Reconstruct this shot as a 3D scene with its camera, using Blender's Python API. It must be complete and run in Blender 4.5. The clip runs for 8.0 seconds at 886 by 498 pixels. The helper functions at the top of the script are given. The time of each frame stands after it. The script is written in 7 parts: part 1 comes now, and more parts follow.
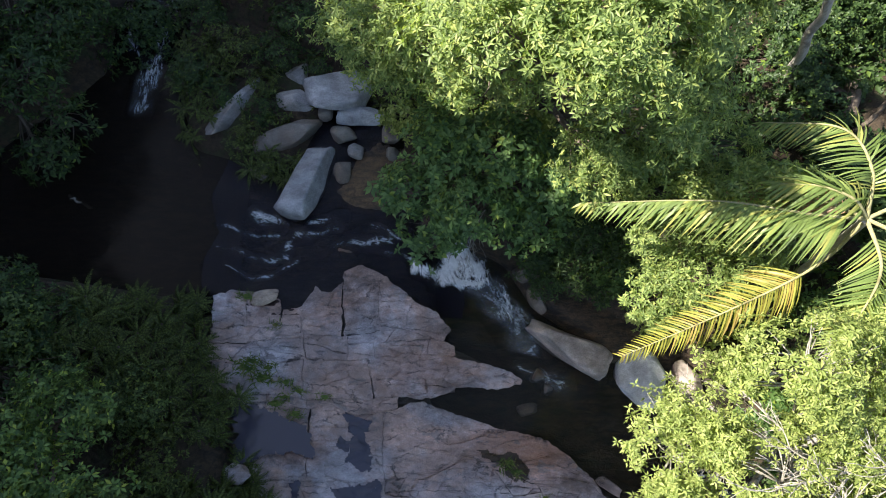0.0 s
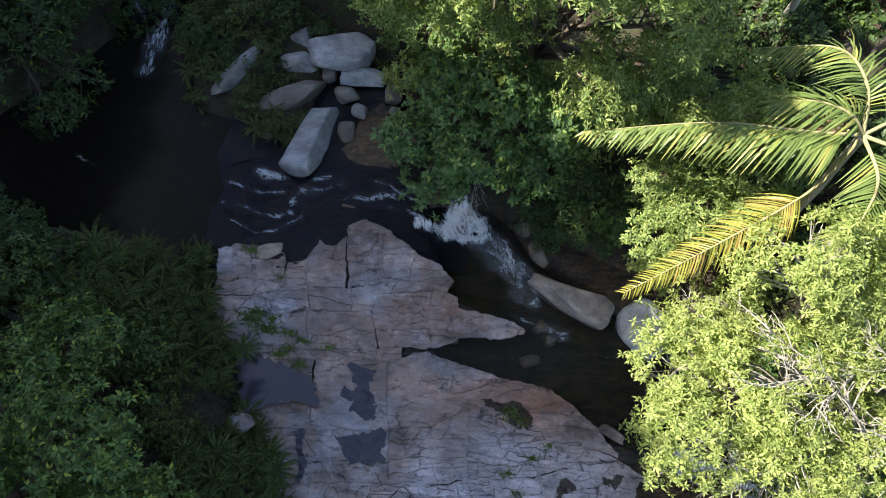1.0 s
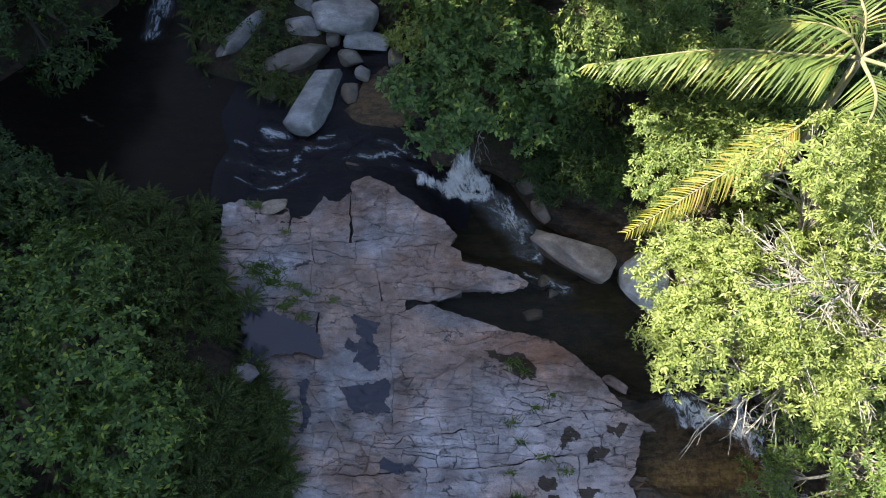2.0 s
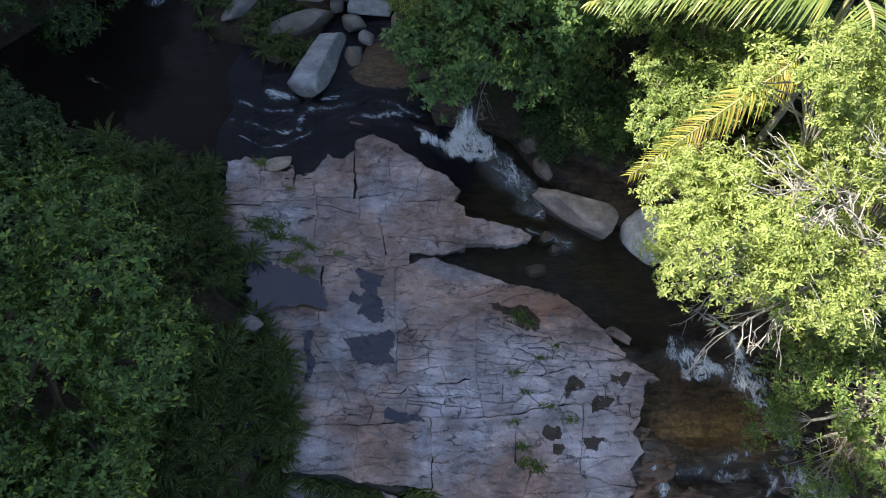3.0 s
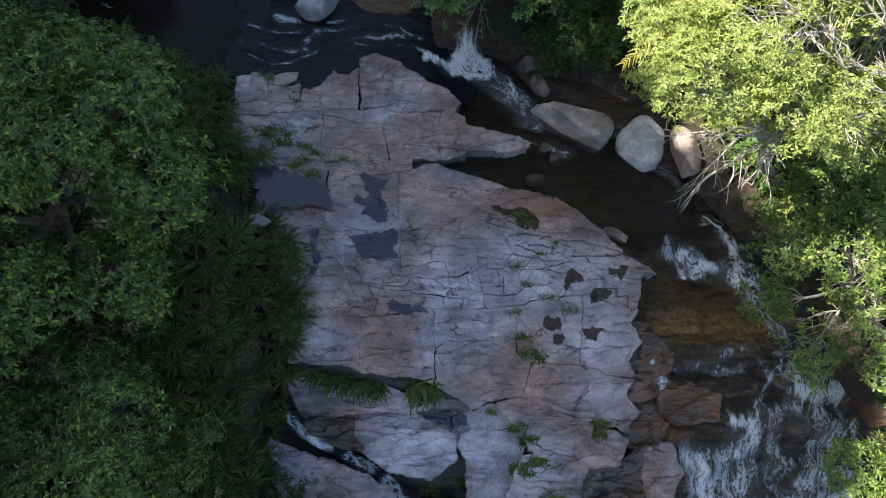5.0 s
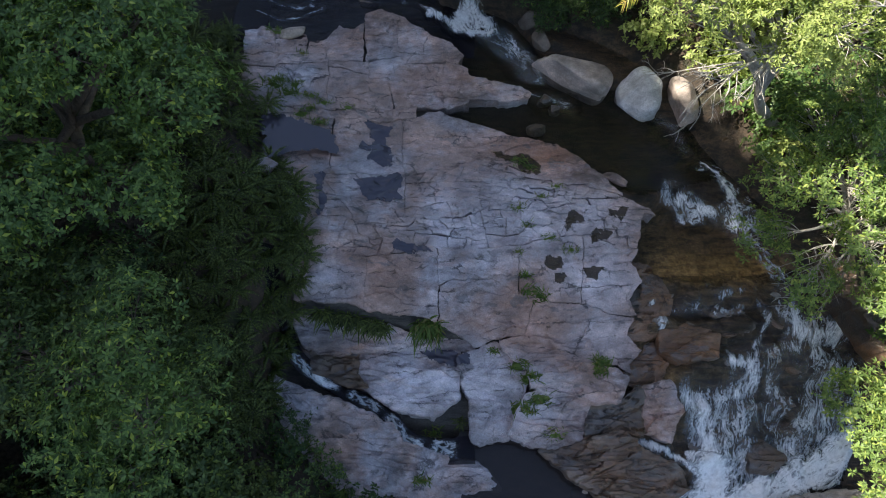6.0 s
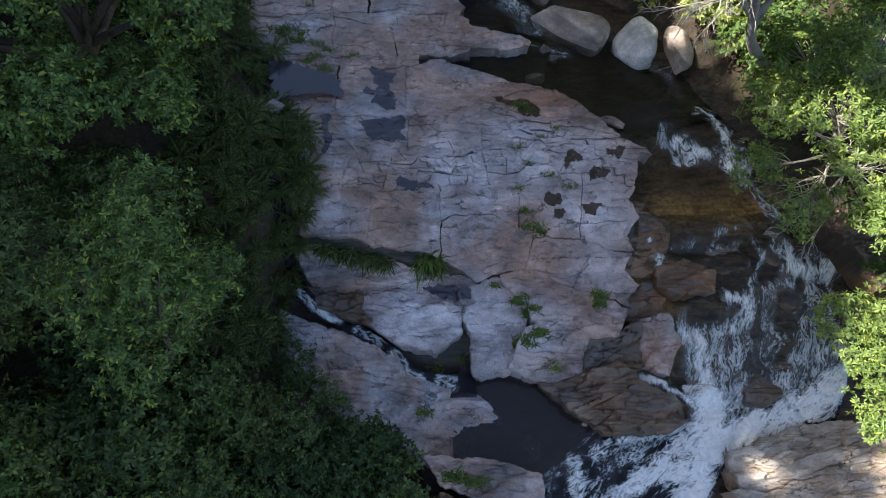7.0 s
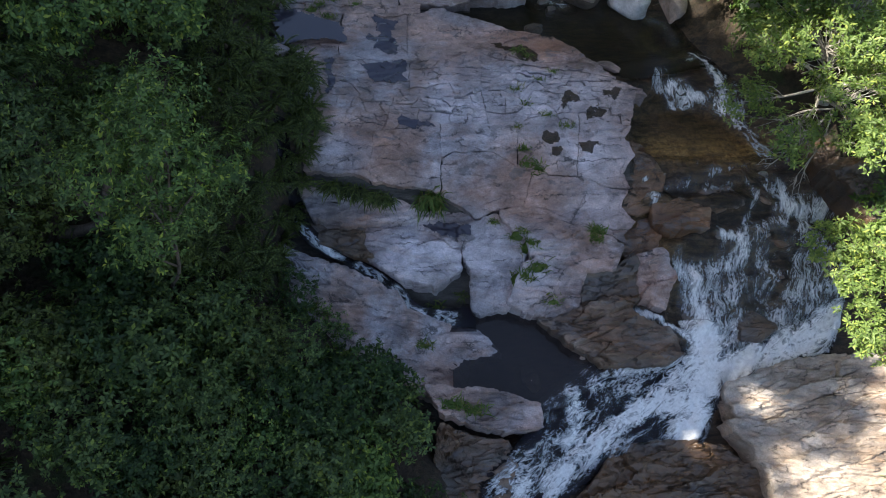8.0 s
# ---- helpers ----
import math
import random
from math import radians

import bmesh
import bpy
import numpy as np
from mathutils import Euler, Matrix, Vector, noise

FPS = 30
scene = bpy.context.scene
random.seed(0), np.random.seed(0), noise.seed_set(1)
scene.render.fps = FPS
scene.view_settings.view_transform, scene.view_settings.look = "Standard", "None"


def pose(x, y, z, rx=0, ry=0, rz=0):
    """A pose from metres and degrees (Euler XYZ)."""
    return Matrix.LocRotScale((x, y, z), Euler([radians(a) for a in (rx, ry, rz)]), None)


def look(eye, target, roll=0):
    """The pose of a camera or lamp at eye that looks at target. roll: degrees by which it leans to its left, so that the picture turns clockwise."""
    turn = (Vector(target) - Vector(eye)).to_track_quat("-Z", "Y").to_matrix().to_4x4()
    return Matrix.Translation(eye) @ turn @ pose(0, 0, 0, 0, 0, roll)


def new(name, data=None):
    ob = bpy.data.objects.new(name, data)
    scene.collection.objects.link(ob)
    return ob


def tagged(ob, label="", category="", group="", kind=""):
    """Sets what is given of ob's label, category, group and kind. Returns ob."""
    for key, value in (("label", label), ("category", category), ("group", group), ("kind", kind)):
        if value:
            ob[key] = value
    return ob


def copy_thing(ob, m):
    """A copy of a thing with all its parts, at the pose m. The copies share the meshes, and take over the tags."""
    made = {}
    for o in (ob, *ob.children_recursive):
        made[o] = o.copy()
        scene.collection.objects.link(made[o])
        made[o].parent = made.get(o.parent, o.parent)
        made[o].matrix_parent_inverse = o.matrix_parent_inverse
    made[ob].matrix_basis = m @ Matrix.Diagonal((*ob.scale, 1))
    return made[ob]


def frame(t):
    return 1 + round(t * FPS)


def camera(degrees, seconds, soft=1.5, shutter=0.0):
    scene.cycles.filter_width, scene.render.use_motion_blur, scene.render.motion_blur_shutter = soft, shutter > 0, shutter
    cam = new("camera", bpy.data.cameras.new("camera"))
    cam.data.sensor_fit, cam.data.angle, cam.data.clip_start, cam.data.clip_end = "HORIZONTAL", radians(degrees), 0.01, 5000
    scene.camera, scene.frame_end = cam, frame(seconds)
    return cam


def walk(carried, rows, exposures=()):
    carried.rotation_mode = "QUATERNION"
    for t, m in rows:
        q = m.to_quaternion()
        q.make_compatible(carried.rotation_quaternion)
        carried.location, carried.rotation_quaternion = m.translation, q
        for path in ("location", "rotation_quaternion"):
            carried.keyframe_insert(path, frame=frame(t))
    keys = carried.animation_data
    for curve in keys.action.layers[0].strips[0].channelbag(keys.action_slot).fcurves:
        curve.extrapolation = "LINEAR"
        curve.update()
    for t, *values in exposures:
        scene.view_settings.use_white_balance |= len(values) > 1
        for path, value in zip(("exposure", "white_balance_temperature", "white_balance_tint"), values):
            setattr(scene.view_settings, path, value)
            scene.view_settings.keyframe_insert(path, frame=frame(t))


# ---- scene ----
cam = camera(74, 8.0, soft=1.0)
PATH = [
    (0, 0.000, -0.000, 14.600, 18.006, 0.005, 0.003),
    (0.5, -0.075, -0.758, 14.429, 18.657, -0.127, -0.082),
    (1, -0.161, -1.507, 14.267, 19.322, -0.250, -0.213),
    (1.5, -0.253, -2.250, 14.082, 20.001, -0.374, -0.354),
    (1.7, -0.284, -2.536, 13.996, 20.273, -0.434, -0.391),
    (2.8, -0.474, -4.088, 13.486, 21.764, -0.692, -0.582),
    (3, -0.500, -4.373, 13.405, 22.028, -0.728, -0.619),
    (3.5, -0.550, -5.084, 13.212, 22.689, -0.811, -0.685),
    (4, -0.593, -5.815, 13.016, 23.345, -0.903, -0.773),
    (4.5, -0.654, -6.574, 12.809, 23.966, -1.019, -0.863),
    (4.7, -0.671, -6.882, 12.725, 24.230, -1.069, -0.894),
    (5.8, -0.782, -8.730, 12.175, 25.695, -1.157, -0.873),
    (6, -0.806, -9.067, 12.083, 25.957, -1.165, -0.872),
    (6.5, -0.849, -9.954, 11.841, 26.537, -1.180, -0.882),
    (7, -0.879, -10.873, 11.586, 27.119, -1.174, -0.878),
    (7.5, -0.889, -11.764, 11.301, 27.750, -1.145, -0.847),
    (8, -0.874, -12.703, 10.979, 28.364, -1.104, -0.784),
]
walk(cam, [(row[0], pose(*row[1:])) for row in PATH])

# ---- world, sun ----
SUN_DIR = Vector((-0.72, 0.10, 0.66)).normalized()
world = bpy.data.worlds.new("world")
scene.world = world
world.use_nodes = True
wn = world.node_tree.nodes
sky = wn.new("ShaderNodeTexSky")
sky.sky_type = "NISHITA"
sky.sun_disc = False
sky.sun_elevation = math.asin(SUN_DIR.z)
sky.sun_rotation = radians(278)
sky.dust_density = 1.2
sky.ozone_density = 1.0
world.node_tree.links.new(sky.outputs[0], wn["Background"].inputs[0])
wn["Background"].inputs[1].default_value = 0.088
sun = new("sun", bpy.data.lights.new("sun", "SUN"))
sun.data.energy = 5.0
sun.data.angle = radians(0.53)
sun.data.color = (1.0, 0.94, 0.82)
sun.matrix_world = look(SUN_DIR * 60, (0, 0, 0))
scene.view_settings.exposure = 1.55


# ---- materials ----
class Mat:
    """A small writer of node materials."""

    def __init__(self, name):
        self.m = bpy.data.materials.new(name)
        self.m.use_nodes = True
        self.t = self.m.node_tree
        self.n = self.t.nodes
        self.b = self.n["Principled BSDF"]
        self.out = self.n["Material Output"]

    def link(self, a, b):
        self.t.links.new(a, b)

    def coords(self, kind="Object", scale=(1, 1, 1), turn=0.0):
        c = self.n.new("ShaderNodeTexCoord")
        p = self.n.new("ShaderNodeMapping")
        p.inputs["Scale"].default_value = scale
        p.inputs["Rotation"].default_value = (0, 0, turn)
        self.link(c.outputs[kind], p.inputs[0])
        return p.outputs[0]

    def world_coords(self, scale=(1, 1, 1), turn=0.0):
        g = self.n.new("ShaderNodeNewGeometry")
        p = self.n.new("ShaderNodeMapping")
        p.inputs["Scale"].default_value = scale
        p.inputs["Rotation"].default_value = (0, 0, turn)
        self.link(g.outputs["Position"], p.inputs[0])
        return p.outputs[0]

    def noise(self, vec, scale, detail=5, rough=0.6, distort=0.0):
        x = self.n.new("ShaderNodeTexNoise")
        x.inputs["Scale"].default_value = scale
        x.inputs["Detail"].default_value = detail
        x.inputs["Roughness"].default_value = rough
        x.inputs["Distortion"].default_value = distort
        self.link(vec, x.inputs["Vector"])
        return x.outputs["Fac"]

    def ramp(self, fac, *stops):
        x = self.n.new("ShaderNodeValToRGB")
        e = x.color_ramp.elements
        while len(e) < len(stops):
            e.new(0.5)
        for k, (at, col) in enumerate(stops):
            e[k].position = at
            e[k].color = (*col, 1) if isinstance(col, tuple) else (col, col, col, 1)
        self.link(fac, x.inputs[0])
        return x.outputs[0]

    def mix(self, fac, a, b, blend="MIX"):
        x = self.n.new("ShaderNodeMix")
        x.data_type, x.blend_type = "RGBA", blend
        for value, slot in ((fac, x.inputs[0]), (a, x.inputs[6]), (b, x.inputs[7])):
            if isinstance(value, tuple):
                slot.default_value = (*value, 1)
            elif isinstance(value, (int, float)):
                slot.default_value = value
            else:
                self.link(value, slot)
        return x.outputs[2]

    def math(self, op, a, b=0.0, clamp=False):
        x = self.n.new("ShaderNodeMath")
        x.operation, x.use_clamp = op, clamp
        for value, slot in ((a, x.inputs[0]), (b, x.inputs[1])):
            if isinstance(value, (int, float)):
                slot.default_value = value
            else:
                self.link(value, slot)
        return x.outputs[0]

    def attr(self, name):
        x = self.n.new("ShaderNodeAttribute")
        x.attribute_name = name
        return x

    def bump(self, height, strength, distance=0.02, on=None):
        x = self.n.new("ShaderNodeBump")
        x.inputs["Strength"].default_value = strength
        x.inputs["Distance"].default_value = distance
        self.link(height, x.inputs["Height"])
        if on is not None:
            self.link(on, x.inputs["Normal"])
        return x.outputs[0]

    def set(self, color=None, rough=None, normal=None, **values):
        for value, slot in ((color, "Base Color"), (rough, "Roughness"), (normal, "Normal")):
            if value is None:
                continue
            if isinstance(value, tuple):
                self.b.inputs[slot].default_value = (*value, 1)
            elif isinstance(value, (int, float)):
                self.b.inputs[slot].default_value = value
            else:
                self.link(value, self.b.inputs[slot])
        for k, v in values.items():
            self.b.inputs[k.replace("_", " ")].default_value = v
        return self


def rock_material(name, pale, warm, rust, rust_share, dark_share, wet=0.0, ledge=1.0, tone=0.05, stains=(), bleached=(), soaked=()):
    """Banded gneiss: pale grey with warm fields, rust stains, flaked dark patches, plates of its own tone and thin cracks."""
    k = Mat(name)
    p = k.world_coords()
    band = k.noise(k.world_coords((0.6, 1.7, 1.7), 0.2), 4.5, 6, 0.6, 0.2)
    field = k.noise(p, 0.6, 5, 0.6, 0.4)
    fine = k.noise(p, 34, 6, 0.75)
    mid = k.noise(k.world_coords((0.8, 1.2, 1.0), 0.1), 5.5, 8, 0.70, 0.2)
    col = k.mix(k.ramp(field, (0.40, 0.0), (0.56, 1.0)), pale, warm)
    for zones, colour in ((stains, rust), (bleached, tuple(min(0.75, c * 1.42) for c in pale)), (soaked, tuple(c * 0.30 for c in warm))):
        for x, y, reach, amount in zones:
            away = k.n.new("ShaderNodeVectorMath")
            away.operation = "DISTANCE"
            k.link(k.world_coords((0.58, 1.0, 0.0)), away.inputs[0])
            away.inputs[1].default_value = (x * 0.58, y, 0)
            near = k.ramp(k.math("ADD", k.math("DIVIDE", away.outputs["Value"], reach * 2.0), k.math("MULTIPLY", mid, 0.7)), (0.40, amount), (0.75, amount * 0.5), (0.98, 0.0))
            col = k.mix(near, col, colour)
    col = k.mix(k.ramp(band, (0.50, 0.0), (0.72, 0.22 + 0.4 * wet)), col, tuple(c * 0.55 for c in pale))
    stain = k.noise(k.world_coords((0.8, 1.6, 1.6), -0.3), 1.15, 5, 0.62, 0.5)
    col = k.mix(k.ramp(stain, (1 - rust_share - 0.05, 0.0), (1 - rust_share + 0.14, 0.5)), col, rust)
    col = k.mix(1.0, col, k.ramp(mid, (0.30, 0.58), (0.42, 0.90), (0.56, 1.08), (0.70, 1.36)), "MULTIPLY")
    flakes = k.noise(k.world_coords((0.75, 1.2, 1.0), 0.15), 2.4, 8, 0.66, 0.3)
    col = k.mix(k.ramp(flakes, (1 - dark_share - 0.015, 0.0), (1 - dark_share + 0.015, 0.62)), col, (0.15, 0.137, 0.138))
    wobble = k.n.new("ShaderNodeTexNoise")
    wobble.inputs["Scale"].default_value = 2.6
    wobble.inputs["Detail"].default_value = 8
    wobble.inputs["Roughness"].default_value = 0.72
    k.link(p, wobble.inputs["Vector"])
    crack = None
    for scale, stretch, turn, sway, width, low in ((1.15, (0.36, 1.5, 0.3), 0.06, 0.42, 0.016, 0.47), (2.6, (0.5, 1.35, 0.3), -0.12, 0.5, 0.022, 0.54)):
        bent = k.n.new("ShaderNodeVectorMath")
        bent.operation = "MULTIPLY_ADD"
        k.link(wobble.outputs["Color"], bent.inputs[0])
        bent.inputs[1].default_value = (sway, sway, sway)
        k.link(k.world_coords(stretch, turn), bent.inputs[2])
        cells = k.n.new("ShaderNodeTexVoronoi")
        cells.feature = "DISTANCE_TO_EDGE"
        cells.inputs["Scale"].default_value = scale
        k.link(bent.outputs[0], cells.inputs["Vector"])
        line = k.ramp(cells.outputs["Distance"], (0.0, 1.0), (width * 0.45, 0.9), (width, 0.0))
        line = k.mix(1.0, line, k.ramp(k.noise(p, 1.1 + scale, 4, 0.6), (low, 0.0), (low + 0.10, 1.0)), "MULTIPLY")
        crack = line if crack is None else k.mix(1.0, crack, line, "LIGHTEN")
        if ledge:
            plates = k.n.new("ShaderNodeTexVoronoi")
            plates.inputs["Scale"].default_value = scale
            k.link(bent.outputs[0], plates.inputs["Vector"])
            own = k.n.new("ShaderNodeSeparateColor")
            k.link(plates.outputs["Color"], own.inputs[0])
            col = k.mix(1.0, col, k.ramp(own.outputs[0], (0.0, 0.90), (1.0, 1.10)), "MULTIPLY")
    col = k.mix(k.math("MULTIPLY", crack, 0.85 * ledge), col, tuple(c * 0.16 for c in pale))
    tone_field = k.noise(k.world_coords((0.9, 1.15, 1.0), -0.2), 1.3, 6, 0.62)
    col = k.mix(1.0, col, k.ramp(tone_field, (0.34, 0.62), (0.50, 0.98), (0.66, 1.34)), "MULTIPLY")
    speck = k.ramp(fine, (0.30, 0.66), (0.50, 0.98), (0.70, 1.30))
    col = k.mix(1.0, col, speck, "MULTIPLY")
    info = k.n.new("ShaderNodeObjectInfo")
    col = k.mix(1.0, col, k.ramp(info.outputs["Random"], (0.0, 1 - tone), (1.0, 1 + tone)), "MULTIPLY")
    rough = k.ramp(mid, (0.3, 0.50 - 0.3 * wet), (0.7, 0.74 - 0.4 * wet))
    n0 = k.bump(k.math("SUBTRACT", 1.0, crack), 0.7 * ledge, 0.03)
    n1 = k.bump(band, 0.25, 0.05, n0)
    n2 = k.bump(mid, 0.6, 0.04, n1)
    n3 = k.bump(flakes, 0.35, 0.03, n2)
    return k.set(col, rough, k.bump(fine, 0.55, 0.009, n3), Specular_IOR_Level=0.5 + 0.2 * wet).m


SLAB_STAINS = ((2.4, -0.35, 0.85, 1.0), (1.2, 0.1, 0.6, 0.6), (-2.6, -3.4, 0.9, 0.7), (1.3, -4.4, 0.8, 0.7), (-0.6, 1.7, 0.7, 0.55), (-3.4, -0.2, 0.4, 0.8), (-4.5, 3.5, 0.35, 0.7), (4.2, -4.9, 0.6, 0.9), (3.6, -6.6, 0.7, 0.8), (-2.9, 3.3, 0.6, 0.5), (2.6, -5.6, 0.5, 0.5), (4.3, -3.4, 0.4, 0.9), (-2.4, -5.0, 0.5, 0.6))
SLAB_BLEACHED = ((1.0, -1.9, 1.1, 0.75), (2.9, -2.2, 0.9, 0.7), (3.3, -3.6, 0.7, 0.9), (-1.2, -5.7, 0.95, 1.0), (0.8, -6.0, 0.9, 0.95), (-3.0, -4.6, 0.4, 0.7), (-3.2, -3.6, 0.5, 0.6), (-4.2, 2.2, 0.7, 0.4), (2.0, -6.2, 0.6, 0.7), (3.5, -4.9, 0.6, 0.6), (-0.3, -2.4, 0.7, 0.5))
SLAB_SOAKED = ((-3.1, 3.9, 0.7, 0.85), (-4.6, 4.0, 0.7, 0.8), (-1.3, 4.0, 0.6, 0.5), (-0.1, 2.7, 0.4, 0.5), (0.2, 0.95, 0.5, 0.7), (3.4, -1.0, 0.4, 0.8), (4.6, -2.3, 0.4, 0.7), (4.5, -4.2, 0.35, 0.8), (-2.2, -2.95, 0.3, 0.5), (-3.9, -4.0, 0.4, 0.7), (-3.3, -4.8, 0.4, 0.7), (-0.4, -5.2, 0.28, 0.8), (0.05, -6.3, 0.2, 0.7), (-2.7, -5.9, 0.28, 0.8), (-1.2, -6.7, 0.25, 0.6), (4.2, -5.6, 0.4, 0.8), (3.3, -6.9, 0.5, 0.7), (0.6, -9.6, 0.5, 0.5), (-5.2, 0.2, 0.4, 0.6))
ROCK = rock_material("gneiss", (0.392, 0.362, 0.384), (0.38, 0.268, 0.230), (0.33, 0.175, 0.115), 0.41, 0.39, tone=0.10, stains=SLAB_STAINS, bleached=SLAB_BLEACHED, soaked=SLAB_SOAKED)
ROCK_WARM = rock_material("tan_gneiss", (0.43, 0.375, 0.325), (0.41, 0.32, 0.25), (0.38, 0.20, 0.09), 0.42, 0.36)
BOULDER = rock_material("boulder_granite", (0.31, 0.305, 0.31), (0.30, 0.27, 0.25), (0.26, 0.2, 0.15), 0.30, 0.30, ledge=0.0, tone=0.12)
BOULDER_PALE = rock_material("pale_granite", (0.37, 0.38, 0.41), (0.35, 0.34, 0.34), (0.30, 0.25, 0.2), 0.30, 0.28, ledge=0.0, tone=0.08)
BOULDER_TAN = rock_material("tan_granite", (0.47, 0.41, 0.37), (0.45, 0.36, 0.31), (0.30, 0.2, 0.15), 0.36, 0.30, ledge=0.0, tone=0.06)
BOULDER_WHITE = rock_material("white_granite", (0.64, 0.645, 0.665), (0.60, 0.59, 0.59), (0.45, 0.4, 0.36), 0.22, 0.22, ledge=0.0, tone=0.05)
BOULDER_BROWN = rock_material("brown_stone", (0.20, 0.185, 0.165), (0.19, 0.15, 0.12), (0.16, 0.09, 0.05), 0.40, 0.36, ledge=0.0, tone=0.15)
ROCK_DULL = rock_material("damp_gneiss", (0.175, 0.150, 0.132), (0.175, 0.115, 0.075), (0.19, 0.085, 0.032), 0.50, 0.42, 0.35, stains=((4.5, -4.0, 0.9, 0.6), (4.4, -5.3, 0.9, 0.6), (5.6, -5.2, 0.7, 0.4), (3.2, -7.6, 0.6, 0.4)))
# Dark gneiss for wet rock, and for bank rock whose shade is in the colour.
ROCK_WET_SHADED = rock_material("wet_and_shaded_gneiss", (0.095, 0.08, 0.072), (0.12, 0.07, 0.038), (0.16, 0.075, 0.022), 0.46, 0.36, 0.8)


def ground_material():
    """Leaf litter and soil on the banks, dark wet rock and amber sand in the stream bed."""
    k = Mat("ground")
    p = k.world_coords()
    n1, n2, n3 = k.noise(p, 1.4, 5), k.noise(p, 9, 6, 0.7), k.noise(p, 38, 4, 0.7)
    soil = k.mix(k.ramp(n2, (0.35, 0.0), (0.65, 1.0)), (0.022, 0.016, 0.010), (0.075, 0.05, 0.03))
    soil = k.mix(k.ramp(n1, (0.5, 0.0), (0.66, 0.8)), soil, (0.03, 0.05, 0.014))
    long = k.noise(k.world_coords((0.6, 2.2, 2.0), 0.2), 3.0, 6, 0.65, 0.5)
    bed = k.mix(k.ramp(long, (0.40, 0.0), (0.62, 1.0)), (0.014, 0.011, 0.009), (0.115, 0.073, 0.042))
    bed = k.mix(k.ramp(n2, (0.36, 0.75), (0.5, 0.0)), bed, (0.014, 0.011, 0.009))
    amber = k.attr("amber")
    grey = k.mix(k.ramp(long, (0.36, 0.0), (0.66, 1.0)), (0.03, 0.026, 0.022), (0.12, 0.105, 0.09))
    bed = k.mix(k.attr("grey").outputs["Fac"], bed, grey)
    gold = k.mix(k.ramp(n2, (0.35, 0.0), (0.65, 1.0)), (0.18, 0.085, 0.02), (0.62, 0.38, 0.13))
    bed = k.mix(k.math("MULTIPLY", amber.outputs["Fac"], k.ramp(long, (0.34, 0.45), (0.54, 1.0))), bed, gold)
    rock = k.attr("rock")
    col = k.mix(rock.outputs["Fac"], soil, bed)
    col = k.mix(1.0, col, k.ramp(n3, (0.3, 0.6), (0.7, 1.25)), "MULTIPLY")
    b = k.bump(n2, 0.8, 0.06, k.bump(long, 0.6, 0.06))
    return k.set(col, k.mix(rock.outputs["Fac"], (0.92, 0.92, 0.92), (0.45, 0.45, 0.45)), k.bump(n3, 0.5, 0.015, b)).m


GROUND = ground_material()


def water_material(name, deep, see, wave, size, rough=0.06, stretch=(1, 1, 1), gloss=0.5):
    """Clear brown stream water: a glossy skin over a tint through which the bed shows."""
    k = Mat(name)
    p = k.world_coords(stretch)
    a, b = k.noise(p, size, 3, 0.5, 0.6), k.noise(p, size * 3.7, 3, 0.55, 0.3)
    n = k.bump(b, wave * 0.5, 0.015, k.bump(a, wave, 0.05))
    k.set(deep, rough, n, IOR=1.33, Specular_IOR_Level=gloss)
    k.b.inputs["Alpha"].default_value = 1 - see
    return k.m


WATER_POOL = water_material("pool_water", (0.018, 0.0135, 0.0105), 0.12, 0.3, 1.6, gloss=0.13)
WATER_LOW = water_material("basin_water", (0.034, 0.029, 0.030), 0.10, 0.05, 1.6)
WATER_MID = water_material("brown_pool_water", (0.026, 0.022, 0.014), 0.45, 0.12, 1.8, gloss=0.4)
WATER_RUN = water_material("running_water", (0.012, 0.0105, 0.0155), 0.2, 3.0, 1.8, 0.07, (0.55, 1.4, 1), gloss=0.27)
WATER_CLEAR = water_material("amber_water", (0.032, 0.021, 0.010), 0.78, 0.22, 2.4)
WATER_FILM = water_material("rain_pool_water", (0.060, 0.056, 0.078), 0.1, 0.02, 3.0, 0.05, gloss=0.9)
WATER_BROWN = water_material("stained_film", (0.060, 0.042, 0.025), 0.2, 0.02, 3.0, 0.12)


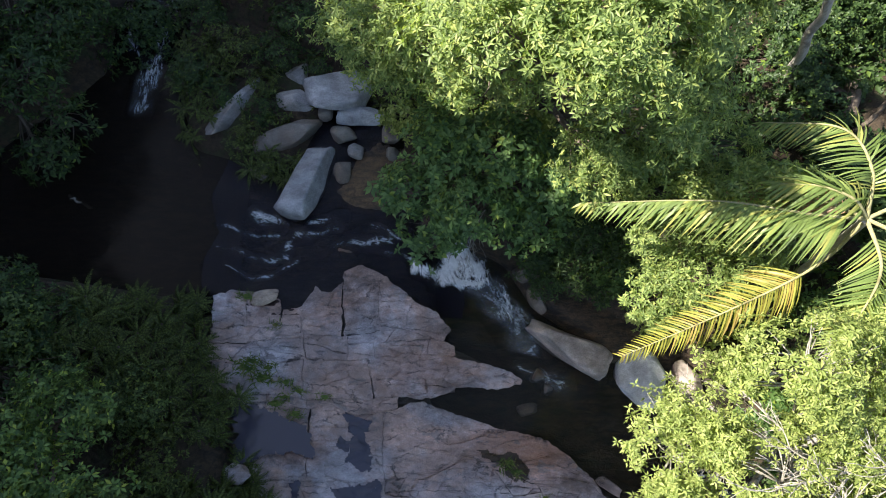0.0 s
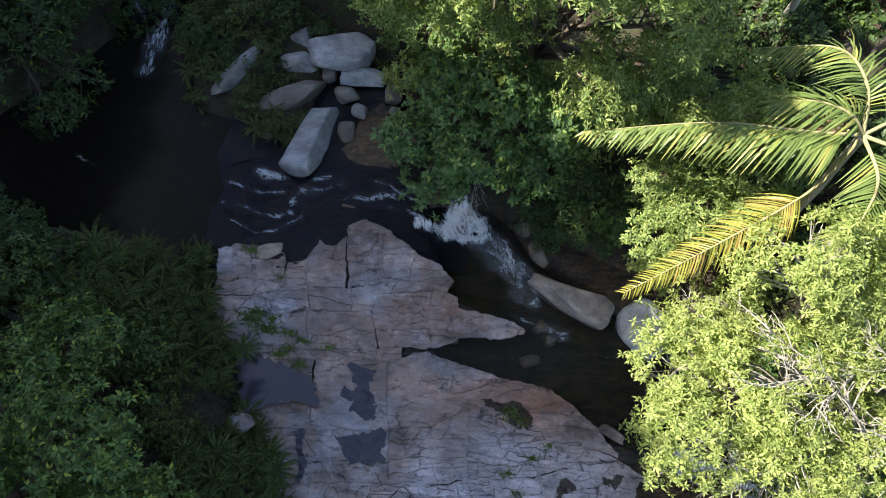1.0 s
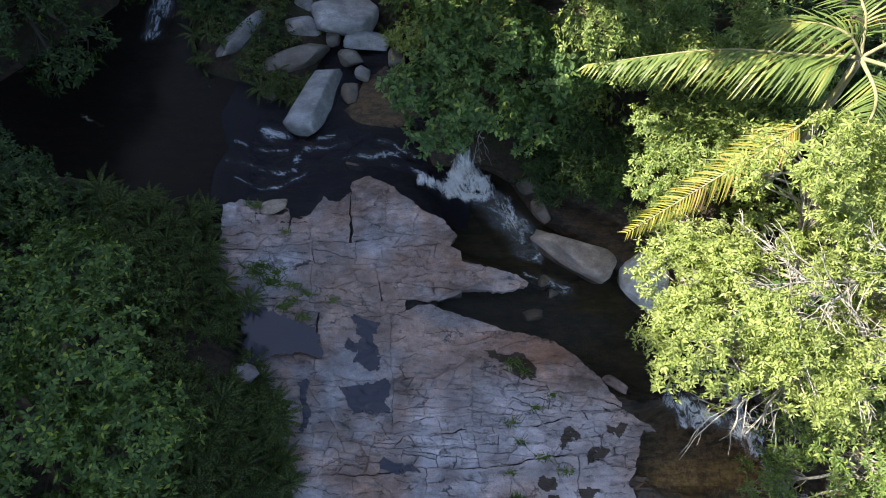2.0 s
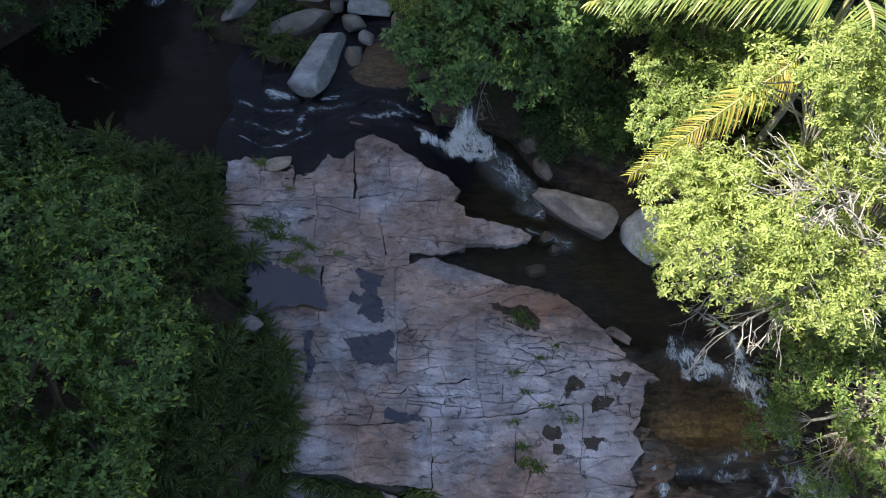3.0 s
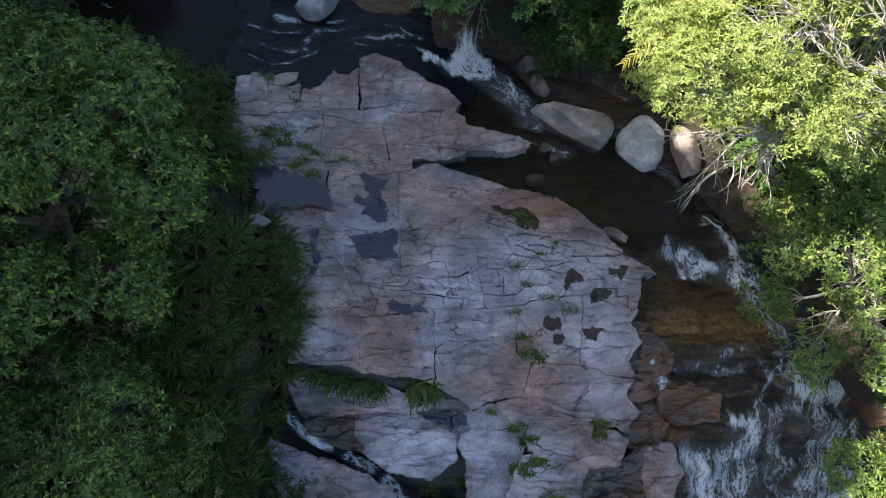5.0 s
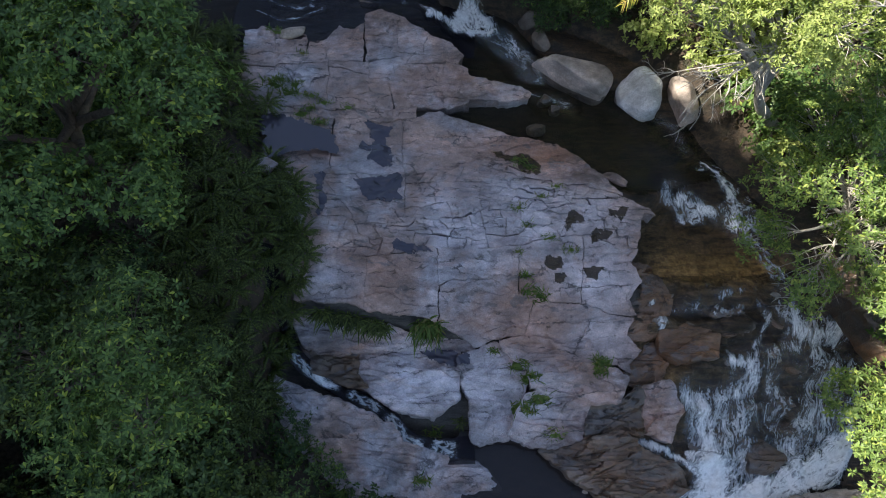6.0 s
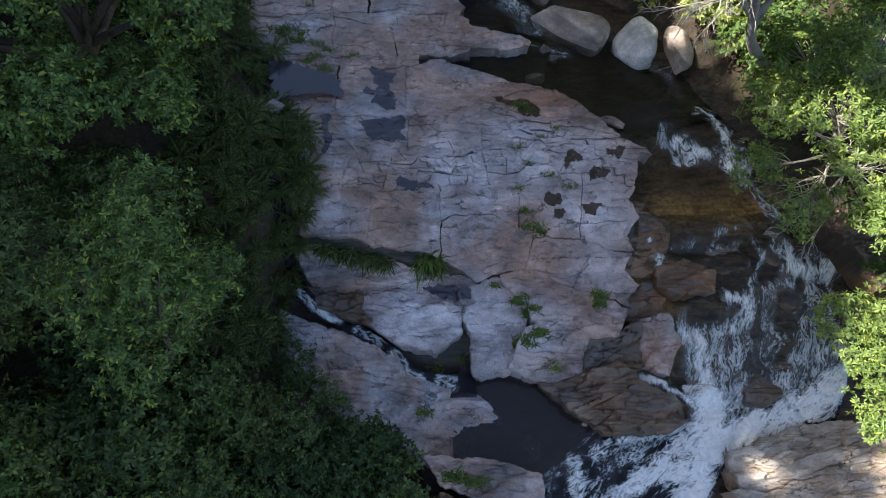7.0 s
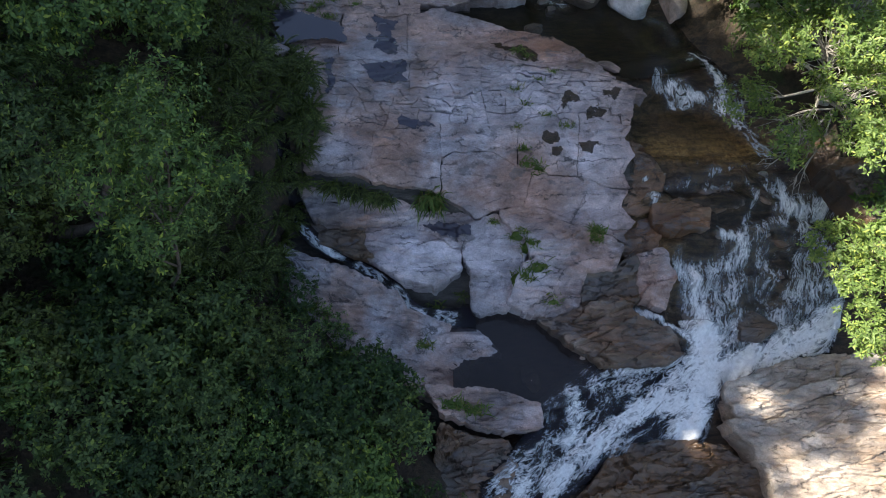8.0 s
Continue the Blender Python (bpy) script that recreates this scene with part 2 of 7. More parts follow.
def foam_material(name, scale, sharp, along=0.62):
    """Broken white water: torn strands and a lace of froth, closed where the water is most beaten."""
    k = Mat(name)
    uv = k.coords("UV")
    dens = k.attr("froth").outputs["Fac"]
    st = k.n.new("ShaderNodeMapping")
    st.inputs["Scale"].default_value = (along, 1.3, 1)
    k.link(uv, st.inputs[0])
    a = k.noise(st.outputs[0], scale, 9, 0.66, 0.9)
    b = k.noise(st.outputs[0], scale * 2.3, 8, 0.66, 1.2)
    c = k.noise(uv, scale * 7.0, 6, 0.7, 0.4)
    lace = k.math("SUBTRACT", 1.0, k.math("MULTIPLY", k.math("ABSOLUTE", k.math("SUBTRACT", b, 0.5)), 9.0), True)
    mixed = k.math("SUBTRACT", k.math("ADD", k.math("ADD", k.math("MULTIPLY", a, 1.7), k.math("MULTIPLY", lace, 0.34)), k.math("MULTIPLY", c, 0.20)), 0.54)
    limit = k.math("SUBTRACT", 1.08, k.math("MULTIPLY", dens, 0.95))
    alpha = k.math("MULTIPLY", k.math("SUBTRACT", mixed, limit), sharp, True)
    k.link(alpha, k.b.inputs["Alpha"])
    col = k.mix(k.ramp(alpha, (0.10, 0.0), (0.85, 1.0)), (0.46, 0.52, 0.58), (0.94, 0.95, 0.96))
    col = k.mix(1.0, col, k.ramp(c, (0.34, 0.82), (0.62, 1.05)), "MULTIPLY")
    col = k.mix(1.0, col, k.ramp(b, (0.3, 0.80), (0.6, 1.05)), "MULTIPLY")
    return k.set(col, 0.5, k.bump(mixed, 0.7, 0.05), Specular_IOR_Level=0.3).m


FOAM = foam_material("froth", 1.9, 1.9, 0.6)
FOAM_THIN = foam_material("thin_froth", 2.3, 1.5, 0.5)
FOAM_MIST = foam_material("drifting_froth", 2.0, 0.7, 0.8)


def leaf_material(name, dark, bright, fresh, fresh_share, glow=0.32, rough=0.42):
    """Leaves that differ one from the next, with light coming through the blade."""
    k = Mat(name)
    g = k.n.new("ShaderNodeNewGeometry")
    r = g.outputs["Random Per Island"]
    patch = k.noise(k.world_coords(), 0.9, 3, 0.5)
    col = k.mix(k.math("ADD", k.math("MULTIPLY", k.math("POWER", r, 1.7), 0.95), k.math("MULTIPLY", patch, 0.3), True), dark, bright)
    pick = k.math("FRACT", k.math("MULTIPLY", r, 17.3))
    col = k.mix(k.ramp(pick, (1 - fresh_share - 0.01, 0.0), (1 - fresh_share + 0.01, 1.0)), col, fresh)
    vein = k.noise(k.world_coords(), 60, 2, 0.5)
    col = k.mix(1.0, col, k.ramp(vein, (0.3, 0.82), (0.7, 1.15)), "MULTIPLY")
    k.set(col, rough, None, Specular_IOR_Level=0.29)
    tr = k.n.new("ShaderNodeBsdfTranslucent")
    k.link(k.mix(1.0, col, (1.15, 1.25, 0.55), "MULTIPLY"), tr.inputs[0])
    mx = k.n.new("ShaderNodeMixShader")
    mx.inputs[0].default_value = glow
    k.link(k.b.outputs[0], mx.inputs[1])
    k.link(tr.outputs[0], mx.inputs[2])
    k.link(mx.outputs[0], k.out.inputs[0])
    return k.m


# Leaf tones carry some light: paler for sunlit crowns, darker for shaded ones.
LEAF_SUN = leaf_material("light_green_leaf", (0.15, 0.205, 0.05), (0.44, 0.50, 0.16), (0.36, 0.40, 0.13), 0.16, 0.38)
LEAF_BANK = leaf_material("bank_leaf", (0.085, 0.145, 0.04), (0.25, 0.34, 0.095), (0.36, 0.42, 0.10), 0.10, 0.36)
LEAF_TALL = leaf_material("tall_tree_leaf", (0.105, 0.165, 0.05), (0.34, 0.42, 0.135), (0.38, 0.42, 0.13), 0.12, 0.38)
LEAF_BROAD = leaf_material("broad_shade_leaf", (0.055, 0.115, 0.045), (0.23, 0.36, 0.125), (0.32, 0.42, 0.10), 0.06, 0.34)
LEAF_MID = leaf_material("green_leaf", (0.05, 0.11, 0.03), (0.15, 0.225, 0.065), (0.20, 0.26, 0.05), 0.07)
# Deep green kept very dark, with forest shade put into the colour.
LEAF_DARK = leaf_material("shaded_deep_leaf", (0.018, 0.040, 0.014), (0.085, 0.14, 0.042), (0.17, 0.24, 0.04), 0.035)
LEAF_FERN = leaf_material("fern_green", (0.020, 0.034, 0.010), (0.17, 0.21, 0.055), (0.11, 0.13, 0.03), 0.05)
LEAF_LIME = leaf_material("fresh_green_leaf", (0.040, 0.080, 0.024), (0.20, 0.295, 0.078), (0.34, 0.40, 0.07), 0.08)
# Green leaf darkened in its colour for the left bank's shade.
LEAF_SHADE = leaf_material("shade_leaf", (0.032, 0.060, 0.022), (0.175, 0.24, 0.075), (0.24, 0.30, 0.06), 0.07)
LEAF_GRASS = leaf_material("grass_green", (0.06, 0.105, 0.02), (0.16, 0.225, 0.05), (0.22, 0.20, 0.07), 0.15)
LEAF_PALM = leaf_material("palm_green", (0.12, 0.18, 0.05), (0.26, 0.33, 0.10), (0.32, 0.33, 0.09), 0.2)
LEAF_YELLOW = leaf_material("yellowing_palm", (0.24, 0.23, 0.045), (0.40, 0.38, 0.08), (0.40, 0.30, 0.09), 0.25)
LEAF_DEAD = leaf_material("dry_palm", (0.26, 0.12, 0.07), (0.40, 0.22, 0.14), (0.42, 0.30, 0.2), 0.2, 0.15)


def bark_material(name, a, b):
    k = Mat(name)
    p = k.coords("Object", (9, 9, 1.6))
    n, s = k.noise(p, 3, 6, 0.7), k.noise(k.coords("Object"), 3.1, 5, 0.6)
    col = k.mix(k.ramp(n, (0.35, 0.0), (0.65, 1.0)), a, b)
    col = k.mix(k.ramp(s, (0.56, 0.0), (0.66, 0.75)), col, tuple(c * 0.45 for c in a))
    return k.set(col, 0.88, k.bump(n, 0.7, 0.02)).m


BARK = bark_material("brown_bark", (0.085, 0.062, 0.045), (0.17, 0.135, 0.105))
BARK_PALE = bark_material("pale_bark", (0.30, 0.27, 0.23), (0.52, 0.48, 0.42))
RACHIS = bark_material("palm_stalk", (0.26, 0.24, 0.10), (0.42, 0.38, 0.2))


# ---- mesh helpers ----
def part(name, mesh, material, parent=None, label=""):
    """Links a mesh as one object, under a thing or a part where one is given."""
    if material is not None and not mesh.materials:
        mesh.materials.append(material)
    ob = new(name, mesh)
    ob.parent = parent
    return tagged(ob, label)


def thing(name, label, category, group="", at=(0, 0, 0)):
    ob = new(name)
    ob.location = at
    ob.empty_display_size = 0.2
    return tagged(ob, label, category, group)


def raw_mesh(name, verts, tris, smooth=True):
    """A mesh of triangles from two arrays."""
    verts, tris = np.asarray(verts, np.float32), np.asarray(tris, np.int32)
    me = bpy.data.meshes.new(name)
    me.vertices.add(len(verts))
    me.vertices.foreach_set("co", verts.ravel())
    me.loops.add(tris.size)
    me.loops.foreach_set("vertex_index", tris.ravel())
    me.polygons.add(len(tris))
    me.polygons.foreach_set("loop_start", np.arange(0, tris.size, 3, dtype=np.int32))
    if smooth:
        me.polygons.foreach_set("use_smooth", np.ones(len(tris), bool))
    me.update(calc_edges=True)
    return me


def unit(v):
    return v / np.maximum(np.linalg.norm(v, axis=-1, keepdims=True), 1e-9)


def grid_tris(nu, nv):
    a = (np.arange(nu - 1)[:, None] * nv + np.arange(nv - 1)[None]).ravel()
    return np.concatenate([np.stack([a, a + nv, a + 1], 1), np.stack([a + 1, a + nv, a + nv + 1], 1)])


def wave(x, y, seed=0.0, octaves=4, gain=0.55):
    """Smooth made-up relief from turned sines with warped phases, about -1 to 1."""
    x, y = np.asarray(x, float), np.asarray(y, float)
    total, amp, norm, f = 0.0, 1.0, 0.0, 1.0
    for k in range(octaves):
        a = 1.3 + 2.1 * k + seed * 0.7
        u = x * math.cos(a) + y * math.sin(a)
        v = -x * math.sin(a) + y * math.cos(a)
        total = total + amp * np.sin(f * u + seed * 5.1 + 1.7 * np.sin(0.63 * f * v + seed * 2.3 + k)) * np.cos(0.8 * f * v + seed * 3.3 + 1.2 * np.sin(0.47 * f * u + k))
        norm += amp
        amp, f = amp * gain, f * 2.03
    return total / norm


def tube(points, radii, sides=6):
    """Vertices and triangles of a tapered, closed tube along points."""
    p, r = np.asarray(points, float), np.asarray(radii, float)
    t = unit(np.gradient(p, axis=0))
    ref = np.where(np.abs(t[:, 2:3]) > 0.9, [[1.0, 0, 0]], [[0, 0, 1.0]])
    a = unit(np.cross(t, ref))
    b = np.cross(t, a)
    ang = np.linspace(0, 2 * math.pi, sides, endpoint=False)
    ring = p[:, None] + r[:, None, None] * (np.cos(ang)[None, :, None] * a[:, None] + np.sin(ang)[None, :, None] * b[:, None])
    n = len(p)
    i = np.arange(n - 1)[:, None] * sides
    j, k = np.arange(sides)[None], (np.arange(sides)[None] + 1) % sides
    tris = np.concatenate([np.stack([i + j, i + k, i + sides + j], -1).reshape(-1, 3), np.stack([i + k, i + sides + k, i + sides + j], -1).reshape(-1, 3)])
    verts = np.concatenate([ring.reshape(-1, 3), p[:1], p[-1:]])
    e = n * sides
    caps = [(k0, e, (k0 + 1) % sides) for k0 in range(sides)] + [((n - 1) * sides + k0, (n - 1) * sides + (k0 + 1) % sides, e + 1) for k0 in range(sides)]
    return verts, np.concatenate([tris, caps])


def joined(pieces):
    verts, tris, base = [], [], 0
    for v, t in pieces:
        verts.append(np.asarray(v))
        tris.append(np.asarray(t) + base)
        base += len(v)
    return np.concatenate(verts), np.concatenate(tris)


def curve(points, n):
    """A smooth line of n points through the given ones."""
    p = np.asarray(points, float)
    s = np.linspace(0, len(p) - 1, n)
    i = np.clip(s.astype(int), 0, len(p) - 2)
    u = (s - i)[:, None]
    q = np.concatenate([2 * p[:1] - p[1:2], p, 2 * p[-1:] - p[-2:-1]])
    a, b, c, d = q[i], q[i + 1], q[i + 2], q[i + 3]
    return 0.5 * (2 * b + (c - a) * u + (2 * a - 5 * b + 4 * c - d) * u**2 + (3 * b - a - 3 * c + d) * u**3)


def inside(x, y, poly):
    """Whether points lie in a polygon."""
    hit = np.zeros(np.shape(x), bool)
    for (x0, y0), (x1, y1) in zip(poly, poly[1:] + poly[:1]):
        if y0 != y1:
            hit ^= ((y0 > y) != (y1 > y)) & (x < (x1 - x0) * (y - y0) / (y1 - y0) + x0)
    return hit


# ---- the lie of the land ----
def profile(y):
    """The fall of the rock along the valley."""
    return np.interp(y, [-60, -13, -9.5, -8, -7.2, -6.4, -5.4, -4.7, -4.4, -4.1, -3.7, -3.2, -2.6, -2.0, -1.0, 0, 1, 2, 3.2, 9, 14, 60],
                     [-24, -4.9, -3.6, -3.15, -2.9, -2.15, -1.75, -1.42, -1.24, -1.05, -0.80, -0.70, -0.5, -0.28, -0.33, -0.33, -0.16, -0.02, 0.1, 0.1, 0.7, 12])


MID_POOL = [(-0.2, 3.9), (-0.1, 4.7), (0.8, 5.0), (1.6, 4.4), (2.3, 3.2), (4.1, 1.9), (4.9, 1.2), (5.7, 0.3), (6.2, -0.9), (4.8, -1.2), (3.5, -0.9), (2.9, -0.2),
            (1.3, 0.3), (0.0, 0.9), (-0.5, 1.3), (1.9, 1.3), (2.1, 1.5), (1.0, 2.0), (0.0, 2.4), (-0.2, 2.9)]
AMBER_POOL = [(4.5, -1.9), (5.6, -1.3), (6.9, -1.6), (7.8, -2.8), (8.1, -3.4), (7.4, -3.8), (5.5, -3.6), (4.3, -3.5), (4.3, -2.8)]
CASCADE = [(4.4, -3.4), (8.1, -3.4), (8.9, -4.0), (9.5, -5.0), (9.8, -6.5), (9.2, -7.6), (6.3, -8.6), (5.3, -8.4), (3.9, -7.2), (4.0, -5.9), (4.4, -5.0)]
LOW_POOL = [(0.3, -6.9), (1.2, -7.0), (2.5, -7.8), (3.5, -8.3), (3.0, -8.9), (2.4, -9.3), (1.5, -9.35), (0.6, -9.1), (0.0, -9.0), (0.1, -8.0), (0.9, -8.0), (0.3, -7.4)]
FOAM_RUN = [(9.6, -7.0), (9.0, -8.0), (6.2, -8.9), (5.3, -10.1), (3.4, -10.2), (1.5, -11.6), (0.0, -12.6), (0.6, -11.0), (2.2, -9.3), (3.4, -8.4), (6.0, -8.3)]
SLAB = [(-5.8, 3.6), (-2.5, 4.2), (-1.5, 4.1), (0.1, 2.4), (2.0, 1.4), (-0.5, 1.0), (2.8, -0.2), (4.7, -2.0), (4.3, -3.0), (4.3, -5.0), (4.7, -5.9), (4.0, -6.6),
        (5.2, -8.0), (3.3, -8.4), (1.0, -7.0), (0.8, -8.2), (1.7, -9.6), (0.0, -9.8), (-1.6, -8.6), (-4.6, -5.6), (-4.0, -4.0), (-4.6, -1.0)]
LEFT_Y = [-60, -14, -11, -9, -7.5, -6, -4.5, -3, 0, 2.4, 3.4, 4.6, 8, 10, 14, 60]
LEFT_X = [3, 0.2, -0.2, -1.2, -2.9, -4.4, -4.4, -4.1, -5.2, -6.0, -6.6, -15, -11.5, -9.4, -8.8, -9]
RIGHT_Y = [-60, -14, -11, -8, -5, -3, 0, 1.5, 3, 4.2, 5, 7, 9, 10.5, 12, 14, 60]
RIGHT_X = [13, 11, 11, 10.2, 9.6, 8.2, 6.2, 6.0, 4.6, 2.2, 0.2, -1.0, -1.2, -4, -6.6, -7.2, -7.4]

far = np.array([18, 24, 32, 45, 65, 100, 160, 260, 420.0])
GX = np.concatenate([-far[::-1], np.arange(-14, 14.01, 0.1), far])
GY = np.concatenate([-far[::-1] - 3, np.arange(-18, 16.01, 0.1), far])
gx, gy = np.meshgrid(GX, GY, indexing="ij")


def blurred(a, rounds):
    for _ in range(rounds):
        a[1:-1] = (a[:-2] + 2 * a[1:-1] + a[2:]) / 4
        a[:, 1:-1] = (a[:, :-2] + 2 * a[:, 1:-1] + a[:, 2:]) / 4
    return a


def patch(poly, rounds=6):
    return blurred(inside(gx, gy, poly).astype(float), rounds)


def fractured(x, y, sx, sy, tall, seed, groove=0.0, width=0.06, turn=0.15):
    """Rock broken along joints: every cell lies at its own height and tilt, with a groove between."""
    u = x * math.cos(turn) + y * math.sin(turn) + 0.16 * sx * wave(x * 2.1 / sx, y * 2.1 / sx, seed, 4, 0.65)
    v = -x * math.sin(turn) + y * math.cos(turn) + 0.30 * sy * wave(x * 1.3 / sx, y * 1.3 / sy, seed + 2, 4, 0.65)
    u, v = u / sx, v / sy
    iu, iv = np.floor(u), np.floor(v)
    d1, d2, lift = np.full(u.shape, 9.0), np.full(u.shape, 9.0), np.zeros(u.shape)
    for du in (-1, 0, 1):
        for dv in (-1, 0, 1):
            cu, cv = iu + du, iv + dv
            h = [np.abs(np.sin(cu * 12.9898 + cv * 78.233 + seed * 3.7 + k * 41.7) * 4375.85) % 1 for k in range(5)]
            ru, rv = u - cu - 0.15 - 0.7 * h[0], v - cv - 0.15 - 0.7 * h[1]
            d = np.hypot(ru, rv)
            z = h[2] - 0.5 + 0.9 * (h[3] - 0.5) * ru + 1.1 * (h[4] - 0.5) * rv
            near = d < d1
            d2 = np.where(near, d1, np.minimum(d2, d))
            lift = np.where(near, z, lift)
            d1 = np.where(near, d, d1)
    return tall * lift - groove * np.clip(1 - (d2 - d1) / width, 0, 1) * np.clip(3 * wave(x * 1.6, y * 1.6, seed + 4, 3) - 0.4, 0, 1)


def land():
    left = np.maximum(np.interp(gy, LEFT_Y, LEFT_X) - gx, 0)
    right = np.maximum(gx - np.interp(gy, RIGHT_Y, RIGHT_X), 0)
    z = profile(gy) - 0.22 + 0.06 * wave(gx * 1.4, gy * 2.0, 0.3)
    z = z - 0.6 * patch([(-4.7, -4.35), (-0.8, -4.7), (0.6, -5.3), (3.6, -5.6), (4.4, -6.2), (5.3, -8.3), (3.0, -9.6), (-1.0, -10.5), (-5.0, -6.8)], 5)
    upper = blurred((gy > 3.9).astype(float) * (gx < 0.3), 8)
    z = z * (1 - upper) + upper * (np.where(gy > 9.5, (gy - 9.5) * 0.13, 0) - np.interp(gx, [-12, -5.3, -4.4, -3, -1.5], [0.6, 0.5, 0.2, 0.12, 0.06]) + 0.09 * wave(gx * 1.3, gy * 2.8, 2.2, 5, 0.65))
    for poly, level in ((MID_POOL, -0.95), (LOW_POOL, -3.6)):
        m = patch(poly)
        z = z * (1 - m) + m * (level + 0.09 * wave(gx * 1.5, gy * 1.5, 1.1))
    m = patch(AMBER_POOL)
    z = z * (1 - m) + m * (-1.32 + 0.10 * wave(gx * 1.2, gy * 2.1, 4.1))
    m = patch(CASCADE, 8)
    steps = np.interp(gy + 0.25 * wave(gx * 1.1, gy * 0.6, 6.0), [-8.6, -8.0, -7.6, -6.9, -6.5, -5.9, -5.6, -4.9, -4.6, -4.1, -3.8, -3.4],
                      [-3.3, -3.15, -2.85, -2.75, -2.45, -2.35, -2.0, -1.95, -1.65, -1.6, -1.3, -1.22])
    z = z * (1 - m) + m * (steps + 0.10 * wave(gx * 1.9, gy * 2.9, 5.0, 5, 0.65) + fractured(gx, gy, 1.1, 0.42, 0.26, 8.3, turn=0.2) + fractured(gx, gy, 0.5, 0.26, 0.12, 2.7, turn=-0.2))
    m = patch(FOAM_RUN)
    z = z * (1 - m) + m * (np.interp(gy, [-13, -10, -8], [-4.9, -3.85, -3.45]) + 0.08 * wave(gx * 2, gy * 2, 7.0))
    m = patch([(-7.4, 12.5), (-7.6, 9.5), (-6.9, 7.5), (-5.4, 7.1), (-4.5, 6.6), (-3.9, 7.4), (-3.3, 9.0), (-1.9, 10.0), (-2.0, 13.0)], 8)
    z = z * (1 - m) + m * (0.16 + 0.10 * (gy - 7))
    m2 = patch([(-3.0, 6.1), (-1.2, 5.8), (-0.4, 6.2), (-0.6, 7.7), (-2.4, 7.6)], 9)
    z = z * (1 - m2) + m2 * (0.045 + 0.02 * wave(gx * 2.3, gy * 2.3, 2.9))
    # Banks: a short rise at the water, then the valley sides.
    hill = np.interp(gy, [-420, -60, -26, -6, -3, 0, 4.7, 7.6, 11.4, 13.8, 17, 60, 420], [14, 22, 23.2, 23.4, 26.2, 26.6, 28.0, 25.5, 21.5, 15.5, 12, 16, 14])
    up_left = 0.9 * (1 - np.exp(-left / 0.9)) + 0.32 * left + 2.3 * np.maximum(-12.8 - gx, 0) * (left > 0)
    up_left = np.minimum(up_left, np.maximum(hill - profile(gy), 4))
    up_right = np.minimum(0.55 * (1 - np.exp(-right / 0.8)) + 0.22 * right + 0.12 * np.maximum(right - 9, 0), 14)
    bank = np.clip((left + right) / 1.2, 0, 1)
    z = z * (1 - bank) + bank * np.maximum(profile(np.clip(gy, -60, 60)), -30) + up_left + up_right
    return z + bank * 0.22 * wave(gx * 0.8, gy * 0.8, 3.0), np.maximum(bank, m)


GZ, BANK = land()


def ground_z(x, y):
    """Height of the land at points."""
    x, y = np.clip(np.asarray(x, float), GX[0], GX[-1] - 1e-6), np.clip(np.asarray(y, float), GY[0], GY[-1] - 1e-6)
    i, j = np.searchsorted(GX, x, side="right") - 1, np.searchsorted(GY, y, side="right") - 1
    u, v = (x - GX[i]) / (GX[i + 1] - GX[i]), (y - GY[j]) / (GY[j + 1] - GY[j])
    return GZ[i, j] * (1 - u) * (1 - v) + GZ[i + 1, j] * u * (1 - v) + GZ[i, j + 1] * (1 - u) * v + GZ[i + 1, j + 1] * u * v


ground_mesh = raw_mesh("ground", np.stack([gx, gy, GZ], -1).reshape(-1, 3), grid_tris(len(GX), len(GY))[:, ::-1] * 1)
ground_mesh.flip_normals()
ground_mesh.attributes.new("rock", "FLOAT", "POINT").data.foreach_set("value", (1 - np.clip(BANK * 1.4 + 0.25 * wave(gx * 3, gy * 3, 8.0) * (BANK > 0), 0, 1)).ravel().astype(np.float32))
amber = np.clip(patch(AMBER_POOL, 10) * (0.18 + np.exp(-((gy + 3.25 + 0.12 * wave(gx * 1.7, gy, 3.0)) / 0.46) ** 2) * np.interp(gx, [4.6, 5.4, 6.5, 8.0], [0.4, 1.0, 0.9, 1.1])) + 0.20 * patch([(-3.0, 5.9), (-1.2, 5.8), (-0.9, 7.4), (-2.6, 7.4)], 8) + 0.45 * patch([(4.1, -4.5), (5.4, -4.6), (5.3, -6.9), (4.3, -6.9)], 12), 0, 1)
ground_mesh.attributes.new("amber", "FLOAT", "POINT").data.foreach_set("value", amber.ravel().astype(np.float32))
ground_mesh.attributes.new("grey", "FLOAT", "POINT").data.foreach_set("value", patch(SLAB, 3).ravel().astype(np.float32))
tagged(part("ground", ground_mesh, GROUND), "dark wet stream bed and leaf-strewn forest banks", "ground", kind="structure")

# ---- rock ledge of separate blocks ----
rock_verts, rock_tris, rock_base = [], [], 0


def remember(verts, tris):
    """Keeps rock for dropping plants and pools on it later."""
    global rock_base
    rock_verts.append(verts)
    rock_tris.append(tris + rock_base)
    rock_base += len(verts)


def outline(poly, step=0.07):
    pts = []
    for (x0, y0), (x1, y1) in zip(poly, poly[1:] + poly[:1]):
        n = max(1, int(math.hypot(x1 - x0, y1 - y0) / step))
        pts += [(x0 + (x1 - x0) * k / n, y0 + (y1 - y0) * k / n) for k in range(n)]
    return np.array(pts)


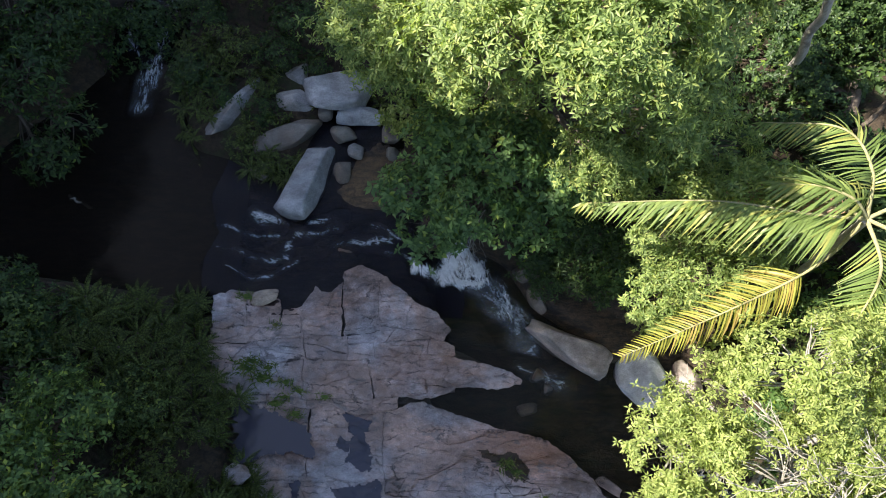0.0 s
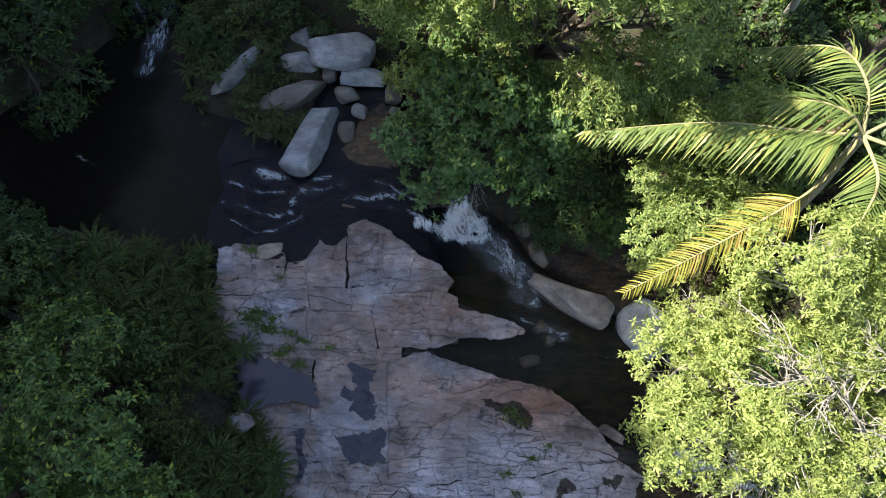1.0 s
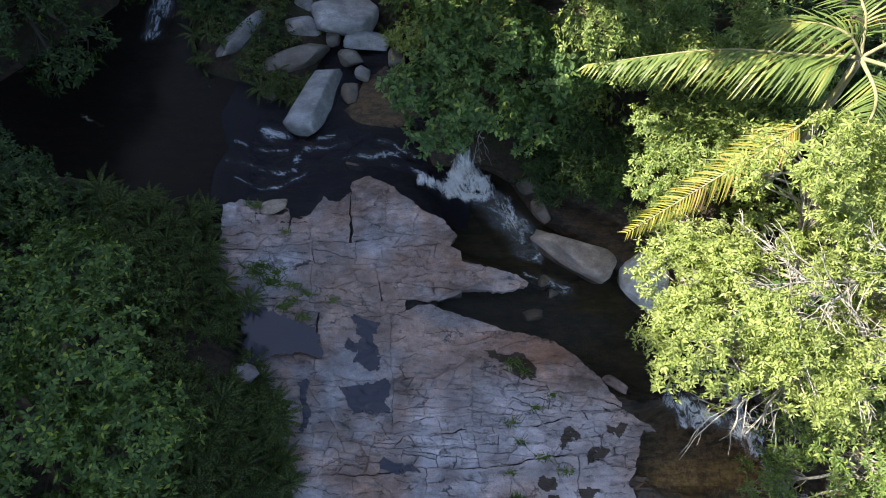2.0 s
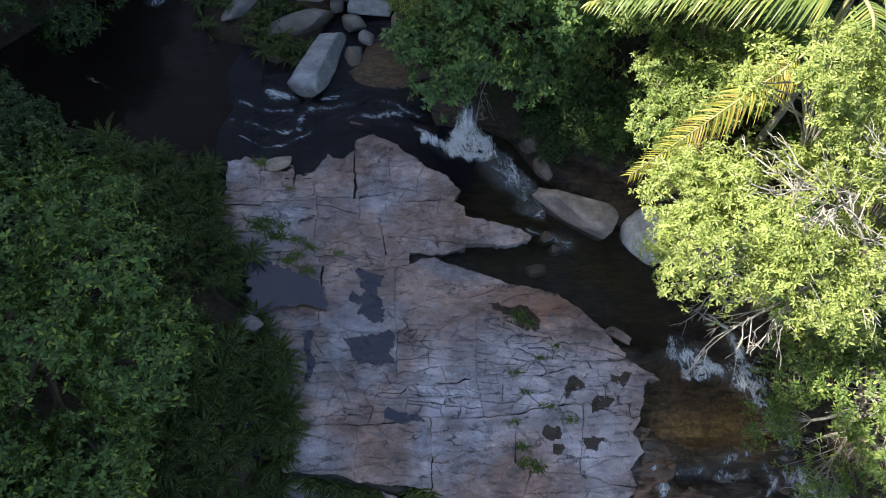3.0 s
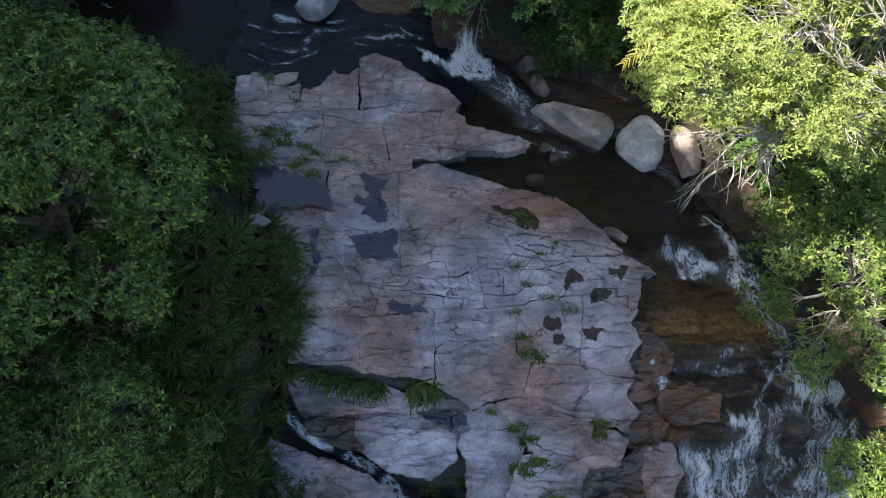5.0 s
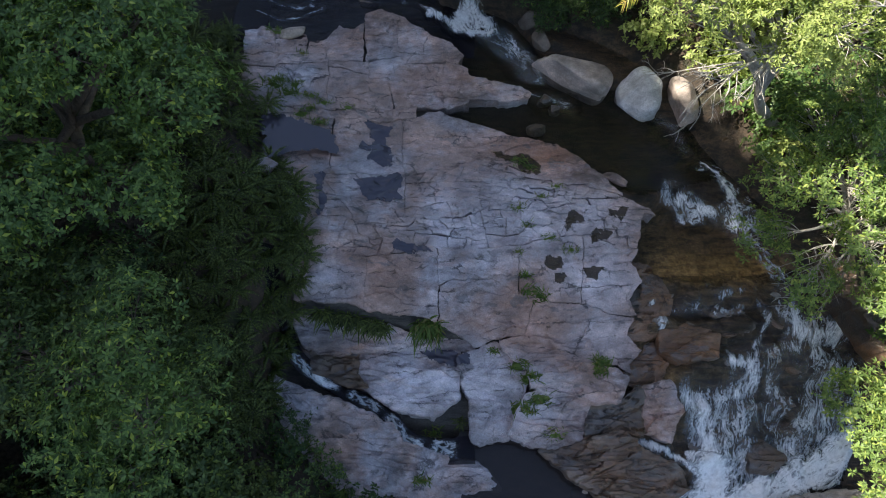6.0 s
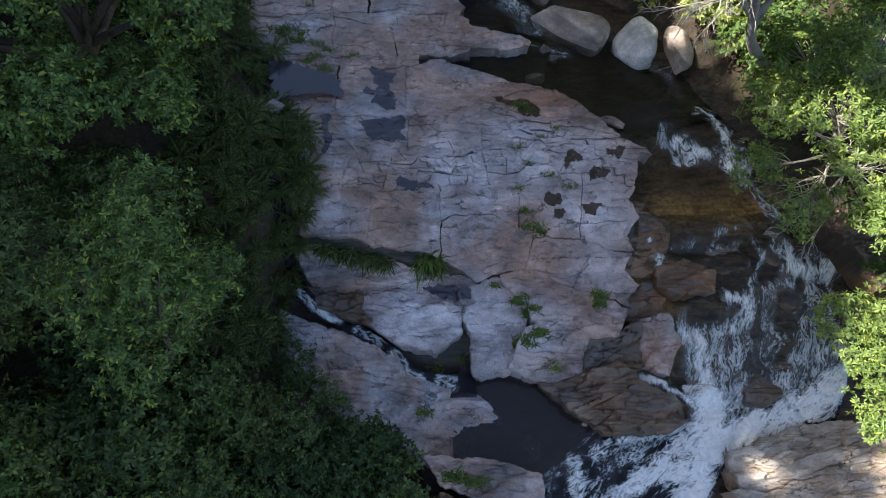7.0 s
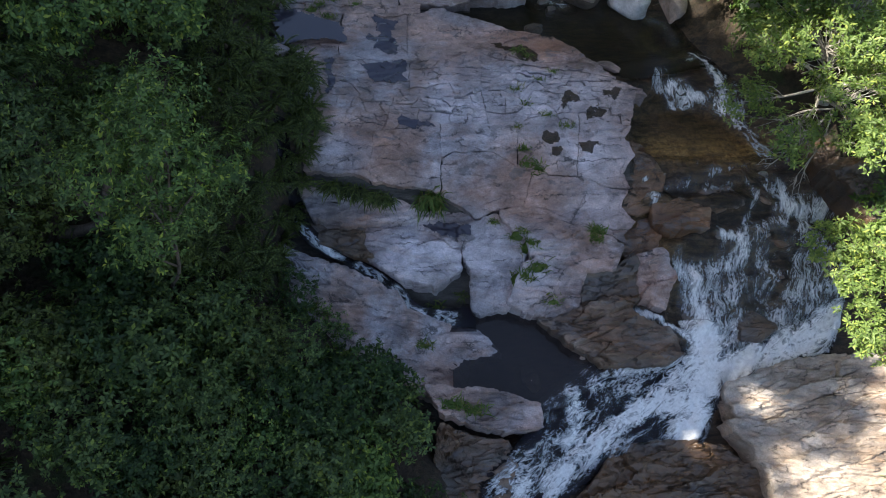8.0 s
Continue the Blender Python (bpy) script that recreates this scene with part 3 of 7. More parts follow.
def terrace(x, y):
    """Thin sheets of the rock, broken off along ragged lines: small steps down the dip."""
    n = 3.2 * wave(x * 0.42 + 0.6, y * 1.75 + 0.15 * x, 5.5, 4, 0.6) + 0.5 * wave(x * 3.0, y * 5.0, 7.5, 3)
    f = np.floor(n)
    return 0.034 * (f + np.clip((n - f - 0.84) / 0.16, 0, 1))


def chipped(x, y, seed):
    """Broken edge: long shallow bends with small angular chips."""
    return 0.42 * wave(x * 2.3, y * 2.3, seed, 2) + 0.30 * np.round(2.2 * wave(x * 7.0, y * 7.0, seed + 3, 2)) / 2.2 + 0.28 * wave(x * 17, y * 17, seed + 6, 2)


def block_mesh(poly, height, gap=0.004, rim=0.006, depth=0.4, rough=0.024, ragged=0.12, seed=0.0, steps=True, cracked=0.0, step=0.07):
    """A flat-lying block of rock: ragged outline, rounded rim, uneven top that follows height(x, y), sides down into the joints."""
    p = outline(poly, step)
    p = p + ragged * np.stack([chipped(p[:, 0], p[:, 1], 1.0), chipped(p[:, 0], p[:, 1], 2.0)], 1)
    c = p.mean(0)
    size = np.linalg.norm(p - c, axis=1, keepdims=True)
    t = np.roll(p, -1, 0) - np.roll(p, 1, 0)
    nrm = unit(np.stack([t[:, 1], -t[:, 0]], 1))
    if np.mean(((p - c) * nrm).sum(1)) < 0:
        nrm = -nrm
    p = p - nrm * gap
    rings = [(p - nrm * 0.05, -depth), (p - nrm * 0.035, -0.12), (p + nrm * 0.004, -rim * 1.6 - 0.02), (p - nrm * rim * 0.35, -rim * 0.35), (p - nrm * rim * 1.1, 0.0)]
    inner = p - nrm * rim * 1.1
    count = int(np.clip(size.max() / (step * 1.07), 4, 26 if step > 0.06 else 44))
    rings += [(c + (inner - c) * (1 - k / count), 0.0) for k in range(1, count)]
    verts = []
    for k, (q, drop) in enumerate(rings):
        z = height(q[:, 0], q[:, 1]) + drop
        if k:
            z = z + (terrace(q[:, 0], q[:, 1]) if steps else 0.0) + rough * wave(q[:, 0] * 2.2, q[:, 1] * 5.0, seed) + 0.4 * rough * wave(q[:, 0] * 9, q[:, 1] * 14, seed + 1)
            if cracked:
                z = z + fractured(q[:, 0], q[:, 1], 1.9, 0.42, cracked, seed, cracked * 0.4, 0.05, 0.35) + fractured(q[:, 0], q[:, 1], 0.8, 0.17, cracked * 0.4, seed + 9, 0.0, turn=0.3) + 1.6 * terrace(q[:, 0] * 1.3, q[:, 1] * 1.6)
            else:
                z = z + fractured(q[:, 0], q[:, 1], 1.1, 0.4, 0.05, 3.3, 0.03, 0.05)
        verts.append(np.column_stack([q, z]))
    n = len(p)
    verts = np.concatenate([*verts, [[c[0], c[1], verts[-1][:, 2].mean()]]])
    tris = []
    j = np.arange(n)
    for k in range(len(rings) - 1):
        a, b = k * n + j, k * n + (j + 1) % n
        tris += [np.stack([a, b, a + n], 1), np.stack([b, b + n, a + n], 1)]
    last = (len(rings) - 1) * n
    tris.append(np.stack([last + j, last + (j + 1) % n, np.full(n, len(verts) - 1)], 1))
    tris = np.concatenate(tris)
    area = ((p[:, 0] * np.roll(p[:, 1], -1)) - (np.roll(p[:, 0], -1) * p[:, 1])).sum()
    if area < 0:
        tris = tris[:, ::-1]
    return verts, tris


ledge = tagged(thing("rock_ledge", "broad pale grey gneiss ledge split into jointed blocks", "rock ledge"), kind="structure")
draw = random.Random(4)


def block(poly, material=None, tilt=0.03, lift=0.02, gap=0.01, joint=None, raised=0.0, **shape):
    open_joint = draw.random() < 0.35 if joint is None else joint
    gap, lift, tilt = (gap * 0.36, lift * 1.5, tilt) if open_joint else (0.0036, lift * 0.6, tilt * 0.6)
    shape.setdefault("rim", 0.008 if open_joint else 0.003)
    shape.setdefault("ragged", 0.10)
    cx, cy = sum(q[0] for q in poly) / len(poly), sum(q[1] for q in poly) / len(poly)
    ax, ay, up, seed = draw.uniform(-tilt, tilt), draw.uniform(-tilt, tilt), draw.uniform(-lift, lift), draw.uniform(0, 50)
    shape.setdefault("step", 0.05)
    v, t = block_mesh(poly, lambda x, y: profile(y) + raised + up + ax * (x - cx) + ay * (y - cy), gap, seed=seed, **shape)
    remember(v, t)
    me = raw_mesh("rock_block", v, t)
    me.set_sharp_from_angle(angle=0.5)
    part("rock_block", me, material or ROCK, ledge)


def halves(poly, at, way):
    """A polygon cut in two along a line."""
    nx, ny = -way[1], way[0]
    side = [(q[0] - at[0]) * nx + (q[1] - at[1]) * ny for q in poly]
    out = ([], [])
    for k in range(len(poly)):
        a, b, da, db = poly[k], poly[(k + 1) % len(poly)], side[k], side[(k + 1) % len(poly)]
        for sign, piece in ((1, out[0]), (-1, out[1])):
            if da * sign >= 0:
                piece.append(a)
            if da * db < 0:
                piece.append((a[0] + (b[0] - a[0]) * da / (da - db), a[1] + (b[1] - a[1]) * da / (da - db)))
    return [q for q in out if len(q) > 2]


def shatter(poly, long, tall, dip=-0.05, **shape):
    """Jointed rock: split again and again, along the bedding and across it, into angular blocks."""
    us = [q[0] * math.cos(dip) + q[1] * math.sin(dip) for q in poly]
    vs = [-q[0] * math.sin(dip) + q[1] * math.cos(dip) for q in poly]
    du, dv = max(us) - min(us), max(vs) - min(vs)
    if du < long * draw.uniform(0.7, 1.5) and dv < tall * draw.uniform(0.8, 1.6):
        block(poly, **shape)
        return
    across = du / long > dv / tall
    f = draw.uniform(0.25, 0.75)
    u, v = min(us) + du * (f if across else 0.5), min(vs) + dv * (0.5 if across else f)
    turn = dip + (math.pi / 2 + draw.uniform(-0.75, 0.75) if across else draw.uniform(-0.2, 0.2))
    for piece in halves(poly, (u * math.cos(dip) - v * math.sin(dip), u * math.sin(dip) + v * math.cos(dip)), (math.cos(turn), math.sin(turn))):
        shatter(piece, long, tall, dip, **shape)


def between(top, bottom, x0, x1, s0=0.0, s1=0.0):
    """The piece of a course from x0 to x1."""
    n = max(2, int((x1 - x0) / 0.3))
    xs = [x0 + (x1 - x0) * i / n for i in range(n + 1)]
    lean = [s0 + (s1 - s0) * i / n for i in range(n + 1)]
    return [(x + q, at_line(top, x)) for x, q in zip(xs, lean)] + [(x - q, at_line(bottom, x)) for x, q in zip(xs, lean)][::-1]


def at_line(line, x):
    return float(np.interp(x, [q[0] for q in line], [q[1] for q in line]))


def row(top, bottom, joints, layers=1, material=None, lean=0.03, **shape):
    """A course of blocks between two bedding lines, parted at the joints and into thinner layers."""
    cuts = [k / layers for k in range(layers + 1)]
    for a, b in zip(cuts, cuts[1:]):
        shift = 0.0 if a == 0 else draw.uniform(-0.25, 0.25)
        xs = [joints[0]] + [x + shift for x in joints[1:-1]] + [joints[-1]]
        skews = [draw.uniform(-lean, lean) for _ in xs]
        for k in range(len(xs) - 1):
            x0, x1, s0, s1 = xs[k], xs[k + 1], skews[k], skews[k + 1]

            def edge(x, f):
                return at_line(top, x) * (1 - f) + at_line(bottom, x) * f
            n = max(2, int((x1 - x0) / 0.3))
            up = [(x0 + s0 + (x1 + s1 - x0 - s0) * i / n, edge(x0 + (x1 - x0) * i / n, a)) for i in range(n + 1)]
            low = [(x0 - s0 + (x1 - s1 - x0 + s0) * i / n, edge(x0 + (x1 - x0) * i / n, b)) for i in range(n + 1)]
            block(up + low[::-1], material, **shape)


S0 = [(-5.8, 3.5), (-5.4, 3.62), (-4.14, 3.6), (-4.1, 3.15), (-3.58, 3.2), (-3.3, 3.75), (-2.6, 3.4), (-2.5, 4.1), (-2.1, 4.3), (-1.64, 4.1), (-0.9, 3.4), (-0.2, 3.05), (0.1, 2.6)]
S1 = [(-5.8, 2.66), (-4.8, 2.72), (-4.0, 2.59), (-2.4, 2.45), (-1.7, 2.7), (-1.0, 2.61), (-0.1, 2.39), (0.3, 2.25)]
S2 = [(-5.9, 1.85), (-4.4, 1.76), (-3.5, 1.89), (-2.3, 1.86), (-1.7, 1.92), (-0.8, 2.05), (0.3, 1.93), (1.05, 1.78), (1.66, 1.56), (1.95, 1.38)]
S2B = [(-1.8, 1.45), (-1.1, 1.38), (0.4, 1.21), (1.33, 1.15), (1.95, 1.32)]
S3 = [(-5.8, 1.1), (-4.0, 1.03), (-3.2, 0.96), (-1.7, 0.93), (-1.25, 1.0), (-0.49, 0.96), (0.25, 0.66), (1.29, 0.32), (2.32, 0.08), (2.81, -0.21), (3.3, -0.62), (4.0, -1.45)]
S4 = [(-5.1, 0.7), (-4.4, 0.7), (-3.3, 0.75), (-2.3, 0.62), (-1.7, 0.57), (-1.1, 0.76), (-0.49, 0.92), (0.25, 0.64), (1.29, 0.3), (2.32, 0.06), (2.81, -0.23), (3.3, -0.64), (4.0, -1.47)]
S5 = [(-4.7, -0.89), (-3.7, -0.93), (-2.5, -0.95), (-1.45, -0.95), (-0.8, -0.84), (0.5, -0.62), (1.2, -0.62), (2.1, -1.0), (3.1, -1.02), (4.0, -1.6), (4.7, -2.0)]
S6 = [(-4.4, -2.1), (-2.7, -2.1), (-1.2, -2.18), (-0.3, -2.18), (0.3, -2.02), (2.0, -2.02), (2.6, -1.78), (3.7, -1.96), (4.5, -2.1), (4.75, -2.2)]
S7 = [(-4.1, -3.02), (-2.3, -3.06), (-1.6, -3.0), (-0.8, -2.9), (0.4, -2.9), (1.4, -2.84), (2.5, -2.65), (3.1, -2.61), (3.6, -2.91), (4.5, -2.95)]
S8 = [(-0.6, -3.75), (-0.27, -3.65), (0.82, -3.63), (1.35, -3.97), (1.9, -4.09), (3.0, -4.17), (3.7, -4.38), (4.4, -4.46)]
S9 = [(-4.1, -4.0), (-3.0, -4.07), (-2.2, -4.24), (-1.4, -4.32), (-0.8, -4.39), (-0.55, -4.5)]
S10 = [(-0.6, -4.5), (-0.25, -4.68), (0.4, -5.06), (0.85, -4.86), (1.64, -4.79), (2.46, -5.09), (3.15, -5.12), (3.4, -5.36), (3.9, -5.64), (4.5, -5.8)]

row(S0, S1, [-5.8, -4.95, -4.12], 1, ROCK, rough=0.03)
row(S0, S1, [-3.58, -2.54], 1, ROCK, rough=0.03, lift=0.0)
row(S0, S1, [-2.5, -1.62, -0.85, 0.08], 1, ROCK, rough=0.03, lean=0.14)
row(S0, S1, [-4.1, -3.58], 1, ROCK, lift=0.04)
shatter(between(S1, S2, -5.85, -2.35), 1.6, 0.55, gap=0.02, step=0.06)
shatter(between(S1, S2, -2.35, 0.3), 1.3, 0.5, gap=0.016, step=0.06)
row(S2, S3, [-5.75, -3.45, -1.78], 1, ROCK, joint=True, gap=0.010)
row(S2, S2B, [-1.8, 1.94], 1, ROCK, joint=True, raised=0.06, gap=0.01, rough=0.03, lift=0.03)
block([(-1.76, 1.45), (-1.1, 1.38), (-0.4, 1.30), (0.3, 1.20), (-0.15, 1.02), (-0.5, 0.95), (-1.25, 1.0), (-1.72, 0.93)], ROCK, joint=False)
row(S3, S4, [-5.0, -4.3, -3.35, -2.9, -1.75, -1.12], 1, ROCK, gap=0.025)
row(S4, S5, [-4.7, -3.25], 1, ROCK, tilt=0.01, lift=0.0, rough=0.012)
row(S4, S5, [-3.22, -1.42, 4.0], 1, ROCK, tilt=0.008, lift=0.0, gap=0.008, rough=0.025)
shatter(between(S5, S6, -4.4, -1.4), 1.5, 0.8, tilt=0.012, gap=0.014, step=0.06)
shatter(between(S5, S6, -1.4, 0.5), 1.3, 0.5, tilt=0.012, gap=0.014, step=0.06)
shatter(between(S5, S6, 0.5, 4.68, 0.0, -0.08), 0.75, 0.26, -0.12, gap=0.02, lift=0.035, tilt=0.04, step=0.06)
shatter(between(S6, S7, -4.05, -1.9, 0.0, 0.16), 0.85, 0.4, gap=0.018, step=0.06)
shatter(between(S6, S7, -1.9, 4.36, 0.16, 0.1), 0.75, 0.3, -0.03, gap=0.02, lift=0.035, tilt=0.04, step=0.06)
row(S7, S9, [-4.0, -2.3, -0.575], 1, ROCK, joint=False, raised=0.05, tilt=0.01, lift=0.0, rough=0.025)
row(S7, S8, [-0.57, 1.325], 1, ROCK, joint=False, raised=0.05, tilt=0.01, rough=0.02)
block(between(S7, S8, 1.33, 2.9), ROCK, joint=True, raised=0.05, gap=0.03, tilt=0.015)
block([(2.9, -2.63), (3.1, -2.61), (3.6, -2.91), (4.3, -2.95), (4.12, -3.3), (4.34, -3.7), (4.05, -4.05), (4.2, -4.42), (3.7, -4.38), (3.0, -4.17), (2.9, -4.16)], ROCK, joint=True, raised=0.05, gap=0.03, tilt=0.015)
block(between(S8, S10, -0.56, 1.6, 0.0, 0.15), ROCK, joint=False, raised=0.02, tilt=0.008, rough=0.035)
block([(1.75, -4.07), (3.0, -4.17), (3.7, -4.38), (4.15, -4.45), (3.95, -4.8), (4.3, -5.15), (4.0, -5.45), (4.1, -5.68), (3.4, -5.36), (3.15, -5.12), (2.46, -5.09), (1.64, -4.79), (1.45, -4.8)], ROCK, joint=False, raised=0.02, tilt=0.008, rough=0.035)


def outcrop(poly, z, slope_x, slope_y, material, label, rough=0.05, dome=0.0, ragged=0.12, depth=0.9, rim=0.03, cracked=0.10):
    """One large body of bedrock with a sloping, slightly domed top."""
    cx, cy = sum(q[0] for q in poly) / len(poly), sum(q[1] for q in poly) / len(poly)
    reach = max(math.hypot(q[0] - cx, q[1] - cy) for q in poly)

    def height(x, y):
        return z + slope_x * (x - cx) + slope_y * (y - cy) + dome * (1 - ((x - cx) ** 2 + (y - cy) ** 2) / reach**2)
    v, t = block_mesh(poly, height, -0.055, min(rim, 0.05), depth, rough * 0.6, ragged, seed=draw.uniform(0, 50), cracked=cracked, step=0.05)
    remember(v, t)
    me = raw_mesh("bedrock_outcrop", v, t)
    me.set_sharp_from_angle(angle=0.5)
    me.materials.append(material)
    return tagged(new("bedrock_outcrop", me), label, "rock", "bedrock below the ledge")


outcrop([(-4.1, -4.3), (-3.2, -4.35), (-1.9, -4.45), (-0.7, -4.9), (-1.7, -4.98), (-3.1, -5.1), (-3.8, -4.95)], -1.55, 0.02, 0.25, ROCK, "narrow pale grey rock shelf beneath a grassy crack", cracked=0.05)
outcrop([(-1.1, -4.45), (-0.3, -4.6), (0.3, -4.95), (0.15, -5.5), (-0.3, -5.6), (-0.9, -5.1)], -1.82, 0.02, 0.2, ROCK, "dark wet hollow of rock beneath a grass clump", cracked=0.04)
outcrop([(-3.9, -5.0), (-3.0, -5.05), (-2.5, -5.1), (-2.6, -5.5), (-2.3, -5.85), (-3.0, -5.7), (-3.8, -5.35)], -2.0, 0.0, 0.2, ROCK_DULL, "dark damp rock step beside the small runnel")
outcrop([(-2.65, -5.1), (-1.9, -4.95), (-0.75, -5.0), (-0.15, -5.4), (-0.1, -6.1), (-0.7, -6.5), (-1.7, -6.3), (-2.3, -5.9), (-2.75, -5.5)], -2.18, 0.03, 0.35, ROCK, "smooth rounded pale rock lens above the runnel", dome=0.16, rim=0.12, cracked=0.05)
outcrop([(-0.1, -5.2), (0.3, -5.1), (0.8, -4.95), (1.6, -5.6), (1.45, -6.1), (1.1, -7.0), (0.25, -7.05), (0.18, -6.1), (-0.15, -5.5)], -2.05, 0.03, 0.55, ROCK, "cracked pale rock face falling to a dark pool", cracked=0.05)
outcrop([(0.9, -4.95), (1.7, -4.85), (2.5, -5.15), (3.15, -5.2), (3.5, -5.6), (3.9, -5.8), (3.7, -6.25), (2.7, -6.3), (1.65, -5.95), (1.55, -5.55)], -1.62, 0.0, 0.42, ROCK, "pale rock shelf with weeds in its cracks", cracked=0.05)
outcrop([(1.5, -6.1), (2.0, -6.05), (3.0, -6.35), (2.85, -7.0), (2.3, -7.2), (1.5, -7.1), (1.1, -6.95)], -2.25, 0.02, 0.6, ROCK, "broken pale rock step with tufts of weed")
outcrop([(3.05, -6.35), (3.7, -6.3), (4.2, -6.0), (4.3, -6.6), (4.2, -7.0), (3.5, -6.85), (2.95, -6.95)], -2.15, 0.1, 0.4, ROCK_WET_SHADED, "small dark wet rock beside the cascade", rough=0.08)
outcrop([(1.9, -7.25), (2.8, -7.05), (3.7, -6.9), (4.2, -7.25), (5.2, -7.75), (5.35, -8.15), (4.9, -8.45), (3.35, -8.45), (2.55, -7.85)], -2.66, 0.02, 0.30, ROCK_DULL, "ribbed brown bedrock between pool and white water", rough=0.10, dome=0.12, rim=0.12, cracked=0.2)
outcrop([(-4.6, -5.55), (-3.6, -6.0), (-2.6, -6.25), (-1.75, -6.7), (-1.45, -7.1), (-0.45, -7.35), (0.35, -7.5), (0.9, -8.1), (0.1, -8.15), (0.0, -9.05), (-0.9, -9.0), (-2.0, -8.6), (-3.2, -7.9), (-4.2, -6.8)], -2.76, -0.13, 0.22, ROCK, "long grey sloping rock beneath overhanging shrubs", dome=0.1, rough=0.06, cracked=0.05)
outcrop([(-0.95, -8.9), (0.6, -9.1), (1.7, -9.4), (1.75, -9.8), (1.0, -9.95), (0.3, -9.85), (-0.6, -9.5)], -2.8, 0.0, 0.15, ROCK, "grey rock lip below the dark pool")
outcrop([(-0.6, -9.7), (0.3, -10.0), (1.0, -10.1), (1.2, -10.6), (0.9, -11.3), (0.2, -12.6), (-0.9, -11.6)], -3.85, 0.1, 0.35, ROCK_DULL, "dark damp rock at the foot of the shrubs", rough=0.08, cracked=0.2)
outcrop([(6.3, -8.95), (7.0, -8.75), (7.9, -8.4), (8.9, -8.3), (10.1, -8.4), (11.0, -9.3), (11.0, -10.2), (8.0, -9.75), (6.5, -9.75)], -2.9, 0.06, 0.15, ROCK_WARM, "warm brown fissured bedrock beside the white water", dome=0.15, rough=0.09, rim=0.14, cracked=0.2)
outcrop([(6.25, -9.8), (8.0, -9.8), (11.0, -10.25), (11.2, -12.5), (9.5, -13.2), (7.2, -12.2), (6.9, -10.9)], -3.1, 0.08, 0.22, ROCK_WARM, "bright sun-struck tan bedrock", dome=0.12, rough=0.08, rim=0.14)
outcrop([(3.6, -10.3), (4.8, -10.1), (6.1, -10.3), (7.0, -11.0), (7.2, -12.2), (5.0, -13.0), (2.8, -12.2), (2.6, -11.5)], -3.72, -0.02, 0.20, ROCK_WET_SHADED, "wet banded brown bedrock at the foot of the cascade", rough=0.12, dome=0.12, rim=0.14, cracked=0.2)
outcrop([(4.9, -4.6), (5.6, -4.5), (6.3, -4.75), (6.1, -5.3), (5.2, -5.4), (4.8, -5.1)], -1.50, 0.0, 0.15, ROCK_DULL, "brown rounded rock in the thin sheet of the cascade", rough=0.05, dome=0.1, rim=0.12)
outcrop([(4.3, -6.0), (4.9, -5.9), (5.2, -6.5), (5.0, -7.1), (4.4, -6.9)], -2.02, 0.02, 0.4, ROCK, "pale cracked rock beside the falling water", rough=0.07)
outcrop([(6.2, -4.3), (6.9, -4.2), (7.2, -4.6), (6.5, -4.8)], -1.52, 0.0, 0.1, ROCK_WET_SHADED, "dark wet rock in the cascade", rough=0.06, dome=0.06)
outcrop([(6.95, -7.3), (7.5, -7.15), (7.9, -7.5), (7.4, -7.9), (6.9, -7.8)], -2.65, 0.0, 0.2, ROCK_WET_SHADED, "dark wet rock standing in white water", rough=0.06, dome=0.12, rim=0.12)
# These two bank rocks are coloured dark in place of the trees' shade.
outcrop([(6.5, 1.0), (6.7, 1.9), (7.4, 2.2), (7.8, 0.6), (7.3, -0.4), (6.8, -0.1)], -0.05, 0.3, 0.1, ROCK_WET_SHADED, "brown bank rock, darkened as in shade, behind a white boulder", rough=0.1, dome=0.2, rim=0.15)
outcrop([(8.3, -1.2), (9.4, -1.0), (10.6, -3.0), (10.8, -5.6), (9.7, -5.6), (8.7, -3.6)], -0.5, 0.2, 0.1, ROCK_WET_SHADED, "brown rock wall of the far bank, darkened as in tree shade", rough=0.12, dome=0.15, rim=0.15)
outcrop([(3.9, -3.2), (4.6, -3.15), (5.0, -3.5), (5.2, -4.0), (4.85, -4.75), (3.85, -4.9)], -1.32, -0.08, 0.32, ROCK_DULL, "rusty wet rock at the ledge's broken edge", rough=0.06, cracked=0.14)
outcrop([(3.75, -4.75), (4.7, -4.65), (5.0, -5.3), (4.75, -5.95), (3.9, -5.9)], -1.86, -0.08, 0.36, ROCK_DULL, "rusty wet rock at the ledge's broken edge", rough=0.06, cracked=0.14)


# ---- water ----
WATERS = []

def water(name, label, poly, level, material, step=0.12):
    xs = np.arange(min(q[0] for q in poly), max(q[0] for q in poly) + step, step)
    ys = np.arange(min(q[1] for q in poly), max(q[1] for q in poly) + step, step)
    x, y = np.meshgrid(xs, ys, indexing="ij")
    WATERS.append((poly, level))
    tris = grid_tris(len(xs), len(ys))
    keep = inside(x.ravel()[tris].mean(1), y.ravel()[tris].mean(1), poly)
    tris = tris[keep]
    used, tris = np.unique(tris, return_inverse=True)
    verts = np.stack([x, y, level(x, y) + 0 * x], -1).reshape(-1, 3)[used]
    return tagged(part(name, raw_mesh(name, verts, tris.reshape(-1, 3)), material), label, "water", kind="structure")


def surface_z(x, y):
    """Height of the water, or of the land that stands above it."""
    z = ground_z(x, y)
    for poly, level in WATERS:
        z = np.where(inside(x, y, poly), np.maximum(z, level(x, y)), z)
    return z


def smooth_step(v, a, b):
    u = np.clip((v - a) / (b - a), 0, 1)
    return u * u * (3 - 2 * u)


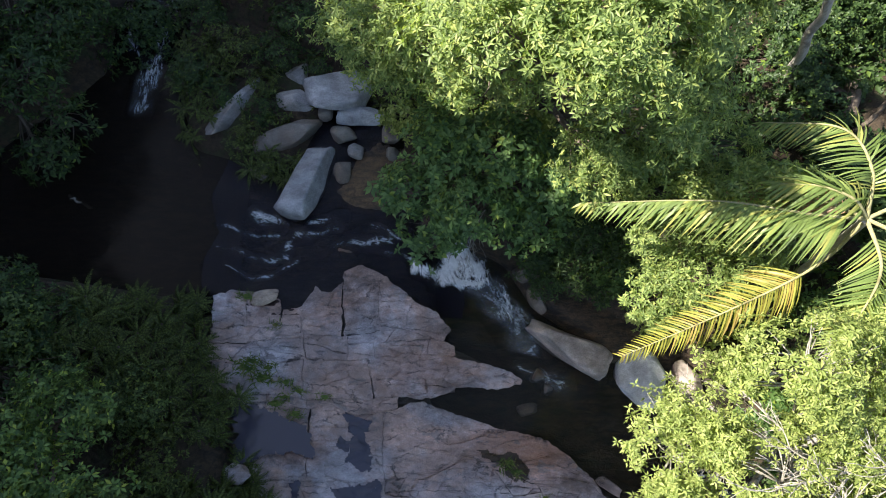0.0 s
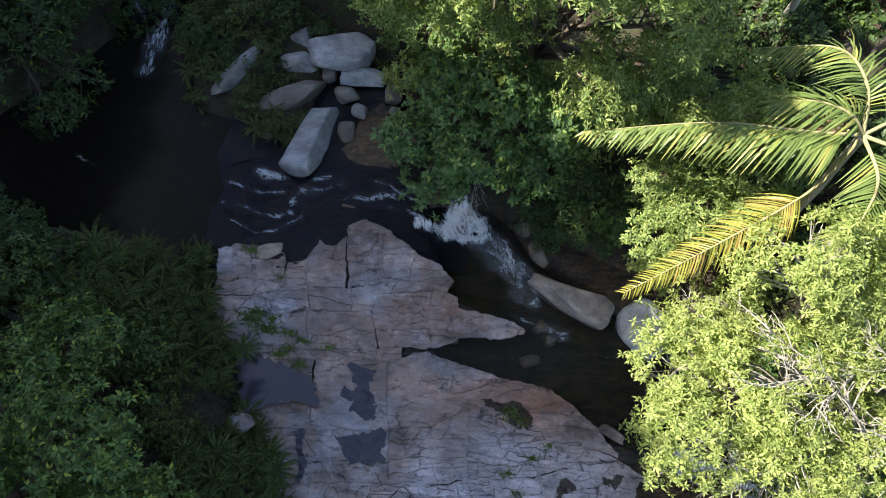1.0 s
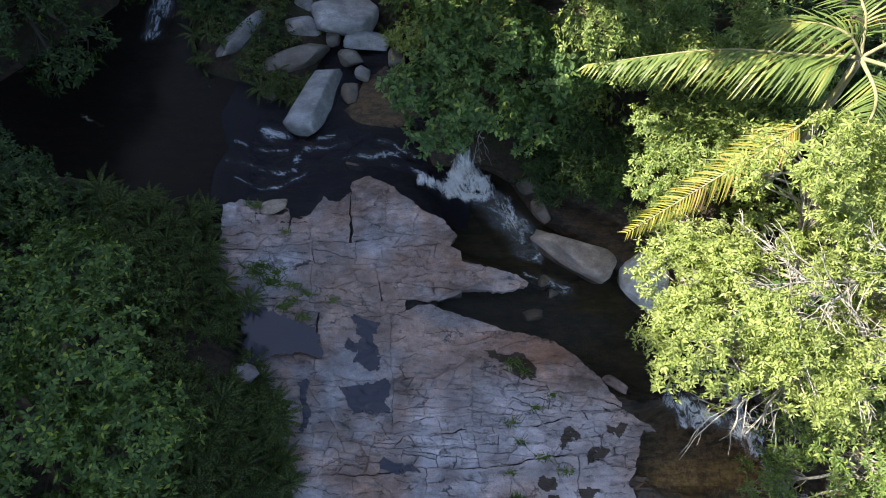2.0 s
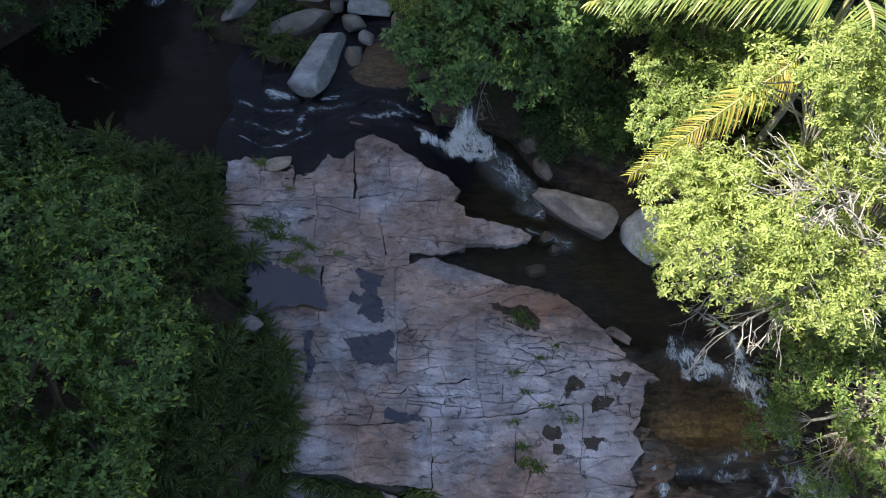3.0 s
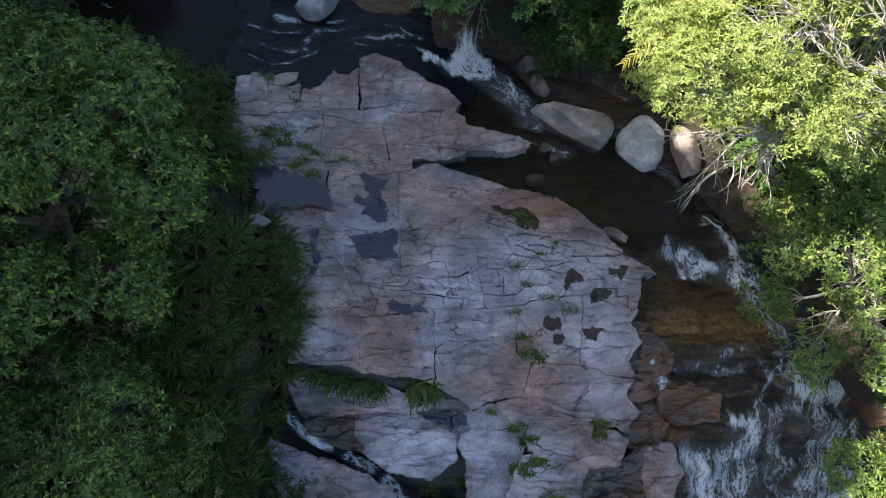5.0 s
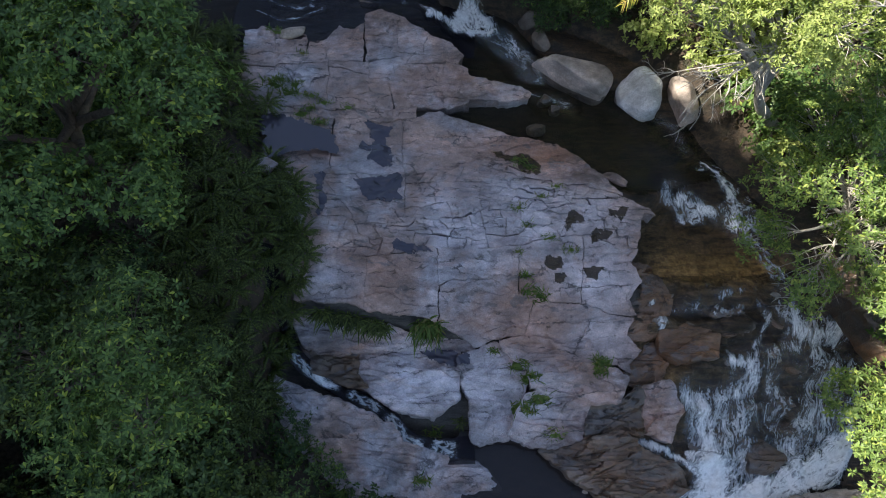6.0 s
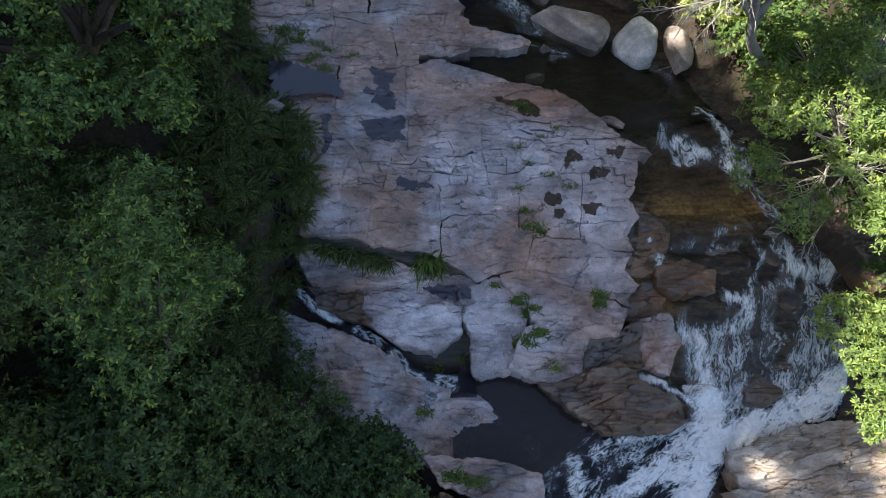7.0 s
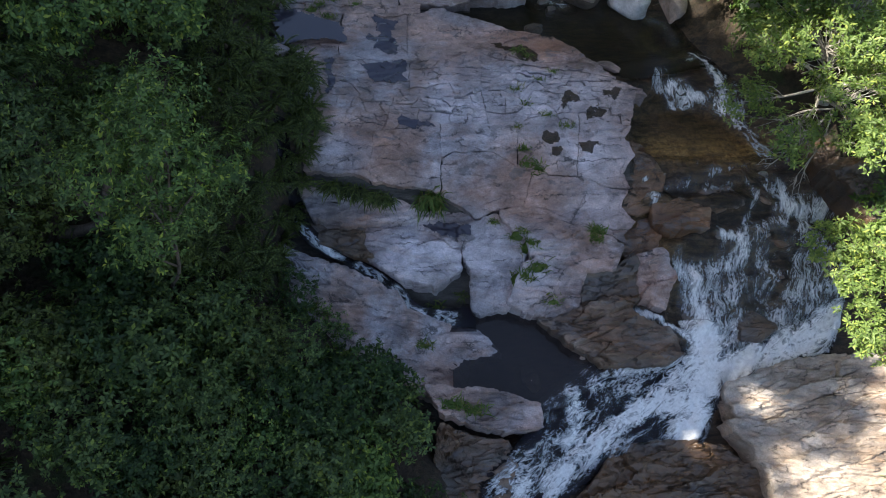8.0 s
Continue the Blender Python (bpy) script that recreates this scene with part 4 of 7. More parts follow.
water("water_upper_pool", "still dark brown pool in forest shade", [(-17, 3.3), (-5.2, 3.3), (-5.3, 5.2), (-5.2, 7.2), (-5.5, 16), (-17, 16)],
      lambda x, y: np.maximum(0, (y - 9.5) * 0.13) - 0.05 * smooth_step(x, -6.2, -5.5), WATER_POOL)
water("water_rapid", "thin dark fast water sliding over rock", [(-6.0, 3.0), (0.5, 3.0), (0.7, 5.2), (-0.5, 9.0), (-6.0, 9.0), (-5.9, 7.2), (-6.25, 6.2), (-5.9, 5.2), (-6.3, 4.3)],
      lambda x, y: -0.45 * smooth_step(x, -0.7, 0.35) * (y < 6) + (0.032 * wave(x * 2.2, y * 3.6, 0.6) + 0.012 * wave(x * 6.5, y * 9.0, 1.6)) * smooth_step(x, -6.1, -5.0), WATER_RUN, 0.05)
water("water_mid_pool", "clear brown pool below a small fall", [(-0.6, 3.4), (0.1, 5.3), (1.2, 5.4), (3.0, 3.7), (6.6, 1.6), (7.0, -0.9), (4.5, -1.5), (3.0, -0.95), (1.0, -0.1), (-0.9, 0.75), (-0.9, 2.3)],
      lambda x, y: -0.45 + 0.012 * wave(x * 2.5, y * 2.5, 0.9), WATER_MID, 0.08)
water("water_amber_pool", "shallow amber water over golden sand", [(4.2, -0.7), (7.0, -0.7), (8.2, -2.6), (8.6, -3.5), (7.7, -3.8), (6.8, -3.45), (6.2, -3.75), (5.5, -3.85), (4.9, -3.5), (4.2, -3.75)],
      lambda x, y: -0.45 - 0.62 * smooth_step(-(y + 0.45 * (x - 5.2)), 0.75, 1.75) + 0.012 * wave(x * 3, y * 3, 1.4), WATER_CLEAR, 0.07)
water("water_cascade", "thin sheet of water over stepped brown rock", [(4.3, -3.4), (8.4, -3.3), (9.0, -4.0), (9.7, -5.0), (9.9, -6.8), (9.2, -7.7), (6.3, -8.6), (5.3, -8.4), (4.1, -7.2), (4.1, -5.0)],
      lambda x, y: ground_z(x, y) + 0.012 + 0.014 * wave(x * 6, y * 4, 1.9), WATER_CLEAR, 0.07)
water("water_chute", "blue-white fast water at the foot of the cascade", [(9.9, -6.6), (9.2, -8.2), (6.4, -9.0), (5.5, -10.3), (3.4, -10.6), (1.5, -12.0), (0.2, -13.5), (0.3, -11.0), (2.2, -9.2), (3.3, -8.3), (6.0, -8.1)],
      lambda x, y: np.interp(y, [-13.5, -10.2, -9.2, -7.5], [-4.75, -3.62, -3.32, -3.0]) + 0.05 * wave(x * 3, y * 3, 2.9), WATER_RUN, 0.07)
water("water_low_pool", "flat dark pool in a rock basin", [(0.0, -6.7), (1.3, -6.8), (2.8, -7.6), (3.8, -8.4), (3.0, -9.0), (2.3, -9.4), (1.5, -9.62), (0.4, -9.6), (-0.3, -9.4), (-0.3, -7.2)],
      lambda x, y: -3.14 + 0.004 * wave(x * 2, y * 2, 3.1), WATER_LOW, 0.03)


def run(name, label, points, widths, material, dens=1.0, lump=0.05, n=0, kind="", ends=0.25):
    """A run of white or dark water along a line; it thins out at its edges and ends."""
    length = sum(math.dist(a, b) for a, b in zip(points, points[1:]))
    n = max(8, int(length / 0.045))
    p = curve(points, n)
    w = np.interp(np.linspace(0, 1, n), np.linspace(0, 1, len(widths)), widths)
    t = np.gradient(p, axis=0)
    side = unit(np.stack([t[:, 1], -t[:, 0], 0 * t[:, 0]], 1))
    m = int(np.clip(max(widths) / 0.045, 6, 40))
    s = np.linspace(-1, 1, m)
    v = p[:, None] + side[:, None] * (w[:, None] * s[None])[..., None]
    dist = np.concatenate([[0], np.cumsum(np.linalg.norm(np.diff(p, axis=0), axis=1))])
    fade = np.clip(np.minimum(dist, dist[-1] - dist) / max(ends, 0.01), 0, 1)[:, None] * (1 - s[None] ** 2)
    v[..., 2] = blurred(np.maximum(v[..., 2], surface_z(v[..., 0], v[..., 1]) + 0.02), 2)
    v[..., 2] += lump * (wave(v[..., 0] * 7, v[..., 1] * 7, 0.5) + 0.6) * fade
    me = raw_mesh(name, v.reshape(-1, 3), grid_tris(n, m))
    me.flip_normals()
    uv = np.stack([np.broadcast_to(dist[:, None], (n, m)), w[:, None] * s[None]], -1).reshape(-1, 2)
    loops = np.zeros(len(me.loops), np.int32)
    me.loops.foreach_get("vertex_index", loops)
    me.uv_layers.new(name="UVMap").data.foreach_set("uv", uv[loops].ravel().astype(np.float32))
    me.attributes.new("froth", "FLOAT", "POINT").data.foreach_set("value", (dens * np.sqrt(fade)).ravel().astype(np.float32))
    ob = part(name, me, material)
    return tagged(ob, label, "white water" if not kind else "water", "white water of the stream" if not kind else "", kind or "stuff")


run("runnel", "narrow dark runnel down a rock crease", [(-4.55, -2.9, -1.0), (-4.3, -4.4, -1.75), (-3.95, -5.2, -2.1), (-2.9, -5.87, -2.38), (-1.9, -6.4, -2.62), (-1.45, -6.95, -2.85), (-0.75, -7.22, -2.93), (0.3, -7.2, -2.95)],
    [0.12, 0.16, 0.2, 0.2, 0.24, 0.27, 0.3, 0.34], WATER_RUN, 1, 0.06, kind="structure")
small = "white froth of the small runnel"
run("white_water", small, [(-4.35, -4.7, -1.9), (-3.95, -5.25, -2.07), (-3.5, -5.6, -2.18), (-2.9, -5.87, -2.33)], [0.14, 0.18, 0.16, 0.14], FOAM_THIN, 0.95, 0.04)
run("white_water", small, [(-2.9, -5.87, -2.33), (-2.3, -6.15, -2.48), (-1.9, -6.4, -2.57)], [0.18, 0.18, 0.22], FOAM_THIN, 0.95, 0.04)
run("white_water", small, [(-1.95, -6.35, -2.56), (-1.6, -6.7, -2.7), (-1.42, -6.98, -2.8), (-0.9, -7.15, -2.88)], [0.18, 0.26, 0.26, 0.24], FOAM_THIN, 0.95, 0.05)
run("white_water", small, [(-0.9, -7.12, -2.88), (-0.35, -7.2, -2.92), (0.1, -7.15, -2.94)], [0.24, 0.3, 0.24], FOAM_THIN, 0.95, 0.04)
def froth(label, poly, flows, heading, material, spread=0.0, lump=0.1, step=0.05):
    """A sheet of broken water over an area: densest along its flows, torn along the heading."""
    xs = np.arange(min(q[0] for q in poly), max(q[0] for q in poly) + step, step)
    ys = np.arange(min(q[1] for q in poly), max(q[1] for q in poly) + step, step)
    x, y = np.meshgrid(xs, ys, indexing="ij")
    dens = np.full(x.shape, spread)
    wx, wy = x + 0.13 * wave(x * 3.1, y * 3.1, 1.3), y + 0.13 * wave(x * 3.1, y * 3.1, 2.6)
    for line, width, strength in flows:
        p = curve(line, 40)
        d2 = ((wx[..., None] - p[:, 0]) ** 2 + (wy[..., None] - p[:, 1]) ** 2).min(-1)
        dens = np.maximum(dens, strength * np.exp(-d2 / width**2))
    rim = blurred(inside(x, y, poly).astype(float), 4)
    dens = dens * np.clip(rim * 1.6 - 0.5, 0, 1)
    z = blurred(surface_z(x, y), 3) + 0.025 + lump * np.clip(dens, 0, 1.2) * (0.55 + 0.6 * wave(x * 5, y * 5, 0.5))
    tris = grid_tris(len(xs), len(ys))
    tris = tris[dens.ravel()[tris].max(1) > 0.12]
    used, tris = np.unique(tris, return_inverse=True)
    me = raw_mesh("white_water", np.stack([x, y, z], -1).reshape(-1, 3)[used], tris.reshape(-1, 3))
    a = radians(heading)
    uv = np.stack([x * math.cos(a) + y * math.sin(a), -x * math.sin(a) + y * math.cos(a)], -1).reshape(-1, 2)[used]
    me.uv_layers.new(name="UVMap").data.foreach_set("uv", uv[tris.ravel()].ravel().astype(np.float32))
    me.attributes.new("froth", "FLOAT", "POINT").data.foreach_set("value", dens.ravel()[used].astype(np.float32))
    me.materials.append(material)
    return tagged(new("white_water", me), label, "white water", "white water of the stream", "stuff")


froth("white froth where the stream drops into the pool", [(-0.95, 3.6), (-0.9, 4.6), (0.0, 5.4), (0.9, 5.2), (1.9, 4.2), (2.6, 2.6), (1.4, 2.6), (0.3, 3.4)],
      [([(0.45, 4.9), (0.3, 4.55), (0.1, 4.2), (-0.05, 4.05)], 0.32, 1.15), ([(0.45, 4.9), (0.55, 4.5), (0.6, 4.2)], 0.32, 1.05), ([(0.5, 4.8), (0.8, 4.45), (1.0, 4.15)], 0.3, 1.1), ([(-0.75, 4.3), (-0.3, 4.12), (0.2, 3.95), (0.7, 3.92), (1.1, 3.9)], 0.22, 1.05), ([(1.0, 4.05), (1.4, 3.7), (1.7, 3.3)], 0.4, 0.72)], -75, FOAM, 0.0, 0.14)
froth("pale drifting froth under the surface of the brown pool", [(0.3, 3.9), (1.2, 4.4), (2.4, 3.0), (2.5, 1.9), (1.4, 2.2)],
      [([(0.9, 3.9), (1.5, 3.4), (2.0, 2.8), (2.1, 2.3)], 0.62, 0.95)], -45, FOAM_MIST, 0.0, 0.0)
froth("thin froth round stones in the brown pool", [(1.7, 2.0), (3.4, 1.9), (3.4, 0.9), (1.9, 0.9)], [([(2.0, 1.65), (2.5, 1.5), (3.0, 1.3)], 0.27, 0.645)], -20, FOAM_THIN, 0.0, 0.02)
froth("white water falling between ledge and bank", [(4.2, -0.6), (5.6, -0.7), (6.6, -0.3), (7.4, -1.0), (8.3, -3.2), (8.5, -4.2), (7.4, -3.9), (6.4, -2.6), (5.2, -2.0), (4.3, -1.2)],
      [([(5.25, -1.3), (5.6, -1.5), (6.12, -1.83)], 0.34, 0.85), ([(5.67, -1.78), (6.42, -1.88)], 0.3, 0.8), ([(6.3, -0.75), (6.7, -1.1), (6.91, -2.18)], 0.3, 0.82), ([(7.0, -1.8), (7.3, -2.5), (7.6, -3.2), (7.95, -3.7)], 0.36, 0.58)], -60, FOAM, 0.0, 0.15)
froth("thin white spill beside the white boulder", [(4.8, 1.2), (5.7, 1.0), (6.2, -0.3), (5.7, -0.4), (5.0, 0.6)], [([(5.0, 1.0), (5.5, 0.75), (5.75, 0.35), (5.95, -0.15)], 0.189, 0.832)], -45, FOAM_MIST, 0.0, 0.02)
froth("torn white water streaming down stepped brown rock", [(4.2, -3.5), (8.2, -3.3), (9.2, -4.0), (9.9, -5.2), (9.9, -7.2), (9.0, -7.8), (6.4, -8.6), (5.3, -8.8), (4.8, -8.0), (3.8, -7.0), (4.4, -6.6), (4.6, -4.8)],
      [([(6.62, -5.27), (7.04, -5.4), (7.09, -5.79), (6.79, -6.05)], 0.31, 1.02), ([(8.1, -4.3), (8.4, -4.6), (8.7, -4.75), (9.2, -4.75)], 0.47, 1.02), ([(7.2, -5.2), (7.9, -5.1), (8.4, -5.0)], 0.36, 0.67), ([(8.5, -5.2), (8.7, -5.9), (8.75, -6.6)], 0.54, 0.75), ([(7.7, -5.3), (7.6, -6.0), (7.3, -6.7)], 0.62, 0.67),
       ([(5.6, -6.2), (5.8, -6.5), (5.95, -7.0), (6.02, -7.5), (6.0, -8.3)], 0.43, 1.15), ([(6.3, -6.3), (6.4, -7.0), (6.3, -7.7), (6.1, -8.3)], 0.72, 0.79), ([(6.8, -6.0), (6.9, -6.8), (6.8, -7.6), (6.5, -8.4)], 0.72, 0.75), ([(7.5, -6.3), (7.3, -7.0), (7.0, -7.8)], 0.72, 0.72),
       ([(8.75, -6.5), (8.6, -7.0), (8.0, -7.4)], 0.72, 0.79), ([(9.3, -5.6), (9.3, -6.4), (9.1, -7.1)], 0.72, 0.84), ([(6.5, -6.5), (7.4, -6.4), (8.4, -6.3)], 0.62, 0.67), ([(3.93, -6.97), (4.67, -7.27), (5.36, -7.61), (5.7, -7.9)], 0.13, 1.21), ([(4.72, -4.0), (4.8, -4.35), (4.87, -4.65)], 0.20, 0.97), ([(5.3, -4.15), (6.0, -4.1), (6.8, -4.2)], 0.22, 0.61), ([(5.9, -3.75), (6.6, -3.8), (7.3, -3.75)], 0.17, 0.61), ([(7.4, -4.0), (7.5, -4.6), (7.3, -5.0)], 0.18, 0.67)], -98, FOAM_THIN, 0.26, 0.08)
froth("dense white water racing through the rock chute", [(9.9, -6.6), (9.5, -8.1), (6.6, -9.1), (5.8, -10.4), (3.4, -10.9), (1.6, -12.2), (0.2, -13.6), (-0.2, -12.0), (0.6, -10.6), (2.0, -9.0), (3.2, -8.2), (5.2, -7.9), (5.4, -7.2), (6.4, -7.4), (7.6, -7.3)],
      [([(9.74, -7.2), (8.8, -7.7), (7.75, -8.1), (6.9, -8.4), (6.0, -8.66)], 0.55, 1.20), ([(5.95, -7.3), (6.02, -8.2), (5.8, -9.0), (5.4, -9.9)], 0.68, 1.25), ([(5.6, -8.8), (5.2, -9.0), (4.6, -9.1)], 0.65, 0.97), ([(5.5, -9.4), (4.8, -9.35), (4.2, -9.45), (3.5, -9.9), (2.65, -10.5), (1.9, -11.1)], 0.39, 1.09),
       ([(5.5, -8.3), (5.0, -8.3), (3.9, -8.5), (3.15, -8.8)], 0.36, 0.90), ([(2.5, -9.15), (2.7, -9.6), (2.4, -10.4)], 0.36, 0.94), ([(4.4, -8.8), (3.6, -9.3), (3.0, -9.8)], 0.65, 0.64), ([(2.3, -10.2), (1.5, -10.9), (0.7, -11.6), (0.0, -12.6)], 0.81, 0.71), ([(1.2, -11.0), (0.8, -11.5), (0.4, -12.3)], 0.81, 0.97), ([(6.3, -8.9), (5.9, -9.4)], 0.40, 0.80)], 212, FOAM, 0.44, 0.2)
froth("thin white crests on the dark rapid", [(-6.2, 3.7), (-6.2, 6.2), (-2.4, 6.1), (-0.4, 5.2), (-0.3, 4.1), (-1.5, 4.2), (-3.6, 3.9)],
      [([(-6.0, 5.35), (-5.2, 5.2), (-4.3, 5.1)], 0.07, 0.7), ([(-5.6, 4.25), (-4.9, 4.0), (-4.3, 4.1), (-3.8, 4.45)], 0.06, 0.7), ([(-3.2, 4.6), (-2.7, 4.9), (-2.2, 5.3)], 0.06, 0.6), ([(-1.9, 5.4), (-1.3, 5.15), (-0.7, 4.85)], 0.07, 0.7), ([(-4.95, 5.68), (-4.7, 5.64), (-4.35, 5.55)], 0.22, 0.73), ([(-5.9, 4.82), (-5.2, 4.62), (-4.7, 4.43), (-4.1, 4.48)], 0.09, 0.70), ([(-4.15, 4.5), (-3.85, 5.05), (-3.7, 5.12), (-3.4, 5.14), (-2.8, 5.28)], 0.11, 0.70),
       ([(-3.8, 5.12), (-3.5, 5.15)], 0.22, 0.73), ([(-2.4, 5.03), (-2.1, 4.88), (-1.95, 4.84), (-1.3, 4.95)], 0.17, 0.73), ([(-3.5, 5.5), (-3.0, 5.6), (-2.6, 5.62)], 0.11, 0.62), ([(-1.5, 4.75), (-0.9, 4.5), (-0.6, 4.3)], 0.12, 0.59)], -15, FOAM_THIN, 0.12, 0.03, 0.04)
for line, width in (([(-8.0, 12.6), (-8.2, 11.2), (-8.4, 10.2), (-8.5, 9.3), (-8.6, 8.6)], 0.45), ([(-9.0, 12.6), (-9.1, 11.6), (-8.9, 10.4)], 0.3)):
    run("white_water", "faint white riffle upstream in deep shade", [(x, y, max(0, (y - 9.5) * 0.13) + 0.03) for x, y in line], [width] * len(line), FOAM_THIN, 0.62, 0.05)


# ---- boulders ----
def boulder(name, label, x, y, z, size, turn, material, seed, boxy=0.25, flat=0.0, lean=(0, 0), fine=4, group="", taper=0.0, facets=13):
    """A water-worn stone: a rounded box with flattened faces, dents and grain."""
    bm = bmesh.new()
    bmesh.ops.create_icosphere(bm, subdivisions=fine, radius=1)
    v = np.array([q.co[:] for q in bm.verts])
    tris = np.array([[q.index for q in f.verts] for f in bm.faces])
    bm.free()
    r = random.Random(seed)
    power = 2 + 6 * boxy
    v = v / (np.abs(v) ** power).sum(1, keepdims=True) ** (1 / power)
    for _ in range(facets):
        d = unit(np.array([r.gauss(0, 1), r.gauss(0, 1), r.gauss(0.2, 0.7)]))
        cut = r.uniform(0.60, 0.92)
        over = np.maximum(v @ d - cut, 0)
        v = v - 0.92 * over[:, None] * d
    v = v * (1 + 0.10 * wave(v[:, 0] * 2 + v[:, 2], v[:, 1] * 2 - v[:, 2], seed) + 0.018 * wave(v[:, 0] * 7 + v[:, 2] * 3, v[:, 1] * 7 + v[:, 2] * 4, seed + 3))[:, None]
    if flat:
        v[:, 2] = np.minimum(v[:, 2], flat + 0.15 * (v[:, 2] - flat))
    v[:, 1:] *= 1 - taper * v[:, :1]
    m = np.array(Euler((radians(lean[0]), radians(lean[1]), radians(turn))).to_matrix())
    v = (v * np.array(size)) @ m.T
    remember(v + np.array([x, y, z]), tris)
    me = raw_mesh(name, v, tris)
    me.materials.append(material)
    ob = tagged(new(name, me), label, "boulder", group)
    ob.location = (x, y, z)
    return ob


boulder("boulder", "large smooth blue-grey boulder at the pool edge", -3.62, 6.7, 0.05, (1.16, 0.6, 0.5), 70, BOULDER_PALE, 3, 0.3, taper=0.32, facets=8)
boulder("boulder", "long brown weathered rock lying among ferns", -4.25, 7.93, 0.18, (1.25, 0.36, 0.36), 28, BOULDER_BROWN, 5, 0.55, taper=-0.3)
boulder("boulder", "big angular pale boulder flecked with sunlight", -2.85, 9.3, 0.35, (0.95, 0.72, 0.55), 20, BOULDER_PALE, 8, 0.6, facets=9)
boulder("boulder", "flat pale slab of stone wedged over dark water", -2.35, 8.55, 0.2, (0.86, 0.33, 0.26), 4, BOULDER_PALE, 12, 0.5)
boulder("boulder", "rounded grey-brown stone in a pile", -2.73, 8.02, 0.1, (0.42, 0.27, 0.24), -8, BOULDER_BROWN, 15, 0.2, fine=3)
boulder("boulder", "small rounded tan stone in a pile", -2.4, 7.55, 0.05, (0.30, 0.2, 0.2), -20, BOULDER, 17, 0.2, fine=3)
boulder("boulder", "brown stone half under a blue-grey boulder", -2.72, 6.95, 0.0, (0.28, 0.42, 0.24), -12, BOULDER_BROWN, 19, 0.2, fine=3)
boulder("boulder", "small dark stone wedged between boulders", -3.3, 8.75, 0.2, (0.22, 0.3, 0.25), 10, BOULDER_BROWN, 21, 0.2, fine=3)
boulder("boulder", "long pale ridge of stone among ferns", -5.7, 8.85, 0.25, (1.5, 0.36, 0.34), 53, BOULDER, 23, 0.5, taper=0.25)
boulder("boulder", "grey stone overgrown with creepers", -4.15, 8.95, 0.35, (0.55, 0.36, 0.3), -15, BOULDER, 25, 0.4)
boulder("boulder", "rounded grey stone in the bank", -4.05, 9.75, 0.4, (0.36, 0.33, 0.3), 5, BOULDER, 27, 0.3, fine=3)
boulder("boulder", "small mossy stone at the water's edge", -4.95, 6.9, 0.05, (0.25, 0.22, 0.18), 0, BOULDER_BROWN, 30, 0.2, fine=3)
boulder("boulder", "small stone on the bank above the sand", -1.45, 8.0, 0.1, (0.25, 0.33, 0.25), 0, BOULDER_BROWN, 31, 0.2, fine=3)
boulder("boulder", "small stone on the bank above the sand", -1.4, 7.5, 0.05, (0.25, 0.25, 0.22), 0, BOULDER_BROWN, 32, 0.2, fine=3)
boulder("boulder", "long smooth tan boulder lying in the pool", 3.14, 2.27, -0.27, (1.10, 0.40, 0.48), -34, BOULDER_TAN, 36, 0.4, taper=-0.15, facets=6)
boulder("boulder", "round white granite boulder beside a narrow spill", 4.90, 1.42, -0.12, (0.70, 0.53, 0.50), -60, BOULDER_WHITE, 38, 0.28, taper=0.12, facets=5)
boulder("boulder", "upright tan stone beside the white boulder", 5.95, 1.15, -0.05, (0.34, 0.72, 0.5), 12, BOULDER_TAN, 40, 0.3)
boulder("boulder", "brown stone in the shaded bank", 2.42, 3.4, -0.2, (0.22, 0.42, 0.32), 15, BOULDER_BROWN, 42, 0.25, fine=3)
boulder("boulder", "reddish stone in the shaded bank", 2.15, 4.15, -0.1, (0.36, 0.3, 0.3), 0, BOULDER_BROWN, 44, 0.25, fine=3)
boulder("boulder", "small dark stone breaking the surface", 2.42, 1.55, -0.5, (0.28, 0.18, 0.14), 20, ROCK_WET_SHADED, 46, 0.25, fine=3)
boulder("boulder", "small dark stone breaking the surface", 2.6, 1.22, -0.52, (0.2, 0.15, 0.13), -20, ROCK_WET_SHADED, 47, 0.25, fine=3)
boulder("boulder", "pale stone just under brown water", 2.15, 0.75, -0.72, (0.3, 0.2, 0.2), 0, ROCK_WARM, 48, 0.2, fine=3)
boulder("boulder", "pale stone just under dark water", 1.6, -8.65, -3.3, (0.28, 0.34, 0.16), 0, ROCK_WARM, 49, 0.2, fine=3)
boulder("boulder", "yellowish stone just under dark water", 2.85, -8.2, -3.3, (0.28, 0.18, 0.16), -20, ROCK_WARM, 50, 0.2, fine=3)
boulder("boulder", "small orange-tan stone at the ledge's edge", -4.5, 3.45, 0.06, (0.36, 0.22, 0.13), 5, ROCK_WARM, 51, 0.7, fine=3)
boulder("boulder", "small pale stone at the ledge's edge", -5.25, 3.42, 0.05, (0.34, 0.24, 0.12), 5, ROCK, 52, 0.7, fine=3)
boulder("boulder", "dark wet stone in the rapid", -2.5, 4.68, -0.09, (0.42, 0.2, 0.13), -18, ROCK_WET_SHADED, 53, 0.3, fine=3)
boulder("boulder", "rounded tan stone at the head of the fall", 3.95, -1.02, -0.42, (0.38, 0.14, 0.12), -32, ROCK, 56, 0.3, fine=3)
boulder("boulder", "grey slab of stone beneath shrubs", -4.85, -0.75, -0.25, (0.45, 0.25, 0.2), -5, ROCK, 58, 0.5, fine=3)

